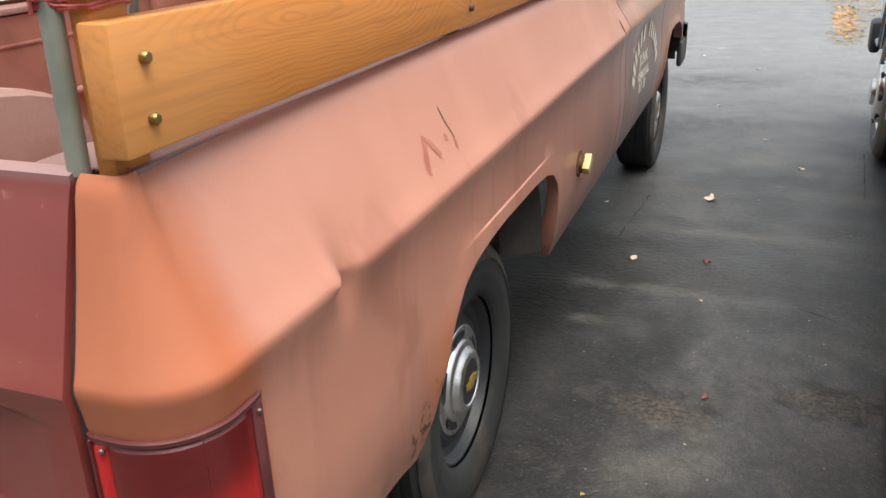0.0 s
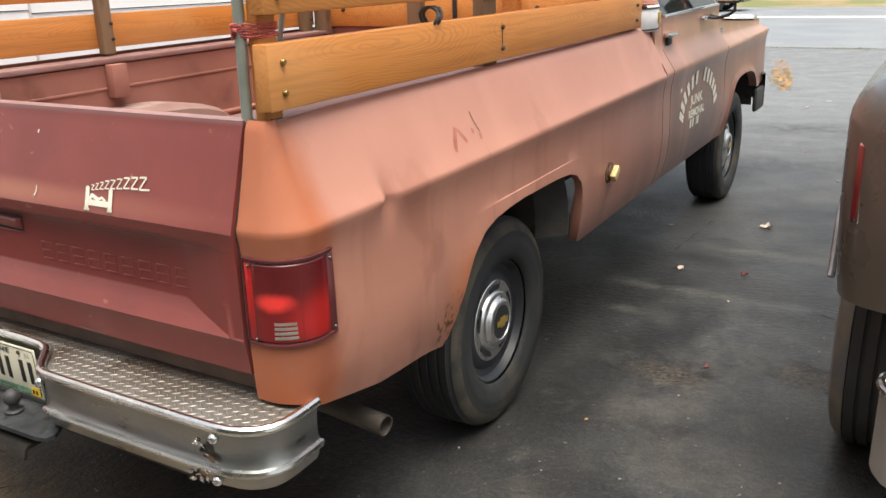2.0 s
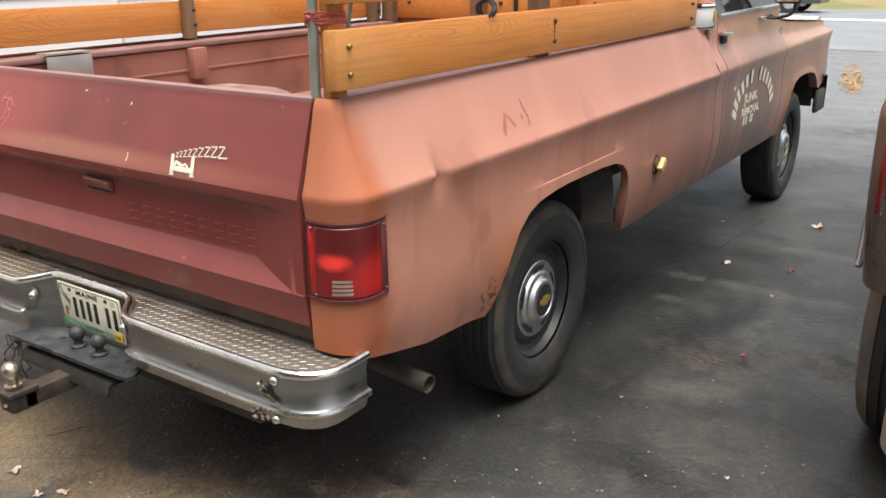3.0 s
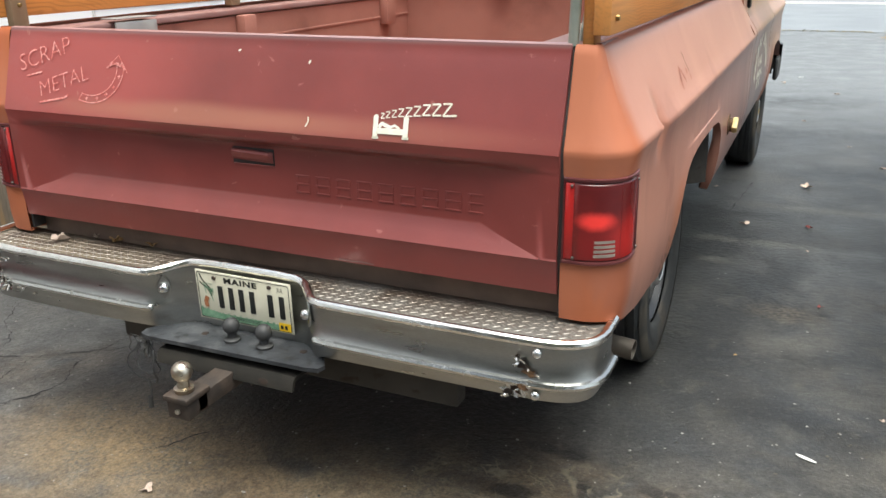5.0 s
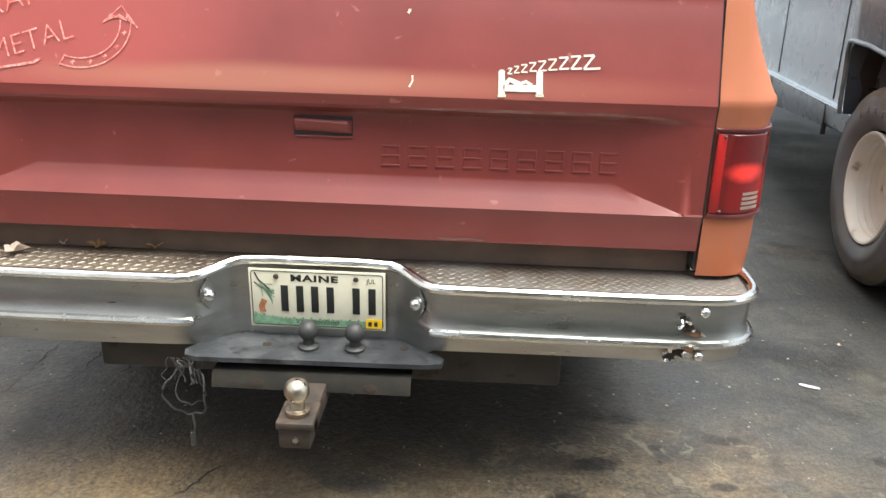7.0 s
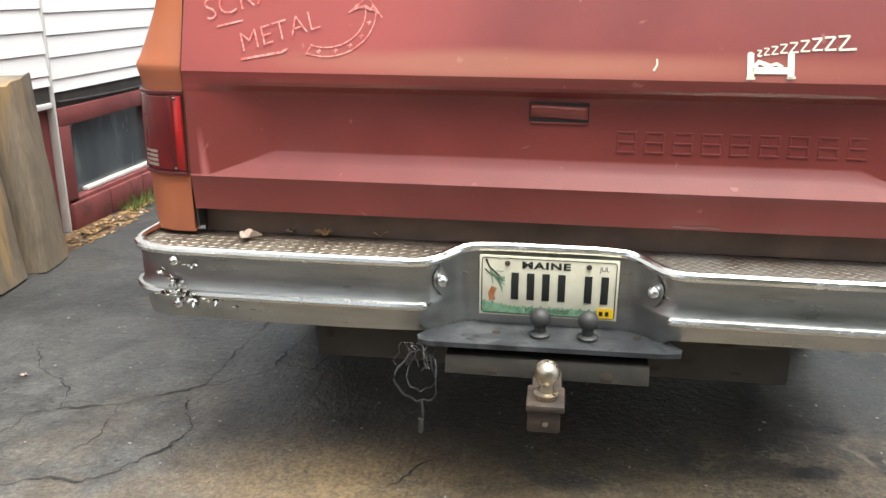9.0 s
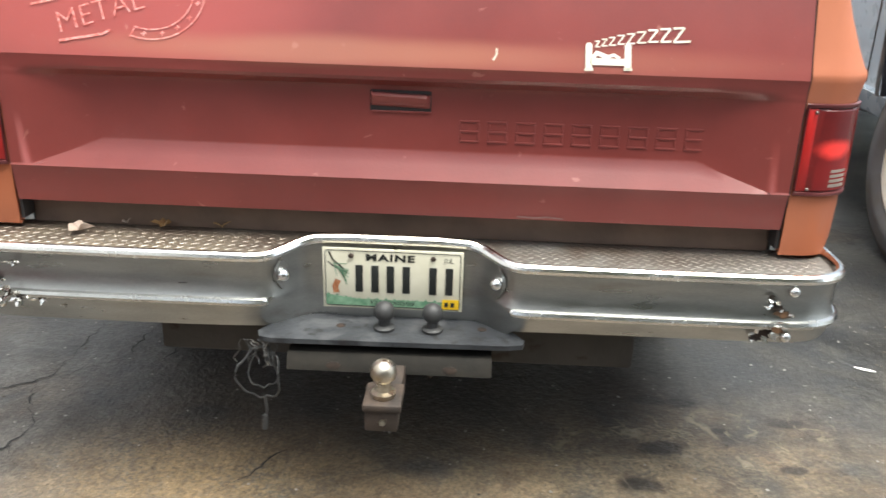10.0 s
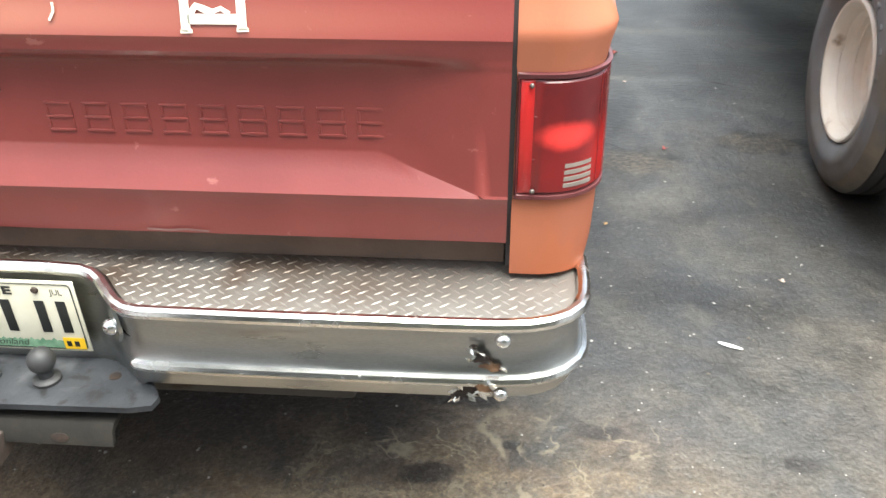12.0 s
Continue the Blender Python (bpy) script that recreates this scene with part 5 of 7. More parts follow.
part("rear_sill", bm, surface("grimy_brown_sill", (0.165, 0.112, 0.086), (0.105, 0.074, 0.060), 9.0, 0.7, bump=0.2), pickup, "grimy brown sill below the tailgate")
bm = bmesh.new()
box(bm, -0.565, 0.565, 0.07, 0.13, 0.275, 0.45, 0.01)
box(bm, -0.50, 0.50, -0.02, 0.07, 0.40, 0.44, 0.01)
part("bumper_bracket", bm, dark_steel, pickup)
for m in (1, -1):
    bm = bmesh.new()
    x0, x1 = sorted((0.38 * m, 0.45 * m))
    box(bm, x0, x1, 0.05, 4.9, 0.44, 0.585, 0.006)
    part("frame_rail", bm, dark_steel, pickup)
bm = bmesh.new()
lathe(bm, [(-0.65, 0.0), (-0.65, 0.04), (-0.12, 0.04), (-0.10, 0.13), (0.10, 0.13), (0.12, 0.04), (0.65, 0.04), (0.65, 0.0)], 0.0, 1.135, 0.355, 20)
part("rear_axle", bm, dark_steel, pickup)
bm = bmesh.new()
box(bm, -0.35, 0.35, 1.7, 2.5, 0.36, 0.60, 0.03)
part("fuel_tank", bm, dark_steel, pickup)
bm = bmesh.new()
P0, P1 = Vector((0.55, 0.36, 0.425)), Vector((0.955, 0.335, 0.400))
rows = []
for p, r in ((P0, 0.027), (P1, 0.027), (P1, 0.0240), (P0.lerp(P1, 0.6), 0.0240)):
    ax = (P1 - P0).normalized()
    s = ax.cross(Vector((0, 0, 1))).normalized()
    u = s.cross(ax)
    rows.append([p + (s * math.cos(2 * math.pi * k / 20) + u * math.sin(2 * math.pi * k / 20)) * r for k in range(20)])
vs = skin(bm, rows, True)
tail = part("tail_pipe", bm, exhaust_metal, pickup, "rusty side-exit tail pipe")
bm = bmesh.new()
disc_rod(bm, P0.lerp(P1, 0.93), P1 - P0, 0.0239, 0.002, 20)
part("pipe_mouth", bm, black_gap, tail)


# ---- wheels of the pickup ----
hub_silver = surface("hub_cap_silver", (0.80, 0.80, 0.79), (0.68, 0.68, 0.67), 25.0, 0.26, metal=1.0, rough2=0.36)


def wheel(cx, cy, cz, r, parent, cap_mat=hub_silver):
    """A steel wheel with a chrome cap; cx is the tyre's outer face."""
    w = 0.215
    bm = bmesh.new()
    prof = [(-w + 0.012, r * 0.60), (-w, r * 0.70), (-w - 0.004, r * 0.84), (-w + 0.010, r * 0.955)]
    n = 5
    for i in range(n):
        a, b = -w + 0.022 + (w - 0.044) * i / n, -w + 0.022 + (w - 0.044) * (i + 1) / n
        prof += [(a + 0.004, r * 0.985), (a + 0.006, r), (b - 0.006, r), (b - 0.004, r * 0.985)]
    prof += [(-0.010, r * 0.955), (0.000, r * 0.90), (0.004, r * 0.84), (0.003, r * 0.80), (0.0045, r * 0.79), (0.002, r * 0.74), (-0.002, r * 0.68), (-0.010, r * 0.615), (-0.02, r * 0.60)]
    lathe(bm, prof, cx + 0.020, cy, cz, 56)
    tyre = part("tyre", bm, tyre_rubber, parent, "dusty black tyre", 50)
    bm = bmesh.new()
    lathe(bm, [(-0.0140, r * 0.972), (-0.0085, r * 0.958), (-0.0030, r * 0.933), (0.0016, r * 0.902), (0.0042, r * 0.872)], cx + 0.0205, cy, cz, 56)
    part("tyre_shoulder", bm, dusty_rubber, tyre, "shoulder caked with tan dust")
    bm = bmesh.new()
    R = r * 0.605
    lathe(bm, [(-0.05, R * 0.96), (-0.006, R), (0.004, R * 0.985), (0.004, R * 0.955), (-0.006, R * 0.93), (-0.020, R * 0.90), (-0.026, R * 0.80), (-0.015, R * 0.72), (-0.010, R * 0.60), (-0.03, R * 0.3), (-0.03, 0.001)], cx - 0.010, cy, cz, 44)
    part("rim", bm, rim_black, parent, "black steel rim")
    bm = bmesh.new()
    H = R * 0.655
    cx -= 0.022
    lathe(bm, [(-0.014, H * 1.0), (-0.003, H * 1.01), (0.002, H * 0.975), (0.003, H * 0.93), (0.000, H * 0.80), (0.001, H * 0.76), (0.010, H * 0.73), (0.014, H * 0.69), (0.015, H * 0.62), (0.020, H * 0.585), (0.028, H * 0.555), (0.033, H * 0.50), (0.033, H * 0.44), (0.029, H * 0.42), (0.029, 0.001)], cx, cy, cz, 44)
    hub = part("hub_cap", bm, cap_mat, parent, "chrome hub cap")
    for i in range(5):
        a = math.pi / 2 + math.pi * 0.4 * i
        bm = bmesh.new()
        pts = []
        for da, rr in ((-0.34, 0.89), (0, 0.90), (0.34, 0.89), (0.33, 0.775), (-0.33, 0.775)):
            pts.append(bm.verts.new((cx + 0.0045, cy + H * rr * math.cos(a + da), cz + H * rr * math.sin(a + da))))
        bm.faces.new(pts)
        part("hub_slot", bm, rim_black, hub)
    bm = bmesh.new()
    disc_rod(bm, (cx + 0.0295, cy, cz), (1, 0, 0), H * 0.41, 0.002, 24)
    part("hub_badge", bm, rim_black, hub, "black centre badge")
    bm = bmesh.new()
    box(bm, cx + 0.033, cx + 0.0355, cy - H * 0.27, cy + H * 0.27, cz - H * 0.07, cz + H * 0.07, 0.0006)
    box(bm, cx + 0.033, cx + 0.0357, cy - H * 0.11, cy + H * 0.13, cz - H * 0.13, cz + H * 0.13, 0.0006)
    part("badge_mark", bm, gold, hub, "small gold mark")


for yy, xx in ((1.150, 0.870), (4.460, 0.918)):
    for m in (1, -1):
        hold = new("wheel")
        hold.parent = pickup
        hold.location = Vector((xx * m, yy, 0.357)) - origin(pickup)
        if m > 0:
            wheel(xx, yy, 0.357, 0.357, hold)
        else:
            before = set(bpy.data.objects)
            wheel(xx, yy, 0.357, 0.357, hold)
            for ob in set(bpy.data.objects) - before:
                if ob.type == "MESH":
                    flipped = ob.data
                    for v in flipped.vertices:
                        v.co.x = -v.co.x
                    flipped.flip_normals()


# ---- cab ----
DOOR_UP = [(0.26, 1.235), (-0.062, 1.235), (-0.066, 1.225), (-0.064, 1.18), (-0.060, 1.12), (-0.052, 1.085), (-0.030, 1.050), (-0.008, 1.018), (0.002, 1.000), (0.006, 0.988), (0.004, 0.976), (0.0, 0.955), (-0.006, 0.925), (-0.008, 0.88), (-0.007, 0.835)]
FENDER_EDGE = [(3.70, 0.455), (3.98, 0.455), (4.005, 0.47), (4.03, 0.56), (4.06, 0.64), (4.11, 0.705), (4.18, 0.755), (4.28, 0.778), (4.45, 0.783), (4.62, 0.775), (4.74, 0.75), (4.82, 0.70), (4.865, 0.655), (4.88, 0.64), (4.93, 0.635), (5.12, 0.64)]


def cab_panel(y0, y1, edge, lift=0.0, nose=False, top_drop=0.0):
    bm = bmesh.new()
    n = max(4, int((y1 - y0) / 0.05))
    ys = sorted({y0 + (y1 - y0) * i / n for i in range(n + 1)} | {a + e for a, _ in edge for e in (0.0,) if y0 <= a <= y1})
    rows = []
    arch = [p for p in edge if 3.97 < p[0] < 4.95]
    for y in ys:
        zb = lerp_table(edge, y)
        pull = 0.02 * max(0.0, (y - 4.85) / 0.25) ** 2 if nose else 0.0
        crown = 1.154 - top_drop * max(0.0, (y - 3.7) / 1.4) if nose else 1.235
        r = []
        for d, z in DOOR_UP[1:]:
            zz = 1.0 + (z - 1.0) * (crown - 1.0) / 0.235 if z > 1.0 else z
            r.append((0.99 + d - pull, y, zz))
        for i in range(1, 13):
            z = 0.835 + (zb - 0.835) * i / 12
            f = 0.0
            if arch:
                f = 0.012 * math.exp(-(near_line(y, z, arch) / 0.03) ** 2)
            r.append((0.99 + lerp_table(LOWER, z) + f - pull, y, z))
        r.append((0.95 + lerp_table(LOWER, zb) - pull, y, zb + 0.004))
        r.append((0.94, y, zb + 0.08))
        rows.append(r)
    skin(bm, rows)
    # returns at both ends give the panel its thickness
    for r, s in ((rows[0], 1), (rows[-1], -1)):
        skin(bm, [r, [(x - 0.03, y + 0.002 * s, z) for x, y, z in r]])
    return rake(bm)


def shut_line(y0, y1, top, m):
    """A dark sheet set in the gap between two body panels, for its shade."""
    bm = bmesh.new()
    prof = [(d, z) for d, z in DOOR_UP[1:] if z < top] + [(lerp_table(LOWER, z), z) for z in (0.78, 0.70, 0.62, 0.56, 0.50)]
    skin(bm, [[(m * (0.99 + d - 0.012), y, z) for d, z in prof] for y in (y0, y1)])
    return rake(bm)


sill_edge = [(2.5, 0.478), (3.7, 0.455)]
for m in (1, -1):
    for y0, y1, top in ((2.494, 2.524, 1.2), (2.616, 2.640, 1.3), (3.688, 3.714, 1.15)):
        part("shut_line", shut_line(y0, y1, top, m), black_gap, pickup)
for m in (1, -1):
    for name, bm, lab in (("cab_corner", cab_panel(2.516, 2.6235, sill_edge), ""), ("door", cab_panel(2.6315, 3.6955, sill_edge), "brown-primed door with hand-painted lettering"),
                          ("front_fender", cab_panel(3.7065, 5.10, FENDER_EDGE, nose=True, top_drop=0.09), "faded brown front fender")):
        if m < 0:
            flip_x(bm)
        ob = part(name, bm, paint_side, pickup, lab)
        if name == "door" and m > 0:
            door = ob
        if name == "front_fender" and m > 0:
            fender = ob
    bm = bmesh.new()
    pts = [(4.45 - 0.48 * math.cos(math.pi * i / 16), 0.50 + 0.34 * math.sin(math.pi * i / 16) ** 0.6) for i in range(17)]
    skin(bm, [[(x * m, y, z) for y, z in pts] for x in (0.955, 0.55)])
    bm.faces.new([bm.verts.new((0.55 * m, y, z)) for y, z in pts])
    part("wheel_well", rake(bm), dark_steel, pickup)
bm = bmesh.new()
rows = []
for y, z, w in ((3.60, 1.185, 0.90), (3.72, 1.158, 0.918), (4.2, 1.132, 0.918), (4.7, 1.098, 0.915), (5.0, 1.075, 0.905), (5.08, 1.055, 0.895), (5.10, 1.03, 0.89)):
    rows.append([(x * w, y, z + (0.03 if abs(x) < 0.75 else (0.024 if abs(x) < 0.85 else 0.0)) * (0.3 if y > 5.05 else 1)) for x in (-1, -0.86, -0.80, -0.5, 0, 0.5, 0.80, 0.86, 1)])
skin(bm, rows)
hood_mat = surface("pale_worn_hood", (0.62, 0.55, 0.47), (0.46, 0.34, 0.26), 3.0, 0.4, rough2=0.55)
part("hood", rake(bm), hood_mat, pickup, "pale worn hood")
bm = bmesh.new()
box(bm, -0.90, 0.90, 5.02, 5.09, 0.62, 1.10, 0.02)
for i in range(6):
    box(bm, -0.62, 0.62, 5.085, 5.10, 0.80 + 0.045 * i, 0.815 + 0.045 * i)
part("grille", rake(bm), chrome, pickup)
bm = bmesh.new()
pts = [(x, 5.20 - 0.10 * max(0.0, (abs(x) - 0.85) / 0.17) ** 1.5 * 2.0) for x in [-1.0 + 0.05 * i for i in range(41)]]
skin(bm, [[(x, y - q, z) for z, q in ((0.50, 0.05), (0.50, 0.0), (0.52, -0.012), (0.60, -0.016), (0.68, -0.012), (0.70, 0.0), (0.70, 0.05))] for x, y in pts])
for m in (1, -1):
    box(bm, *sorted((0.962 * m, 0.996 * m)), 4.92, 5.08, 0.45, 0.610, 0.018)
part("front_bumper", rake(bm), rubber_black, pickup, "dark front bumper")
# greenhouse
bm = bmesh.new()
box(bm, -0.92, 0.92, 2.52, 2.56, 0.6, 1.30)
box(bm, -0.84, 0.84, 2.54, 2.58, 1.28, 1.36)
rows = []
for z, w, a, b in ((1.70, 0.74, 2.64, 3.36), (1.745, 0.735, 2.645, 3.35), (1.775, 0.70, 2.70, 3.28), (1.785, 0.5, 2.85, 3.15)):
    rows.append([(s * w * (1 if k else 0.97), y, z) for s, y, k in ((-1, a, 0), (-1, a + 0.05, 1), (-1, b - 0.05, 1), (-1, b, 0), (1, b, 0), (1, b - 0.05, 1), (1, a + 0.05, 1), (1, a, 0))])
vs = skin(bm, rows, True)
cap(bm, vs[-1])
part("cab_roof", rake(bm), paint_side, pickup)
for m in (1, -1):
    for nm, foot, head, r in (("rear_pillar", (0.885, 2.60, 1.21), (0.735, 2.69, 1.72), 0.055), ("windscreen_pillar", (0.885, 3.72, 1.20), (0.725, 3.33, 1.72), 0.030)):
        bm = bmesh.new()
        rows = []
        for k in range(7):
            p = Vector(foot).lerp(Vector(head), k / 6)
            rows.append([(m * (p.x + r * 0.8 * math.cos(a)), p.y + r * 1.1 * math.sin(a), p.z) for a in [2 * math.pi * q / 14 for q in range(14)]])
        vs = skin(bm, rows, True)
        cap(bm, vs[-1])
        part(nm, rake(bm), paint_side, pickup)
    bm = bmesh.new()
    tube(bm, [(m * 0.922, y, 1.236) for y in (2.66, 3.0, 3.4, 3.66)], 0.008, 8)
    part("window_trim", rake(bm), chrome, pickup, "bright window ledge trim")
    bm = bmesh.new()
    skin(bm, [[(m * 0.905, 2.64, 1.232), (m * 0.905, 3.70, 1.232)], [(m * 0.745, 2.70, 1.71), (m * 0.745, 3.36, 1.71)]])
    pane = part("side_window", rake(bm), glass, pickup, "dark side window glass")
    pane.visible_shadow = False
for nm, y0, y1, w0, w1 in (("windscreen", 3.76, 3.36, 0.88, 0.70), ("rear_window", 2.57, 2.66, 0.74, 0.66)):
    bm = bmesh.new()
    z0 = 1.22 if nm == "windscreen" else 1.34
    skin(bm, [[(-w0, y0, z0), (w0, y0, z0)], [(-w1, y1, 1.71), (w1, y1, 1.71)]])
    pane = part(nm, rake(bm), glass, pickup)
    pane.visible_shadow = False
bm = bmesh.new()
box(bm, -0.9, 0.9, 2.56, 3.75, 0.58, 0.62)
box(bm, -0.72, 0.72, 2.64, 3.10, 0.80, 0.98, 0.04)
box(bm, -0.72, 0.72, 2.60, 2.76, 0.95, 1.36, 0.05)
box(bm, -0.88, 0.88, 3.45, 3.76, 0.95, 1.21, 0.05)
box(bm, -0.88, -0.82, 2.62, 3.70, 0.60, 1.24)
box(bm, 0.82, 0.88, 2.62, 3.70, 0.60, 1.24)
part("cab_interior", rake(bm), interior, pickup, "dark bench seat and dashboard")
# white band round the cab corner
bm = bmesh.new()
rows = []
for z in (1.183, 1.189, 1.290, 1.296):
    q = 0.004 if z in (1.189, 1.290) else 0.0
    rows.append([(0.872 + (0.060 + q) * math.cos(a), 2.52 + (0.085 + q) * math.sin(a), z) for a in [math.pi * (-1.0 + 1.35 * k / 14) for k in range(15)]])
skin(bm, rows)
band = part("white_band", rake(bm), trim_white, pickup, "white band with dark edges round the cab corner")
for z in (1.193, 1.284):
    bm = bmesh.new()
    tube(bm, [(0.872 + 0.065 * math.cos(a), 2.52 + 0.090 * math.sin(a), z) for a in [math.pi * (-1.0 + 1.35 * k / 14) for k in range(15)]], 0.0035, 6)
    part("dark_stripe", rake(bm), rubber_black, band)
bm = bmesh.new()
box(bm, 0.926, 0.941, 2.525, 2.555, 1.215, 1.265, 0.002)
part("band_mark", rake(bm), gold, band)
# door handle, mirror, emblem, fuel cap
bm = bmesh.new()
box(bm, 0.925, 0.965, 2.64, 2.78, 1.172, 1.190, 0.006)
part("door_handle", bm, chrome, door, "chrome door handle")
bm = bmesh.new()
box(bm, 0.915, 0.945, 2.675, 2.74, 1.132, 1.170, 0.008)
part("door_lock", bm, rubber_black, door)
bm = bmesh.new()
box(bm, 0.92, 0.95, 3.28, 3.36, 1.21, 1.23, 0.006)
part("vent_latch", bm, chrome, door)
bm = bmesh.new()
tube(bm, [(0.92, 3.50, 1.225), (0.97, 3.49, 1.212), (1.03, 3.48, 1.228), (1.06, 3.47, 1.25), (1.062, 3.47, 1.30)], 0.009, 8)
tube(bm, [(0.92, 3.36, 1.225), (0.97, 3.44, 1.213)], 0.008, 8)
arm = part("mirror_arm", bm, rubber_black, pickup, "black mirror arm")
bm = bmesh.new()
box(bm, 0.958, 1.092, 3.450, 3.480, 1.290, 1.47, 0.014)
part("mirror_shell", bm, rubber_black, arm)
bm = bmesh.new()
box(bm, 0.968, 1.082, 3.446, 3.4505, 1.300, 1.46, 0.001)
part("mirror_face", bm, mirror_glass, arm, "mirror glass")
for dy, dz, sy, sz in ((0.0, 0.0, 0.13, 0.022), (0.055, -0.012, 0.025, 0.055), (-0.03, 0.0, 0.02, 0.035)):
    bm = bmesh.new()
    box(bm, 0.922, 0.934, 3.80 + dy - sy / 2, 3.80 + dy + sy / 2, 1.085 + dz - sz / 2, 1.085 + dz + sz / 2, 0.003)
    part("fender_badge", rake(bm), chrome, fender, "dull chrome badge shape")
bm = bmesh.new()
disc_rod(bm, (0.984, 1.885, 0.725), (1, 0, 0), 0.042, 0.006, 24)
part("filler_recess", bm, rusty_hole, pickup)
bm = bmesh.new()
disc_rod(bm, (0.988, 1.885, 0.724), (1, 0, 0), 0.028, 0.014, 20)
cap_body = part("fuel_cap", bm, rusty_hole, pickup, "fuel cap with a pale yellow grip")
bm = bmesh.new()
box(bm, -0.006, 0.016, -0.016, 0.016, -0.030, 0.030, 0.004, Matrix.Translation((1.006, 1.886, 0.724)) @ Matrix.Rotation(radians(-52), 4, "X"))
part("cap_grip", bm, yellow_cap, cap_body, "pale yellow grip")


def on_side(bm, y, z, proud=0.0025):
    """Lays a flat drawing on the right flank, reading from rear to front."""
    up = sorted((b, a) for a, b in UPPER)
    for v in bm.verts:
        py, pz = y + v.co.x, z + v.co.z
        zz = pz - 0.011 * py
        d = lerp_table(LOWER, zz) if zz < 0.835 else lerp_table(up, zz)
        v.co = Vector((0.99 - (taper(py) if py < 2.5 else 0) + d + proud, py, pz))
    return bm


for pts, w in (([(0.838, 1.116), (0.842, 1.088), (0.853, 1.058)], 0.004), ([(0.70, 1.035), (0.735, 1.085), (0.75, 1.072), (0.77, 1.045)], 0.014), ([(0.70, 1.03), (0.712, 1.06)], 0.012), ([(0.815, 1.06), (0.82, 1.072)], 0.014), ([(0.845, 1.04), (0.85, 1.055)], 0.011)):
    part("paint_scar", on_side(stroke(bmesh.new(), pts, w if w > 0.006 else 0.0035), 0, 0, 0.0009), rusty_hole if w < 0.006 else surface("brown_scar", (0.33, 0.105, 0.068), (0.38, 0.14, 0.095), 30, 0.5), pickup)
for i in range(13):
    if i == 6:
        continue
    a = radians(172 - 164 * i / 12)
    cy, cz = 3.145 + 0.335 * math.cos(a), 0.752 + 0.195 * math.sin(a)
    tl = a - math.pi / 2
    bm = bmesh.new()
    hh, ww = 0.036, 0.0180
    dx, dz = math.cos(tl * 0.75), math.sin(tl * 0.75)
    stroke(bm, [(-dz * -hh, dx * -hh), (-dz * hh, dx * hh)], ww * 2)
    part("painted_bar", on_side(bm, cy, cz), white_paint, door)
for word, y, z, size, sq in (("JUNK", 2.975, 0.812, 0.066, 1.4), ("REMOVAL", 2.94, 0.748, 0.056, 1.2)):
    bm = text_bm(word, size, 1.0, 0.0022)
    for v in bm.verts:
        v.co.x *= sq
    part("painted_word", on_side(bm, y, z), white_paint, door)
for k, (y, w) in enumerate(((2.99, 0.04), (3.035, 0.035), (3.10, 0.02), (3.13, 0.04))):
    part("painted_bar", on_side(stroke(bmesh.new(), [(0, 0), (0, 0.045)], w * 0.8), y, 0.695), white_paint, door)
part("paint_chip", on_side(stroke(bmesh.new(), [(0, 0), (0.02, 0.012)], 0.018), 2.79, 0.905), white_paint, door)


# ---- wooden stake rack on the bed ----
def board(x0, x1, y0, y1, z0, z1, parent, rise=0.006, lab=""):
    bm = bmesh.new()
    box(bm, x0, x1, y0, y1, z0, z1, 0.004)
    for v in bm.verts:
        v.co.z += rise * v.co.y
    return part("board", bm, wood, parent, lab)


for m in (1, -1):
    rack = base("stake_rack", 0.89 * m, 1.2, 1.21, "orange-stained wooden stake side bolted onto the bed rail", "stake rack", "stake sides")
    x0, x1 = sorted((0.873 * m, 0.911 * m))
    dz = 0.0 if m > 0 else 0.005
    for z0, z1 in ((1.222, 1.354), (1.408, 1.543), (1.596, 1.731)):
        board(x0, x1, 0.070, 2.40, z0 + dz, z1 + dz, rack)
    for yy in (0.092, 1.055 if m > 0 else 1.085, 2.30):
        bm = bmesh.new()
        p0, p1 = sorted(((0.846 if yy < 0.5 else 0.836) * m, 0.8725 * m))
        box(bm, p0, p1, yy, yy + (0.056 if m < 0 or yy < 0.5 else 0.088), 1.19 + (0.02 if yy > 1 else 0), 1.80, 0.005)
        part("post", bm, old_wood if m < 0 or yy > 0.5 else wood, rack)
        for z in (1.256, 1.317, 1.441, 1.511):
            bm = bmesh.new()
            xx = (0.911 if m > 0 else 0.836) * m
            disc_rod(bm, (xx, (0.112 if yy < 0.5 else yy + 0.046), z + dz + 0.006 * yy), (m if m > 0 else 1, 0, 0), 0.0068, 0.008, 10)
            part("bolt", bm, brass if yy < 0.5 else rust_iron, rack)
    if m > 0:
        bm = bmesh.new()
        stroke(bm, [(0, 0), (0, 0.062)], 0.005)
        for v in bm.verts:
            v.co = Vector((0.9122, 1.101 + v.co.x, 1.272 + v.co.z))
        part("board_joint", bm, rust_iron, rack)

front = base("front_rack", 0, 2.43, 1.21, "orange-stained wooden rack across the bed behind the cab", "stake rack")
for z0, z1 in ((1.235, 1.372), (1.425, 1.56), (1.61, 1.745)):
    bm = bmesh.new()
    box(bm, -0.872, 0.872, 2.405, 2.443, z0, z1, 0.004)
    part("board", bm, wood, front)
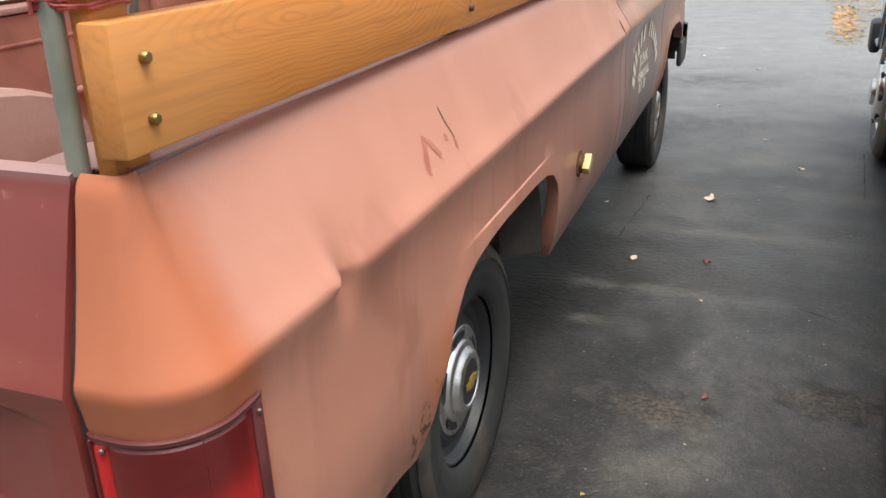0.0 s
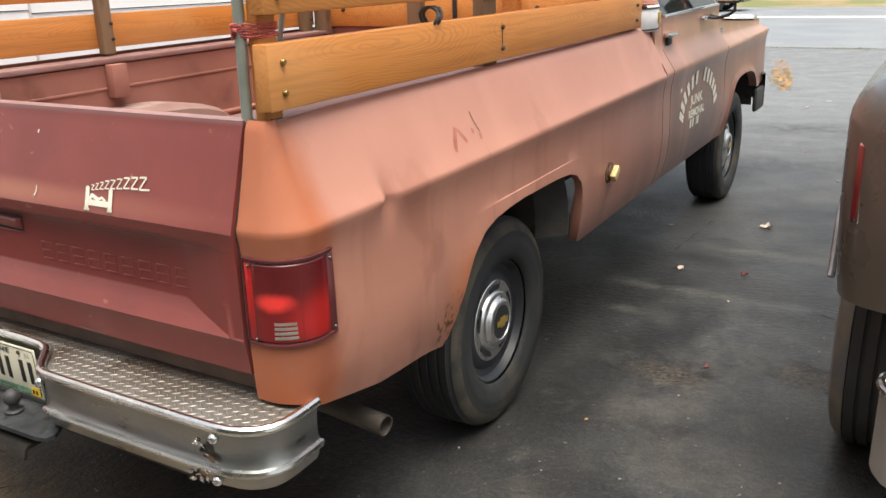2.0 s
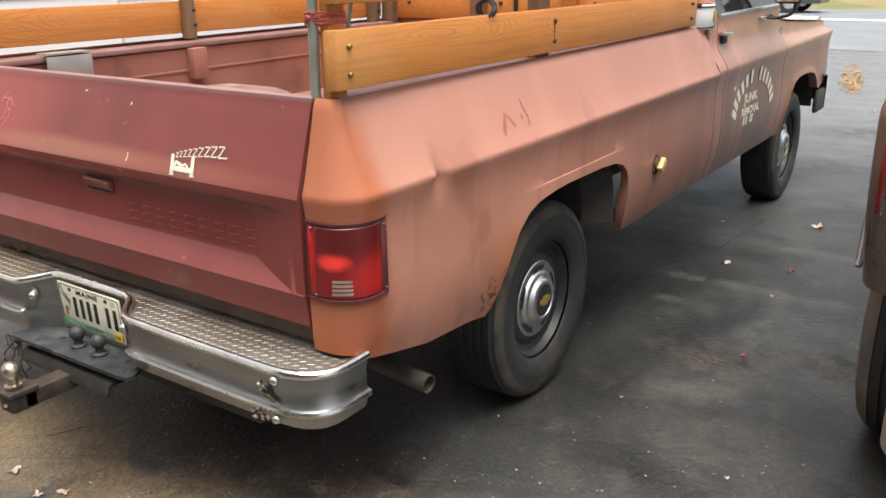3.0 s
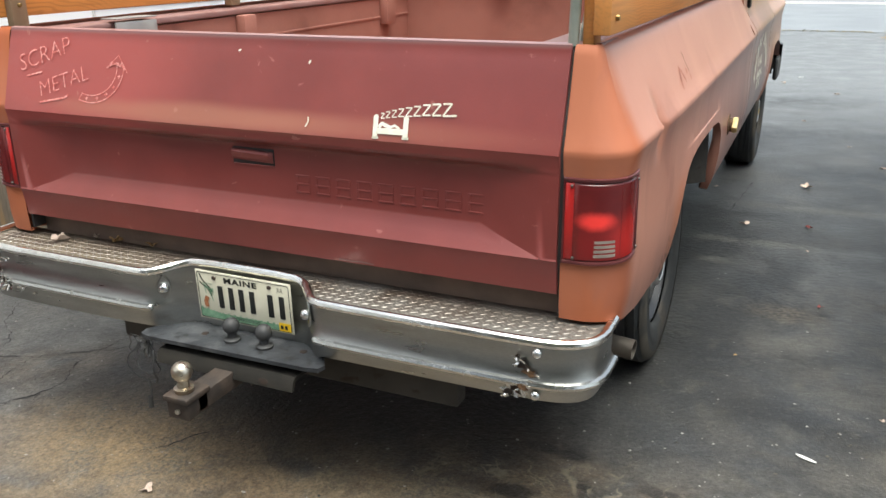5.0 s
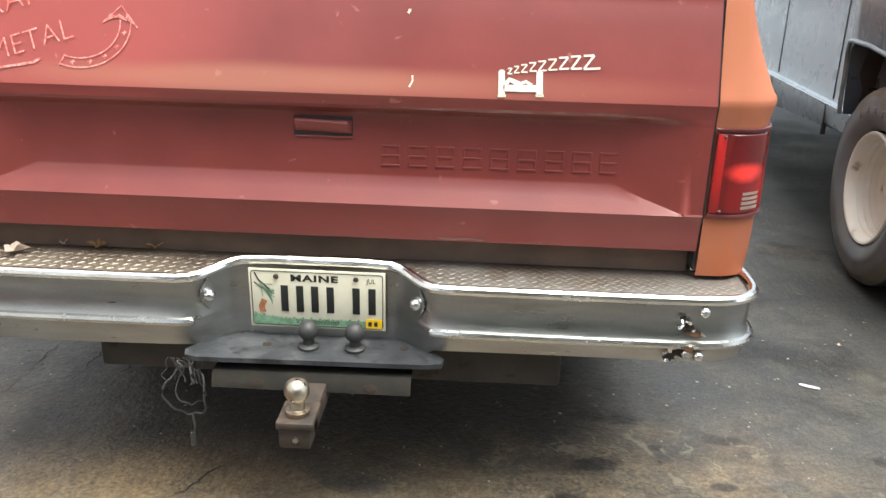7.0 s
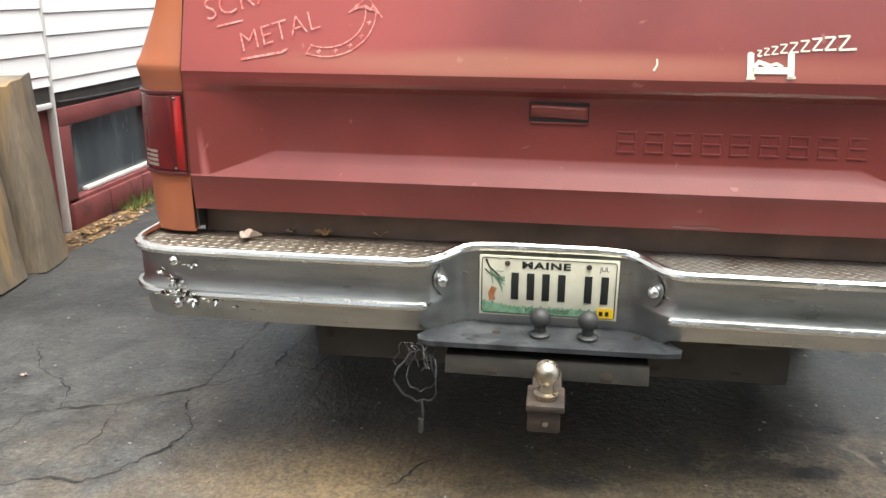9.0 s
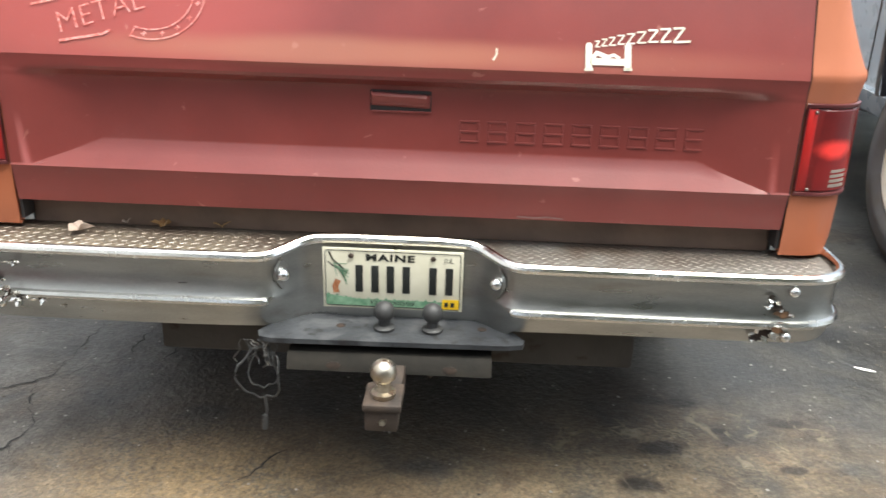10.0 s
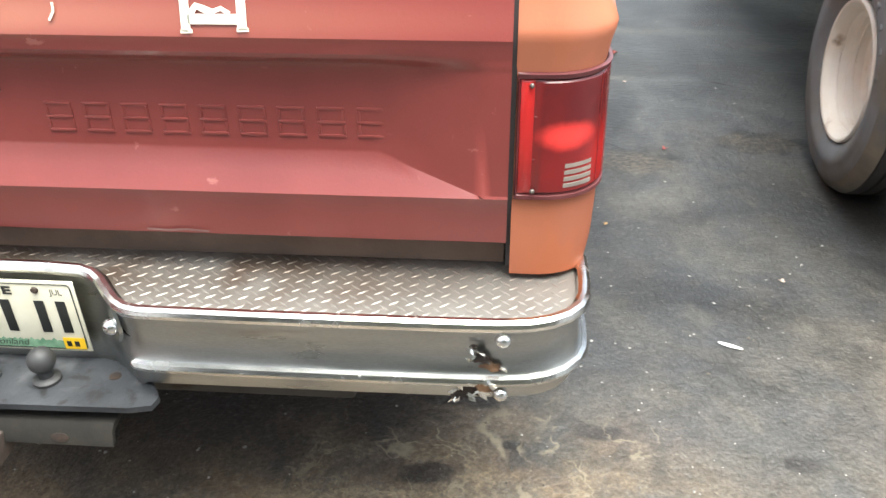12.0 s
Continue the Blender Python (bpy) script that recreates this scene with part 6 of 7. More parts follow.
for x in (-0.80, -0.22, 0.30, 0.80):
    bm = bmesh.new()
    box(bm, x - 0.04, x + 0.04, 2.370, 2.405, 1.215, 1.80, 0.004)
    part("post", bm, old_wood if x < 0 else wood, front)
    bm = bmesh.new()
    disc_rod(bm, (x + 0.12, 2.405, 1.32), (0, -1, 0), 0.011, 0.006, 12)
    part("bolt", bm, rust_iron, front)

bm = bmesh.new()
tube(bm, [(0.829, 0.086, 1.20), (0.836, 0.084, 1.45), (0.843, 0.082, 1.80)], 0.0118, 14)
thing("conduit_pipe", bm, pipe_grey, "grey-green metal conduit standing at the bed corner", "pipe")
bm = bmesh.new()
tube(bm, [(0.822, 0.17, 1.20), (0.846, 0.20, 1.40), (0.862, 0.215, 1.62)], 0.006, 8)
thing("steel_rod", bm, pipe_grey, "thin grey rod beside the bed corner post", "rod")
rnd = random.Random(14)
cord = base("red_cord", 0.838, 0.09, 1.38, "red cord wound round the corner post and pipe", "cord")
for k in range(7):
    z = 1.367 + 0.0040 * k
    ring = [(0.8185, 0.081), (0.825, 0.0725), (0.848, 0.080), (0.876, 0.089), (0.877, 0.150), (0.842, 0.151)]
    pts = []
    for i in range(6):
        a, b = ring[i], ring[(i + 1) % 6]
        for t in (0.05, 0.5, 0.95):
            pts.append((a[0] + (b[0] - a[0]) * t + rnd.uniform(-0.0010, 0.0010), a[1] + (b[1] - a[1]) * t - 0.0006 * k, z + rnd.uniform(-0.0028, 0.0028)))
    bm = bmesh.new()
    tube(bm, pts, 0.0019, 6, True)
    part("strand", bm, red_cord, cord)
bm = bmesh.new()
ball(bm, 0.838, 0.067, 1.380, 0.0048, 8)
tube(bm, [(0.834, 0.066, 1.385), (0.828, 0.067, 1.374), (0.826, 0.069, 1.362)], 0.0024, 6)
part("knot", bm, red_cord, cord)
bm = bmesh.new()
for dy in (0.0, 0.018):
    tube(bm, [(0.892 + 0.026 * math.cos(a), 0.715 + dy + 0.006 * math.sin(2 * a), 1.372 + 0.024 * math.sin(a)) for a in [2 * math.pi * k / 18 for k in range(18)]], 0.0045, 6, True)
thing("black_hook", bm, rubber_black, "black rubber strap hook over the stake board", "hook")
bm = bmesh.new()
box(bm, 0.70, 0.716, 2.392, 2.4045, 1.24, 1.75, 0.002)
thing("black_strap", bm, rubber_black, "black strap hanging on the front rack", "strap", "straps on the rack")
bm = bmesh.new()
box(bm, -0.02, 0.0, 2.394, 2.4045, 1.22, 1.7, 0.002)
thing("black_strap", bm, rubber_black, "black strap hanging on the front rack", "strap", "straps on the rack")
bm = bmesh.new()
box(bm, -0.745, -0.735, 0.375, 0.555, 1.085, 1.196, 0.003)
box(bm, -0.80, -0.735, 0.375, 0.555, 1.2045, 1.2085, 0.001)
thing("metal_patch", bm, grey_patch, "grey sheet-metal patch on the inner bed rail", "metal patch")
bm = bmesh.new()
tube(bm, [(0.675, 0.80, 0.925), (0.655, 0.80, 1.12), (0.646, 0.80, 1.192)], 0.0065, 8)
thing("white_stick", bm, white_paint, "pale thin stick standing in the bed", "stick")

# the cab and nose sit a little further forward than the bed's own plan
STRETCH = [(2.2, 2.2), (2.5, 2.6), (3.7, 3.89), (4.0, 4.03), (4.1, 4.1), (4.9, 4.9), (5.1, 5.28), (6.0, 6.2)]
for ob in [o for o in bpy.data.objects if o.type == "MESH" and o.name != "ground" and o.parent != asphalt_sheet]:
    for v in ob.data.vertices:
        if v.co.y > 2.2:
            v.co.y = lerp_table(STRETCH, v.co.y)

# ---- neighbouring dual-wheel truck ----
dually = base("dually_truck", 3.2, 3.0, 0, "grey-blue dual-rear-wheel pickup truck with chrome arch trim", "pickup truck")
FL_EDGE = [(0.82, 0.708), (0.90, 0.694), (0.98, 0.680), (1.07, 0.676), (1.105, 0.685), (1.125, 0.71), (1.138, 0.76), (1.16, 0.82), (1.21, 0.868), (1.30, 0.892), (1.45, 0.912), (1.75, 0.940), (1.90, 0.942), (1.965, 0.935), (1.995, 0.90), (2.006, 0.80), (2.012, 0.66), (2.02, 0.62), (2.14, 0.60)]


def flare_x(y):
    return lerp_table([(0.82, 2.08), (0.85, 2.018), (0.90, 1.945), (0.95, 1.911), (1.02, 1.893), (1.10, 1.888), (1.2, 1.885), (1.5, 1.875), (1.93, 1.870), (2.0, 1.888), (2.03, 1.92), (2.06, 2.03), (2.09, 2.18), (2.12, 2.36)], y)


bm = bmesh.new()
rows = []
ys = sorted({0.82, 0.835, 0.85, 0.875, 0.9, 0.935, 0.97, 1.0, 1.03, 1.06, 2.03, 2.045, 2.06, 2.075, 2.09, 2.105, 2.12} | {a for a, _ in FL_EDGE} | {1.1 + 0.04 * i for i in range(26)})
ys = [y for y in ys if y <= 2.12]
for y in ys:
    fx, zb = flare_x(y), lerp_table(FL_EDGE, y)
    hump = 1.285
    r = [(2.42, y, hump + 0.02), (2.30, y, hump + 0.012)]
    for t in range(0, 11):
        a = math.pi / 2 * t / 10
        rr = min(0.24, 2.30 - fx)
        r.append((fx + rr * (1 - math.sin(a)) , y, hump - 0.17 * (1 - math.cos(a))))
    for i in range(1, 7):
        z = (hump - 0.17) + (zb - (hump - 0.17)) * i / 6
        r.append((fx + (0.012 + 0.022 * lerp_table([(0.9, 1.0), (1.12, 0.0)], y)) * (i / 6) ** 3, y, z))
    r.append((fx + 0.06, y, zb + 0.004))
    r.append((fx + 0.08, y, zb + 0.05))
    rows.append(r)
vs = skin(bm, rows)
part("rear_flare", bm, dually_paint, dually, "wide dark rear fender flare")
bm = bmesh.new()
trim = [(y, z) for y, z in FL_EDGE if 1.08 < y < 2.03]
tube(bm, [(flare_x(y) - 0.002, y, z + 0.004) for y, z in trim], 0.0100, 8)
part("arch_trim", bm, dull_chrome, dually, "dull chrome wheel arch trim")
bm = bmesh.new()
pts = [(1.57 - 0.445 * math.cos(math.pi * i / 16), 0.675 + 0.325 * math.sin(math.pi * i / 16) ** 0.6) for i in range(17)]
skin(bm, [[(x, y, z) for y, z in pts] for x in (1.955, 2.62)])
bm.faces.new([bm.verts.new((2.62, y, z)) for y, z in pts])
part("wheel_well", bm, dark_steel, dually)
# body side with the front arch
D_EDGE = [(1.06, 0.74), (2.05, 0.74), (2.10, 0.60), (2.14, 0.500), (4.41, 0.355), (4.44, 0.45), (4.46, 0.56), (4.49, 0.74), (4.56, 0.84), (4.66, 0.90), (4.81, 0.93), (5.11, 0.93), (5.26, 0.90), (5.36, 0.84), (5.43, 0.74), (5.46, 0.62), (5.49, 0.58), (6.00, 0.58)]
D_PROF = [(0.10, 1.38), (0.055, 1.37), (0.045, 1.34), (0.02, 1.24), (0.0, 1.16), (-0.005, 1.14), (0.0, 1.12), (0.012, 1.08), (0.012, 0.96)]
BX = 2.02
bm = bmesh.new()
rows = []
for y in sorted({1.06 + 0.1 * i for i in range(50)} | {a for a, _ in D_EDGE}):
    zb = lerp_table(D_EDGE, y)
    r = [(BX + d, y, z) for d, z in D_PROF]
    for q, z in ((0.012, 0.90), (0.012, 0.80), (0.012, 0.70), (0.014, 0.625), (0.008, 0.606), (-0.018, 0.594), (-0.020, 0.580), (-0.012, 0.50), (0.004, 0.44), (0.014, 0.40)):
        r.append((BX + q, y, max(z, zb)))
    r.append((BX + 0.07, y, zb + 0.01))
    rows.append(r)
skin(bm, rows)
skin(bm, [rows[0], [(BX + 0.9, y, z) for i, (x, y, z) in enumerate(rows[0])]])
skin(bm, [rows[-1], [(3.4, y + 0.02, z) for x, y, z in rows[-1]]])
part("body_side", bm, dually_paint, dually, "grey-blue cab and bed side")
bm = bmesh.new()
box(bm, BX + 0.06, 4.05, 0.87, 5.95, 0.73, 1.25, 0.03)
part("body_core", bm, dually_paint, dually)
for y in (2.46, 3.40, 4.30):
    bm = bmesh.new()
    box(bm, BX + 0.009, BX + 0.025, y, y + 0.010, 0.615, 1.36)
    box(bm, BX - 0.021, BX, y, y + 0.010, 0.44, 0.59)
    part("door_gap", bm, black_gap, dually)
bm = bmesh.new()
tube(bm, [(BX - 0.016, y, 0.594) for y in (2.15, 3.3, 4.42)], 0.006, 8)
part("body_trim", bm, chrome, dually, "bright trim strip along the doors")
bm = bmesh.new()
tube(bm, [(BX + 0.005, y, z) for y, z in D_EDGE if 4.39 < y < 5.51], 0.010, 8)
part("arch_trim", bm, chrome, dually)
bm = bmesh.new()
pts = [(4.96 - 0.50 * math.cos(math.pi * i / 16), 0.45 + 0.5 * math.sin(math.pi * i / 16) ** 0.6) for i in range(17)]
skin(bm, [[(x, y, z) for y, z in pts] for x in (BX + 0.025, BX + 0.40)])
bm.faces.new([bm.verts.new((BX + 0.40, y, z)) for y, z in pts])
part("wheel_well", bm, dark_steel, dually)
bm = bmesh.new()
rows = []
for z, w, a, b in ((1.36, 0.78, 2.55, 5.0), (1.60, 0.70, 2.65, 4.75), (1.85, 0.62, 2.80, 4.45), (1.90, 0.5, 2.95, 4.3)):
    rows.append([(3.05 + s * w, y, z) for s, y in ((-1, a), (-1, b), (1, b), (1, a))])
vs = skin(bm, rows, True)
cap(bm, vs[-1])
part("cab_top", bm, dually_paint, dually)
bm = bmesh.new()
skin(bm, [[(2.275, 2.72, 1.42), (2.275, 4.80, 1.42)], [(2.375, 2.82, 1.74), (2.375, 4.5, 1.74)]])
part("side_window", bm, glass, dually)
bm = bmesh.new()
box(bm, BX - 0.04, 4.0, 5.94, 6.06, 0.50, 0.70, 0.03)
box(bm, BX - 0.045, BX + 0.02, 5.76, 5.98, 0.50, 0.70, 0.02)
part("front_bumper", bm, rubber_black, dually)
# marker, tail lamp, bumpers
bm = bmesh.new()
M = Matrix.Translation((1.946, 0.912, 0.990)) @ Matrix.Rotation(radians(42), 4, "Z")
box(bm, -0.008, 0.010, -0.0145, 0.0145, -0.096, 0.096, 0.006, M)
mk = part("side_marker", bm, chrome, dually, "tall red side marker with chrome edge")
bm = bmesh.new()
box(bm, -0.012, 0.008, -0.0095, 0.0095, -0.088, 0.088, 0.004, M)
part("marker_lens", bm, lens_dark, mk, "red lens")
bm = bmesh.new()
box(bm, 2.050, 2.395, 0.815, 0.88, 0.72, 1.120, 0.02)
tl = part("tail_lamp", bm, chrome, dually, "tail lamp in a chrome surround")
bm = bmesh.new()
box(bm, 2.056, 2.385, 0.795, 0.84, 0.772, 0.93, 0.014)
part("lens", bm, lens_red, tl)
bm = bmesh.new()
box(bm, 2.072, 2.385, 0.802, 0.84, 0.94, 1.105, 0.014)
part("lens", bm, lens_dark, tl)
bm = bmesh.new()
for z, q in ((0.690, 0.0), (0.708, 0.004), (0.752, 0.002)):
    tube(bm, [(2.40, 0.79, z), (2.10 + q, 0.79, z), (2.068 + q, 0.795, z + 0.006), (2.053 + q, 0.81, z + 0.016), (2.050 + q, 0.84, z + 0.024)], 0.0065, 8)
tube(bm, [(2.085, 0.815, 0.835), (2.056, 0.832, 0.838), (2.040, 0.845, 0.862), (2.038, 0.848, 0.92), (2.050, 0.845, 1.06), (2.062, 0.842, 1.13)], 0.0060, 8)
part("tail_trim", bm, chrome, dually)
bm = bmesh.new()
ring = [(2.22, 0.80), (2.10, 0.785), (2.070, 0.762), (2.057, 0.73), (2.055, 0.70), (2.064, 0.665), (2.086, 0.625), (2.122, 0.595), (2.18, 0.575), (3.2, 0.56), (4.2, 0.575), (4.38, 0.65), (4.40, 0.80)]
rows = [[(x, y, z) for x, y in ring] for z in (0.40, 0.405, 0.52, 0.59, 0.60)]
skin(bm, rows)
bm.faces.new([bm.verts.new((x, y, 0.601)) for x, y in ring])
bp = part("rear_bumper", bm, dull_silver, dually, "steel step bumper with tread plate top")
bm = bmesh.new()
tube(bm, [(x, y, 0.601) for x, y in ring], 0.010, 8)
part("bumper_rim", bm, chrome_edge, bp)
for i in range(60):
    if i == 0:
        bm = bmesh.new()
    x, y = 2.118 + 0.034 * (i % 12) + (0.017 if (i // 12) % 2 else 0), 0.625 + 0.036 * (i // 12)
    box(bm, x - 0.011, x + 0.011, y - 0.003, y + 0.003, 0.601, 0.6035, 0, Matrix.Translation((x, y, 0)) @ Matrix.Rotation(radians(40 if (i // 12) % 2 else -40), 4, "Z") @ Matrix.Translation((-x, -y, 0)))
tagged(part("tread_pattern", bm, tread_plate, bp), kind="stuff")


tan_rubber = surface("tan_dust_on_rubber", (0.145, 0.128, 0.102), (0.215, 0.180, 0.132), 9.0, 0.85, bump=0.3, bscale=60, wear=((0.115, 0.115, 0.113), 4.0, 0.48, 0.60))
tread_rubber = surface("dark_tread_rubber", (0.034, 0.031, 0.029), (0.046, 0.041, 0.036), 9.0, 0.75, bump=0.3, bscale=60)
tyre_grey = surface("grey_dusty_rubber", (0.150, 0.160, 0.172), (0.195, 0.200, 0.205), 6.0, 0.66, bump=0.2, bscale=60, wear=((0.150, 0.135, 0.112), 5.0, 0.50, 0.68))


def big_tyre(cx, cy, r, w, parent, seg=60):
    """A truck tyre with blocky shoulders; cx is the outer face."""
    bm = bmesh.new()
    prof = [(0.03, r * 0.56), (0.008, r * 0.585), (-0.004, r * 0.62), (-0.018, r * 0.70), (-0.023, r * 0.77), (-0.019, r * 0.785), (-0.021, r * 0.84), (-0.012, r * 0.90), (0.004, r * 0.96)]
    n = 4
    prof += [(0.018, r * 0.978), (0.024, r * 0.988)]
    lathe(bm, prof, cx, cy, r, seg)
    ob = part("tyre", bm, tyre_grey, parent, "dusty wide tyre", 50)
    bm = bmesh.new()
    prof = [(0.024, r * 0.988)]
    for i in range(n):
        a, b = 0.022 + (w - 0.044) * i / n, 0.022 + (w - 0.044) * (i + 1) / n
        prof += [(a + 0.004, r * 0.98), (a + 0.006, r), (b - 0.006, r), (b - 0.004, r * 0.98)]
    prof += [(w - 0.014, r * 0.955), (w, r * 0.85), (w, r * 0.64), (w - 0.02, r * 0.56)]
    lathe(bm, prof, cx, cy, r, seg)
    part("tread", bm, tread_rubber, ob, "dark grooved tread", 50)
    bm = bmesh.new()
    lathe(bm, [(-0.0135, r * 0.898), (-0.002, r * 0.938), (0.0035, r * 0.961), (0.0175, r * 0.980), (0.024, r * 0.990)], cx - 0.001, cy, r, seg)
    part("tyre_shoulder", bm, tan_rubber, ob, "shoulder caked with tan dust")
    bm = bmesh.new()
    for i in range(48):
        a = 2 * math.pi * i / 48
        q = Matrix.Translation((cx, cy, r)) @ Matrix.Rotation(a, 4, "X")
        box(bm, 0.016, 0.026, -0.010, 0.010, r * 0.945, r * 0.9695, 0, q)
    part("tread_lug", bm, tyre_grey, ob)["kind"] = "stuff"
    return ob


hold = new("wheel")
hold.parent = dually
hold.location = Vector((1.95, 1.61, 0.400)) - origin(dually)
big_tyre(1.918, 1.61, 0.402, 0.20, hold)
bm = bmesh.new()
lathe(bm, [(0.03, 0.222), (0.002, 0.230), (-0.006, 0.226), (-0.004, 0.218), (0.010, 0.207), (0.018, 0.202), (0.060, 0.196), (0.066, 0.190), (0.115, 0.184), (0.125, 0.172), (0.150, 0.150), (0.158, 0.10), (0.152, 0.075), (0.09, 0.070), (0.085, 0.06), (0.085, 0.001)], 1.918, 1.61, 0.395, 44)
rim = part("rim", bm, cream_rim, hold, "deep cream-painted dished rim")
for rr, dx in ((0.199, 0.040), (0.187, 0.088)):
    bm = bmesh.new()
    tube(bm, [(1.918 + dx, 1.61 + rr * math.cos(a), 0.395 + rr * math.sin(a)) for a in [2 * math.pi * q / 40 for q in range(40)]], 0.004, 6, True)
    part("rim_step", bm, cream_rim, rim)
for i in range(9):
    a = radians(-30 + 13 * i)
    bm = bmesh.new()
    box(bm, -0.0245, -0.012, -0.010, 0.010, 0.300, 0.324, 0.003, Matrix.Translation((1.918, 1.61, 0.395)) @ Matrix.Rotation(a, 4, "X"))
    part("sidewall_bar", bm, tyre_grey, hold, "raised mark on the sidewall")
for i in range(8):
    a = 2 * math.pi * i / 8
    bm = bmesh.new()
    disc_rod(bm, (2.069, 1.61 + 0.115 * math.cos(a), 0.395 + 0.115 * math.sin(a)), (-1, 0, 0), 0.012, 0.025, 6)
    part("wheel_nut", bm, rust_iron, rim)
for i in range(4):
    a = 2 * math.pi * i / 4 + 0.4
    bm = bmesh.new()
    disc_rod(bm, (2.061, 1.61 + 0.158 * math.cos(a), 0.395 + 0.158 * math.sin(a)), (-1, 0, 0), 0.020, 0.002, 12)
    part("hand_hole", bm, black_gap, rim)
hold = new("wheel")
hold.parent = dually
hold.location = Vector((2.3, 1.61, 0.395)) - origin(dually)
big_tyre(2.19, 1.61, 0.395, 0.20, hold)
hold = new("wheel")
hold.parent = dually
hold.location = Vector((2.035, 4.96, 0.395)) - origin(dually)
big_tyre(2.035, 4.96, 0.395, 0.19, hold)
bm = bmesh.new()
lathe(bm, [(0.04, 0.222), (0.002, 0.230), (-0.006, 0.224), (0.006, 0.207), (0.012, 0.19), (-0.022, 0.175), (-0.040, 0.155), (-0.048, 0.12), (-0.050, 0.08), (-0.068, 0.072), (-0.072, 0.05), (-0.072, 0.001)], 2.035, 4.96, 0.395, 40)
rim = part("rim", bm, chrome, hold, "bright domed wheel cover")
for i in range(8):
    a = 2 * math.pi * i / 8
    bm = bmesh.new()
    disc_rod(bm, (2.010, 4.96 + 0.168 * math.cos(a), 0.395 + 0.168 * math.sin(a)), (-1, 0, 0), 0.020, 0.010, 10)
    part("hand_hole", bm, black_gap, rim)
bm = bmesh.new()
box(bm, 2.6, 3.9, 0.9, 6.2, 0.42, 0.62)
part("chassis", bm, dark_steel, dually)
for xx in (4.05,):
    for yy in (1.61, 4.96):
        hold = new("wheel")
        hold.parent = dually
        hold.location = Vector((xx, yy, 0.395)) - origin(dually)
        big_tyre(xx - 0.2, yy, 0.395, 0.2, hold)

# the truck stands turned a little away from the pickup, about its near rear wheel
turn, pivot = Matrix.Rotation(radians(-2.2), 4, "Z"), Vector((1.93, 1.61, 0))
dually.matrix_world = Matrix.Translation(pivot) @ turn @ Matrix.Translation(dually.location - pivot)

# ---- house wall on the other side ----
WX, SEAM = -2.369, 1.840
bm = bmesh.new()
box(bm, WX - 0.25, WX - 0.03, -6.0, SEAM + 0.07, 0.0, 3.5)
box(bm, WX - 0.25, WX - 0.03, 2.80, 9.0, 0.0, 3.5)
box(bm, WX - 0.25, WX - 0.03, SEAM + 0.07, 2.80, 0.53, 3.5)
box(bm, WX - 0.25, WX - 0.03, SEAM + 0.07, 2.80, 0.0, 0.12)
tagged(part("wall_west", bm, maroon_wall), "maroon-painted house foundation under white siding", "wall", kind="structure")
# plain unseen wall added behind the camera, to darken reflections
bm = bmesh.new()
box(bm, -16.0, 22.0, -13.3, -13.0, 0.0, 6.0, 0.02)
tagged(part("wall_south", bm, surface("unseen_wall_dark", (0.060, 0.058, 0.050), (0.090, 0.085, 0.072), 1.2, 0.85, bump=0.3, bscale=20, stretch=(1, 1, 0.2))), "unseen dark wall added to darken reflections", "wall", kind="structure")
siding = base("siding", WX, 0, 0.65, "white horizontal vinyl lap siding", "siding", kind="structure")
for i in range(28):
    for y0, y1, z in ((SEAM + 0.008, 9.0, 0.736 + 0.1005 * i), (-6.0, SEAM - 0.008, 0.757 + 0.1000 * i)):
        prof = [(WX - 0.03, z + 0.0975), (WX - 0.001, z + 0.0962), (WX + 0.006, z + 0.001), (WX - 0.03, z)]
        bm = bmesh.new()
        skin(bm, [[(x, y, zz) for x, zz in prof] for y in (y0, y1)])
        part("siding_board", bm, siding_white, siding, "", 12)
# the narrow lowest courses
for y0, y1, z0, z1 in ((SEAM + 0.008, 9.0, 0.675, 0.733), (-6.0, SEAM - 0.008, 0.709, 0.754)):
    bm = bmesh.new()
    skin(bm, [[(x, y, zz) for x, zz in ((WX - 0.03, z1 + 0.001), (WX - 0.001, z1), (WX + 0.005, z0 + 0.001), (WX - 0.03, z0))] for y in (y0, y1)])
    part("siding_board", bm, siding_white, siding, "", 12)
# dark sheet behind the boards draws the shade lines of the laps
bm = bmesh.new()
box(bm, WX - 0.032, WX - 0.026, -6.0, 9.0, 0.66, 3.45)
part("lap_shadow", bm, shadow_gap, siding, "dark sheet for the shade in the laps")
bm = bmesh.new()
box(bm, WX - 0.03, WX + 0.011, SEAM - 0.0075, SEAM + 0.0075, 0.0, 3.5, 0.002)
tagged(part("trim", bm, trim_white), "white vertical trim strip reaching the ground", "trim", kind="structure")
bm = bmesh.new()
box(bm, WX - 0.03, WX - 0.002, SEAM + 0.012, 9.0, 0.600, 0.674)
box(bm, WX - 0.03, WX - 0.002, -6.0, SEAM - 0.012, 0.635, 0.708)
tagged(part("sill_board", bm, shadow_gap), "dark gap below the siding", "sill", kind="structure")
bm = bmesh.new()
tube(bm, [(WX + 0.006, y, 0.630 - 0.012 * math.sin((y - 1.9) * 2.4)) for y in [SEAM + 0.03 + 0.05 * k for k in range(22)]], 0.005, 6)
thing("wall_cable", bm, rubber_black, "black cable running below the siding", "cable")
bm = bmesh.new()
box(bm, WX - 0.03, WX + 0.006, -6.0, SEAM - 0.012, 0.608, 0.634, 0.003)
tagged(part("trim", bm, trim_white), "white strip below the siding", "trim", kind="structure")
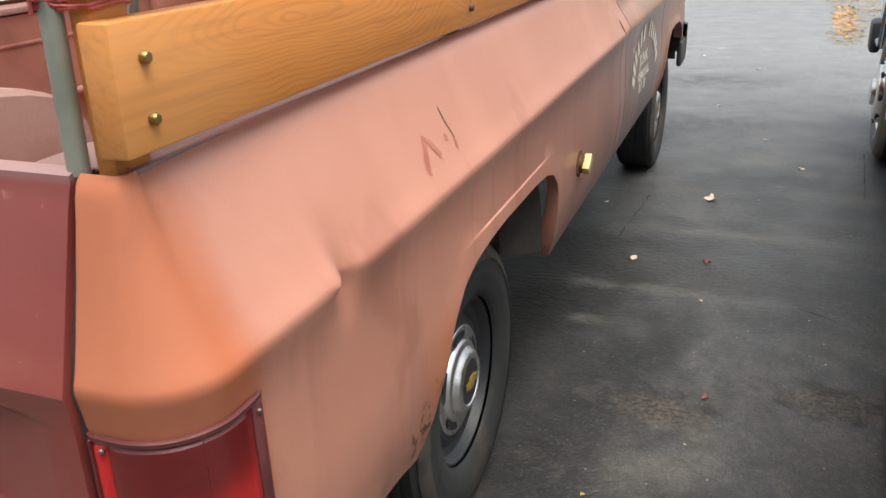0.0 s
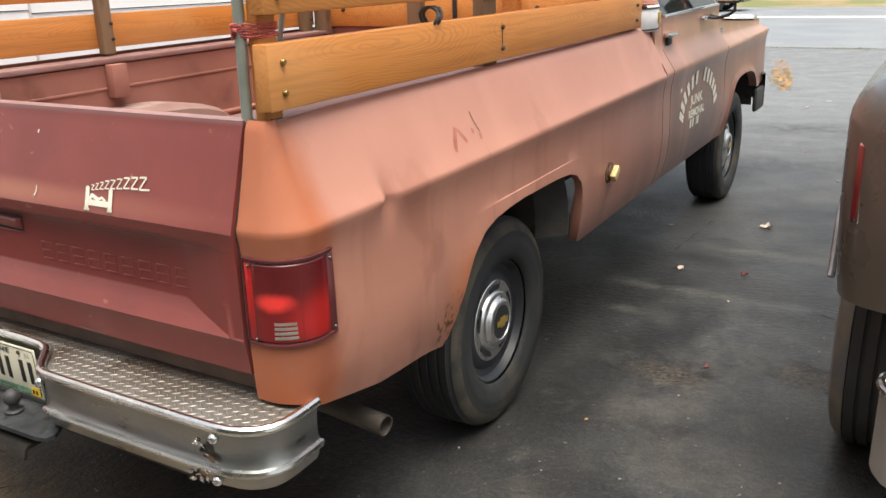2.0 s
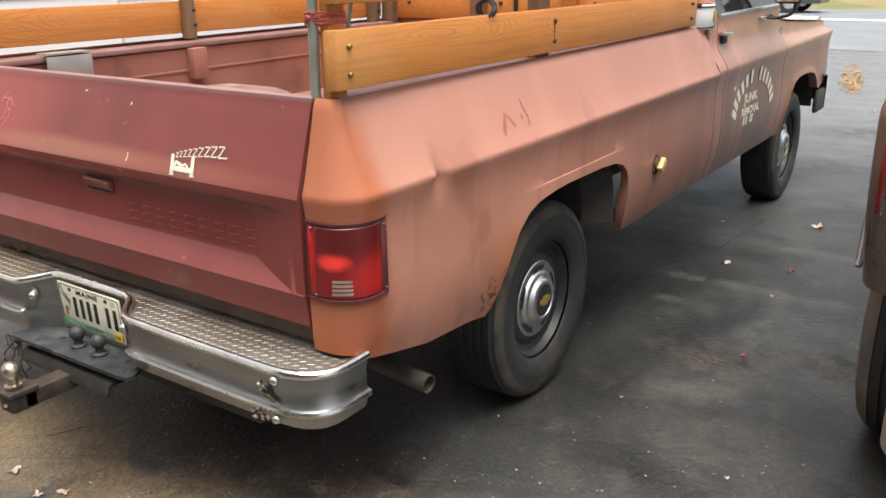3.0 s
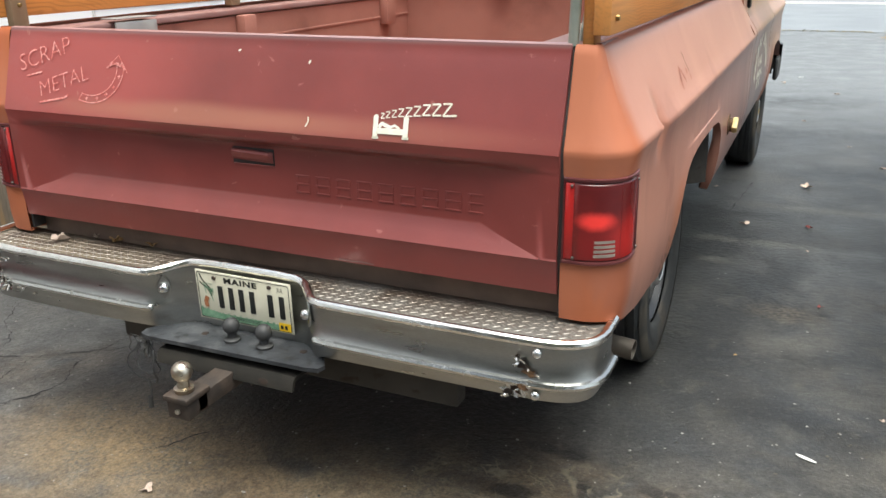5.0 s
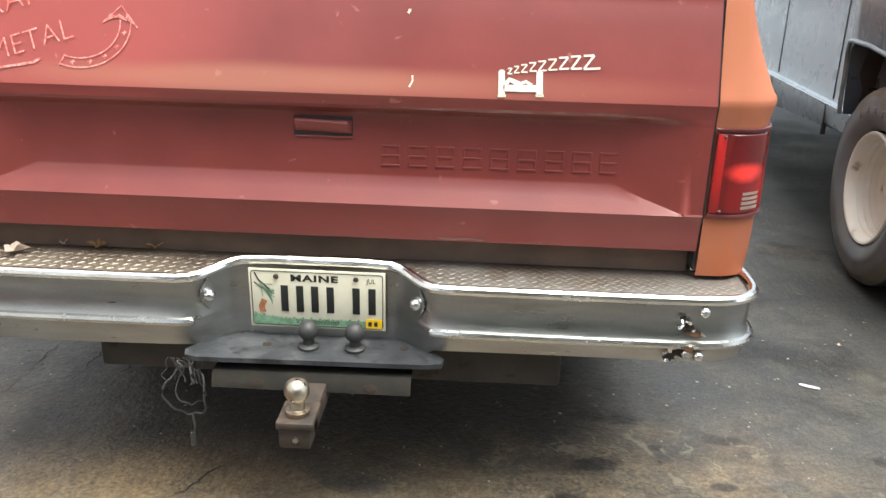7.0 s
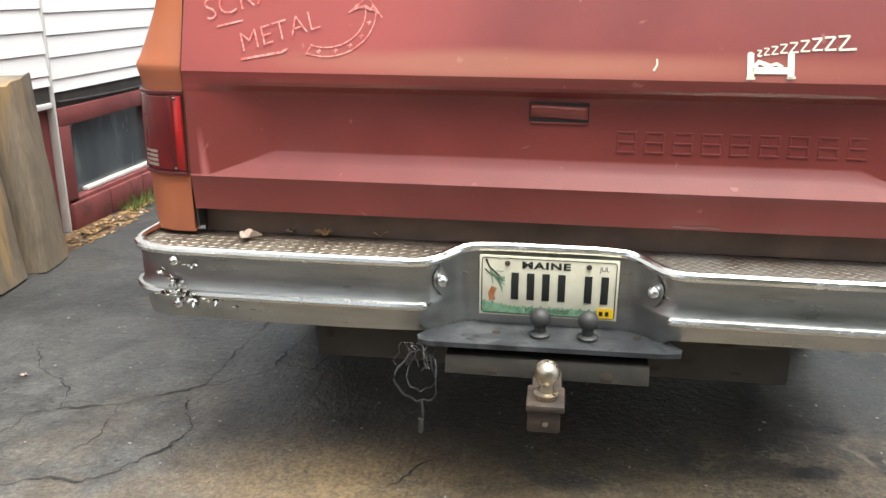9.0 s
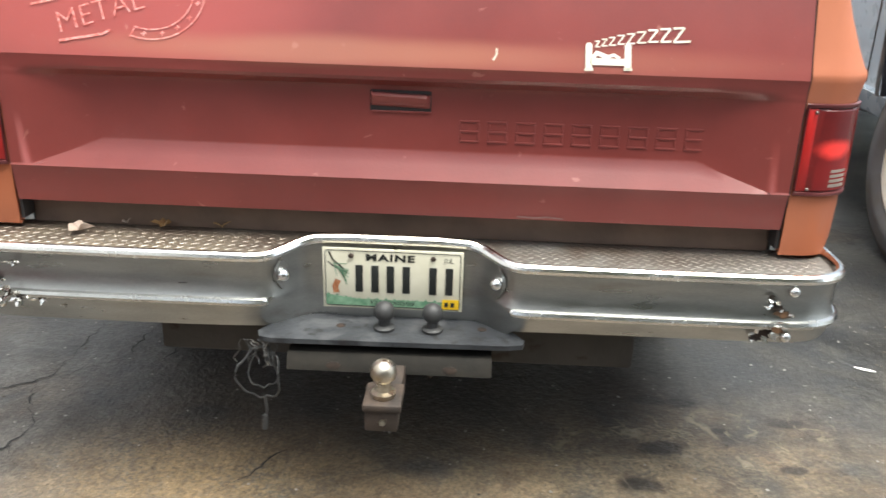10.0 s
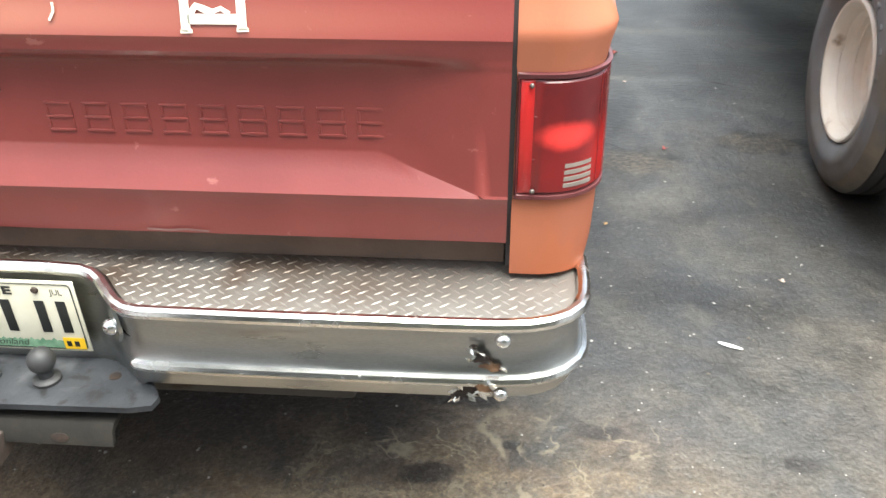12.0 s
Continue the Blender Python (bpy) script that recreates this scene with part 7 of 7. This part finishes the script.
win = base("window_1", WX, 2.24, 0.34, "dark basement window with maroon frame and white sill strip", "window", kind="structure")
for y0, y1, z0, z1, mt in ((SEAM + 0.012, 2.86, 0.514, 0.600, maroon_wall), (SEAM + 0.012, 1.938, 0.13, 0.514, maroon_wall), (2.76, 2.86, 0.13, 0.514, maroon_wall), (SEAM + 0.012, 2.86, 0.10, 0.155, maroon_wall)):
    bm = bmesh.new()
    box(bm, WX - 0.06, WX + 0.012, y0, y1, z0, z1, 0.004)
    part("window_frame", bm, mt, win)
bm = bmesh.new()
box(bm, WX - 0.05, WX - 0.012, 2.06, 2.76, 0.157, 0.176, 0.003)
part("window_sill", bm, trim_white, win)
bm = bmesh.new()
box(bm, WX - 0.046, WX - 0.040, 1.925, 2.78, 0.155, 0.53)
pane = part("pane", bm, sky_glass, win, "opaque bluish glass with the sky's reflection painted in")
bm = bmesh.new()
box(bm, WX - 0.20, WX - 0.19, 1.92, 2.79, 0.13, 0.52)
part("pane_backing", bm, interior, win)
for i in range(9):
    y0 = SEAM + 0.020 + 0.345 * i
    bm = bmesh.new()
    box(bm, WX - 0.03, WX + 0.030, y0, y0 + 0.338, 0.0, 0.135, 0.008)
    tagged(part("block", bm, maroon_wall, win), "")
random.seed(11)
# leaning timbers
for (bx, by, w, d, h, lean, yaw, lab) in ((-2.222, 1.352, 0.243, 0.20, 0.805, -4, 10, "thick weathered timber post leaning at the house wall"), (-2.215, 1.06, 0.23, 0.18, 0.76, -6, 6, "second weathered timber post beside the first one")):
    bm = bmesh.new()
    rows = []
    for k in range(15):
        z = h * k / 14
        ring = []
        for q in range(16):
            a = 2 * math.pi * q / 16
            ca, sa = math.cos(a), math.sin(a)
            sx = math.copysign(abs(ca) ** 0.28, ca) * d / 2
            sy = math.copysign(abs(sa) ** 0.28, sa) * w / 2
            nn = noise.noise((sx * 9 + bx, sy * 9, z * 2.2)) * 0.014 + noise.noise((sx * 30, sy * 30 + bx, z * 7)) * 0.004
            ring.append((sx * (1 + nn * 6) - 0.0, sy * (1 + nn * 6) * (1.06 - 0.10 * k / 14), z + (0.05 * noise.noise((sx * 12, sy * 12, bx)) - 0.03 * (abs(sy) / w * 2) ** 4 if k == 14 else 0)))
        rows.append(ring)
    vs = skin(bm, rows, True)
    cap(bm, vs[0][::-1]), cap(bm, vs[-1])
    mt = Matrix.Translation((bx, by, 0.0)) @ Matrix.Rotation(radians(yaw), 4, "Z") @ Matrix.Rotation(radians(lean), 4, "Y")
    bmesh.ops.transform(bm, matrix=mt, verts=bm.verts)
    thing("timber_post", bm, timber_wood, lab, "timber")


# ---- distance ----
leaf_mats = [surface("dry_leaf_tan", (0.42, 0.27, 0.12), (0.30, 0.17, 0.07), 30, 0.7), surface("dry_leaf_orange", (0.56, 0.29, 0.08), (0.44, 0.20, 0.05), 30, 0.7),
             surface("dry_leaf_red", (0.22, 0.050, 0.045), (0.16, 0.045, 0.04), 30, 0.7), surface("dry_leaf_pale", (0.52, 0.42, 0.36), (0.36, 0.27, 0.21), 30, 0.7)]
grass_mat = surface("autumn_grass", (0.125, 0.120, 0.055), (0.20, 0.170, 0.095), 1.5, 0.9, bump=0.8, bscale=40, wear=((0.26, 0.19, 0.105), 0.9, 0.45, 0.62), fine=0.3)
bank_mat = surface("leafy_bank", (0.27, 0.205, 0.11), (0.20, 0.17, 0.085), 0.8, 0.9, bump=0.8, bscale=20, wear=((0.14, 0.155, 0.06), 0.35, 0.5, 0.6), fine=0.3)
line_mat = surface("worn_road_line", (0.78, 0.75, 0.62), (0.66, 0.62, 0.5), 3.0, 0.7)
road_mat = surface("grey_road_asphalt", (0.165, 0.178, 0.195), (0.205, 0.22, 0.235), 0.8, 0.6, bump=0.4, bscale=60, fine=0.2)
bm = bmesh.new()
nx = 40
top = [(-60 + 120 * i / nx, 16.1 + 0.10 * math.sin(i * 1.7)) for i in range(nx + 1)]
skin(bm, [[(x, y, 0.004) for x, y in top], [(x, 33.5, 0.004) for x, y in top]])
tagged(part("road", bm, road_mat), "grey asphalt road beyond the driveway", "road", kind="structure")
bm = bmesh.new()
skin(bm, [[(-60, 26.2, 0.009), (60, 26.2, 0.009)], [(-60, 27.0, 0.009), (60, 27.0, 0.009)]])
tagged(part("road_line", bm, line_mat), "worn cream road line", "road line", kind="structure")
bm = bmesh.new()
rows = []
for j in range(9):
    t = j / 8
    rows.append([(2.75 + 0.35 * noise.noise((y * 0.7, 3, 0)) + (0.0 if y > 15.5 else (15.5 - y) * 0.85) + t * 30, y + 0.12 * math.sin(t * 5), 0.012 + 0.10 * min(1, t * 4)) for y in [13.2 + 0.4 * k for k in range(32)]])
skin(bm, rows)
tagged(part("grass_verge", bm, grass_mat), "patchy autumn grass verge", "grass", kind="structure")
bm = bmesh.new()
skin(bm, [[(x, 33.4 + 0.3 * math.sin(x), z) for x in range(-90, 91, 3)] if k == 0 else [(x, yy, z + 0.1 * math.sin(x * 0.7)) for x in range(-90, 91, 3)] for k, (yy, z) in enumerate(((33.4, 0.006), (35.5, 0.12), (39, 0.5), (60, 2.5), (140, 6)))])
tagged(part("roadside_bank", bm, bank_mat), "leaf-strewn grassy bank beyond the road", "bank", kind="structure")


def leaf_bm(size, curl, seed):
    rnd = random.Random(seed)
    bm = bmesh.new()
    n = 12
    mid = bm.verts.new((0, 0, 0.004))
    ring = []
    for k in range(n):
        a = 2 * math.pi * k / n
        r = size * (0.35 + 0.65 * abs(math.cos(a * 1.5)) * rnd.uniform(0.7, 1.1)) * (0.7 if k % 2 else 1.0)
        ring.append(bm.verts.new((r * math.cos(a), r * 0.75 * math.sin(a), 0.003 + curl * size * abs(math.sin(a * 1.5 + seed)))))
    for k in range(n):
        bm.faces.new((mid, ring[k], ring[(k + 1) % n]))
    q = bmesh.ops.extrude_face_region(bm, geom=bm.faces[:])
    for v in q["geom"]:
        if isinstance(v, bmesh.types.BMVert):
            v.co.z += 0.0012
    return bm


def put_leaf(x, y, z, size, mat, seed, lab="dry fallen leaf on the asphalt", curl=0.35):
    bm = leaf_bm(size, curl, seed)
    ob = part("fallen_leaf", bm, mat)
    ob.matrix_world = pose(x, y, z, 0, 0, seed * 47)
    return tagged(ob, lab, "leaf", "fallen leaves")


for k, (x, y, s, mi) in enumerate(((0.78, 3.66, 0.022, 3), (1.30, 3.84, 0.062, 3), (1.34, 2.97, 0.030, 2), (1.03, 2.91, 0.040, 3), (1.42, 1.84, 0.020, 2), (1.35, 2.56, 0.014, 3), (1.75, 4.55, 0.03, 3), (1.55, 5.2, 0.025, 3), (1.2, 6.2, 0.03, 3),
                                   (-0.234, -0.237, 0.030, 3), (-0.056, -0.268, 0.024, 3), (0.0, -0.218, 0.028, 3), (1.15, 1.25, 0.012, 0), (1.62, 0.95, 0.014, 3), (-1.6, 0.35, 0.016, 3), (1.45, 7.9, 0.04, 3), (0.9, 8.6, 0.05, 3))):
    put_leaf(x, y, 0.0, s, leaf_mats[mi], k + 1)
for k, (x, y, s, mi) in enumerate(((-0.70, 0.005, 0.040, 3), (-0.53, 0.060, 0.036, 0), (-0.40, 0.070, 0.030, 0), (-0.62, 0.070, 0.022, 3))):
    put_leaf(x, y, 0.5905, s, leaf_mats[mi], k + 31, "dry tan leaf lying on the bumper step", 0.5)
bm = bmesh.new()
rows = [[(x, w * math.cos(a), 0.0035 + 0.003 * math.sin(a)) for a in [2 * math.pi * k / 8 for k in range(8)]] for x, w in ((-0.032, 0.0012), (-0.020, 0.0060), (-0.004, 0.0072), (0.014, 0.0055), (0.030, 0.0010))]
vs = skin(bm, rows, True)
cap(bm, vs[0]), cap(bm, vs[-1][::-1])
ob = thing("white_scrap", bm, trim_white, "thin white scrap lying on the asphalt", "litter")
ob.matrix_world = pose(1.412, 0.640, 0.0, 0, 0, -24)
ob = copy_thing(ob, pose(1.05, 9.2, 0.0, 0, 0, 5))


def litter(name, cx, cy, rx, ry, count, mats, lab, size, lift=0.0, seed=1, slant=0.0):
    rnd = random.Random(seed)
    bm = bmesh.new()
    for i in range(count):
        a, r = rnd.uniform(0, 6.28), math.sqrt(rnd.random())
        x, y = cx + rx * r * math.cos(a) + slant * ry * r * math.sin(a), cy + ry * r * math.sin(a)
        s, t = size * rnd.uniform(0.5, 1.3), rnd.uniform(0, 6.28)
        z = lift + rnd.uniform(0.002, 0.03) * (1 - r)
        c, q = math.cos(t) * s, math.sin(t) * s
        tip = rnd.uniform(0.0, 0.5) * s
        v = [bm.verts.new(p) for p in ((x - c, y - q, z + 0.001), (x + q * 0.5, y - c * 0.5, z + tip * 0.5), (x + c, y + q, z + tip), (x - q * 0.5, y + c * 0.5, z + tip * 0.3))]
        bm.faces.new(v)
    return tagged(part(name, bm, mats), lab, "leaves", kind="stuff")


brown_leaf = surface("rotting_brown_leaf", (0.13, 0.075, 0.04), (0.20, 0.12, 0.06), 30, 0.85)
for k, (cx, cy, rx, ry, n, mt, size) in enumerate(((-2.26, 1.85, 0.10, 0.42, 520, brown_leaf, 0.017), (-2.25, 1.95, 0.10, 0.38, 150, leaf_mats[0], 0.016), (-2.24, 1.95, 0.09, 0.36, 55, leaf_mats[3], 0.015), (-2.24, 2.35, 0.08, 0.20, 45, leaf_mats[1], 0.013))):
    litter("leaf_litter", cx, cy, rx, ry, n, mt, "dry brown leaves gathered along the wall", size, 0.001 * k, 3 + k)
for k, (cx, cy, rx, ry, n) in enumerate(((0.15, 11.8, 0.13, 2.0, 230), (2.45, 12.0, 0.16, 1.9, 330), (2.6, 15.0, 0.5, 0.8, 320), (3.4, 13.2, 0.8, 0.3, 320))):
    litter("leaf_drift", cx, cy, rx, ry, n, leaf_mats[1] if k < 2 else leaf_mats[0], "drift of orange leaves on the driveway", 0.034, 0.0, 9 + k, -0.17 if k == 0 else 0.05)
olive = surface("dead_grass_tufts", (0.17, 0.145, 0.055), (0.27, 0.20, 0.085), 12, 0.9)
for k, (cx, cy, rx, ry, n, sl) in enumerate(((0.22, 11.2, 0.16, 1.3, 150, -0.17), (2.75, 13.0, 0.45, 2.6, 420, 0.02), (2.35, 10.4, 0.22, 0.9, 120, 0.05), (1.0, 16.05, 1.9, 0.05, 260, 0.0), (3.4, 9.0, 0.5, 1.5, 200, 0.0))):
    litter("dead_grass", cx, cy, rx, ry, n, olive, "patch of dead grass and leaves at the driveway's edge", 0.035, 0.0, 40 + k, sl)
rnd = random.Random(5)
bm = bmesh.new()
for i in range(160):
    x, y, h = -2.28 + rnd.uniform(-0.05, 0.06), 2.42 + rnd.uniform(-0.2, 0.22), rnd.uniform(0.03, 0.10)
    a = rnd.uniform(0, 6.28)
    bm.faces.new([bm.verts.new(p) for p in ((x - 0.003, y, 0), (x + 0.003, y, 0), (x + 0.03 * math.cos(a), y + 0.03 * math.sin(a), h))])
tagged(part("grass_tuft", bm, surface("green_grass", (0.10, 0.17, 0.035), (0.18, 0.2, 0.06), 30, 0.8)), "tuft of green grass at the wall", "grass", kind="stuff")
bm = bmesh.new()
rnd = random.Random(8)
for i in range(5200):
    x, y = 2.9 + rnd.random() ** 1.6 * 9, rnd.uniform(13.6, 25.5)
    if y < 15.5 and x < 2.9 + (15.5 - y) * 0.9:
        continue
    h, a = rnd.uniform(0.01, 0.045), rnd.uniform(0, 6.28)
    bm.faces.new([bm.verts.new(p) for p in ((x - 0.012, y, 0.02), (x + 0.012, y, 0.02), (x + 0.05 * math.cos(a), y + 0.05 * math.sin(a), 0.03 + h))])
tagged(part("verge_grass", bm, grass_mat), "tangled autumn grass on the verge", "grass", kind="stuff")

# parked car far off across the road
car = base("parked_car", -6.6, 31, 0, "dark grey car parked across the road", "car")
car_paint = surface("dark_car_paint", (0.05, 0.055, 0.06), (0.065, 0.07, 0.075), 3.0, 0.3, coat=0.3)
bm = bmesh.new()
rows = []
for x, zt, w in ((-9.0, 0.75, 0.7), (-8.8, 0.95, 0.85), (-7.8, 1.05, 0.9), (-5.0, 1.05, 0.9), (-4.2, 0.95, 0.85), (-4.0, 0.7, 0.7)):
    rows.append([(x, 31 - w, 0.32), (x, 31 - w, zt * 0.8), (x, 31 - w + 0.1, zt), (x, 31 + w - 0.1, zt), (x, 31 + w, zt * 0.8), (x, 31 + w, 0.32)])
vs = skin(bm, rows)
cap(bm, vs[0]), cap(bm, vs[-1][::-1])
part("body", bm, car_paint, car)
bm = bmesh.new()
rows = [[(x, 31 + s, z) for s in (-w, w)] for x, z, w in ((-8.2, 1.05, 0.75), (-7.6, 1.55, 0.62), (-5.9, 1.58, 0.62), (-5.0, 1.05, 0.75))]
vs = skin(bm, rows)
bm.faces.new([v[0] for v in vs]), bm.faces.new([v[1] for v in vs])
part("cabin", bm, glass, car)
for x in (-8.1, -4.95):
    for y in (30.05, 31.95):
        hold = new("wheel")
        hold.parent = car
        hold.location = Vector((x, y, 0.34)) - origin(car)
        bm = bmesh.new()
        rows = [[(x + r * math.cos(a), y + d, 0.34 + r * math.sin(a)) for r, d in ((0.20, -0.11), (0.33, -0.11), (0.34, -0.08), (0.34, 0.08), (0.33, 0.11), (0.2, 0.11))] for a in [2 * math.pi * k / 24 for k in range(25)]]
        skin(bm, rows)
        part("tyre", bm, tyre_rubber, hold)
        bm = bmesh.new()
        ringv = [bm.verts.new((x + 0.205 * math.cos(a), y - 0.09 if y < 31 else y + 0.09, 0.34 + 0.205 * math.sin(a))) for a in [2 * math.pi * k / 20 for k in range(20)]]
        bm.faces.new(ringv)
        part("rim", bm, chrome, hold)
# stone wall on the bank
rnd = random.Random(12)
wall = base("stone_wall", -4.5, 38, 0.3, "low dark fieldstone wall on the bank", "stone wall")
stone_mat = surface("dark_fieldstone", (0.09, 0.085, 0.08), (0.16, 0.15, 0.14), 4.0, 0.85, bump=0.5, bscale=20)
for row in range(4):
    x = -8.0
    while x < -2.2:
        w = rnd.uniform(0.3, 0.6)
        bm = bmesh.new()
        box(bm, x, x + w - 0.03, 37.8, 38.2, 0.30 + 0.2 * row, 0.30 + 0.2 * row + rnd.uniform(0.16, 0.195), 0.03)
        part("stone", bm, stone_mat, wall)
        x += w

# loose grit on the driveway
rnd = random.Random(77)
for mt, count, lab in ((surface("pale_grit", (0.34, 0.33, 0.31), (0.20, 0.19, 0.18), 40.0, 0.85), 1500, "scattered pale grit on the asphalt"), (surface("dark_grit", (0.05, 0.048, 0.045), (0.10, 0.085, 0.065), 40.0, 0.9), 1500, "scattered dark grit on the asphalt")):
    bm = bmesh.new()
    for i in range(count):
        x, y = rnd.uniform(-2.3, 2.3), rnd.uniform(-0.9, 4.5) if i % 3 else rnd.uniform(-0.6, 1.0)
        r = 0.0012 + 0.0042 * rnd.random() ** 3
        a = rnd.uniform(0, 6.28)
        ring = [bm.verts.new((x + r * rnd.uniform(0.7, 1.3) * math.cos(a + k * 1.2566), y + r * rnd.uniform(0.7, 1.3) * math.sin(a + k * 1.2566), 0.0008)) for k in range(5)]
        tip = bm.verts.new((x + r * rnd.uniform(-0.3, 0.3), y, 0.0008 + r * rnd.uniform(0.4, 0.9)))
        for k in range(5):
            bm.faces.new((ring[k], ring[(k + 1) % 5], tip))
    tagged(part("grit", bm, mt), lab, "grit", kind="stuff")

# a plain hedge-dark wall, unseen, added behind the walk to darken reflections
bm = bmesh.new()
box(bm, -0.8, 9.0, -6.8, -6.5, 0.0, 4.8)
tagged(part("wall_south", bm, surface("dull_green_grey_wall", (0.10, 0.105, 0.075), (0.16, 0.15, 0.11), 1.5, 0.9, bump=0.3, bscale=20)), "unseen dull green-grey wall added to darken reflections", "wall", kind="structure")
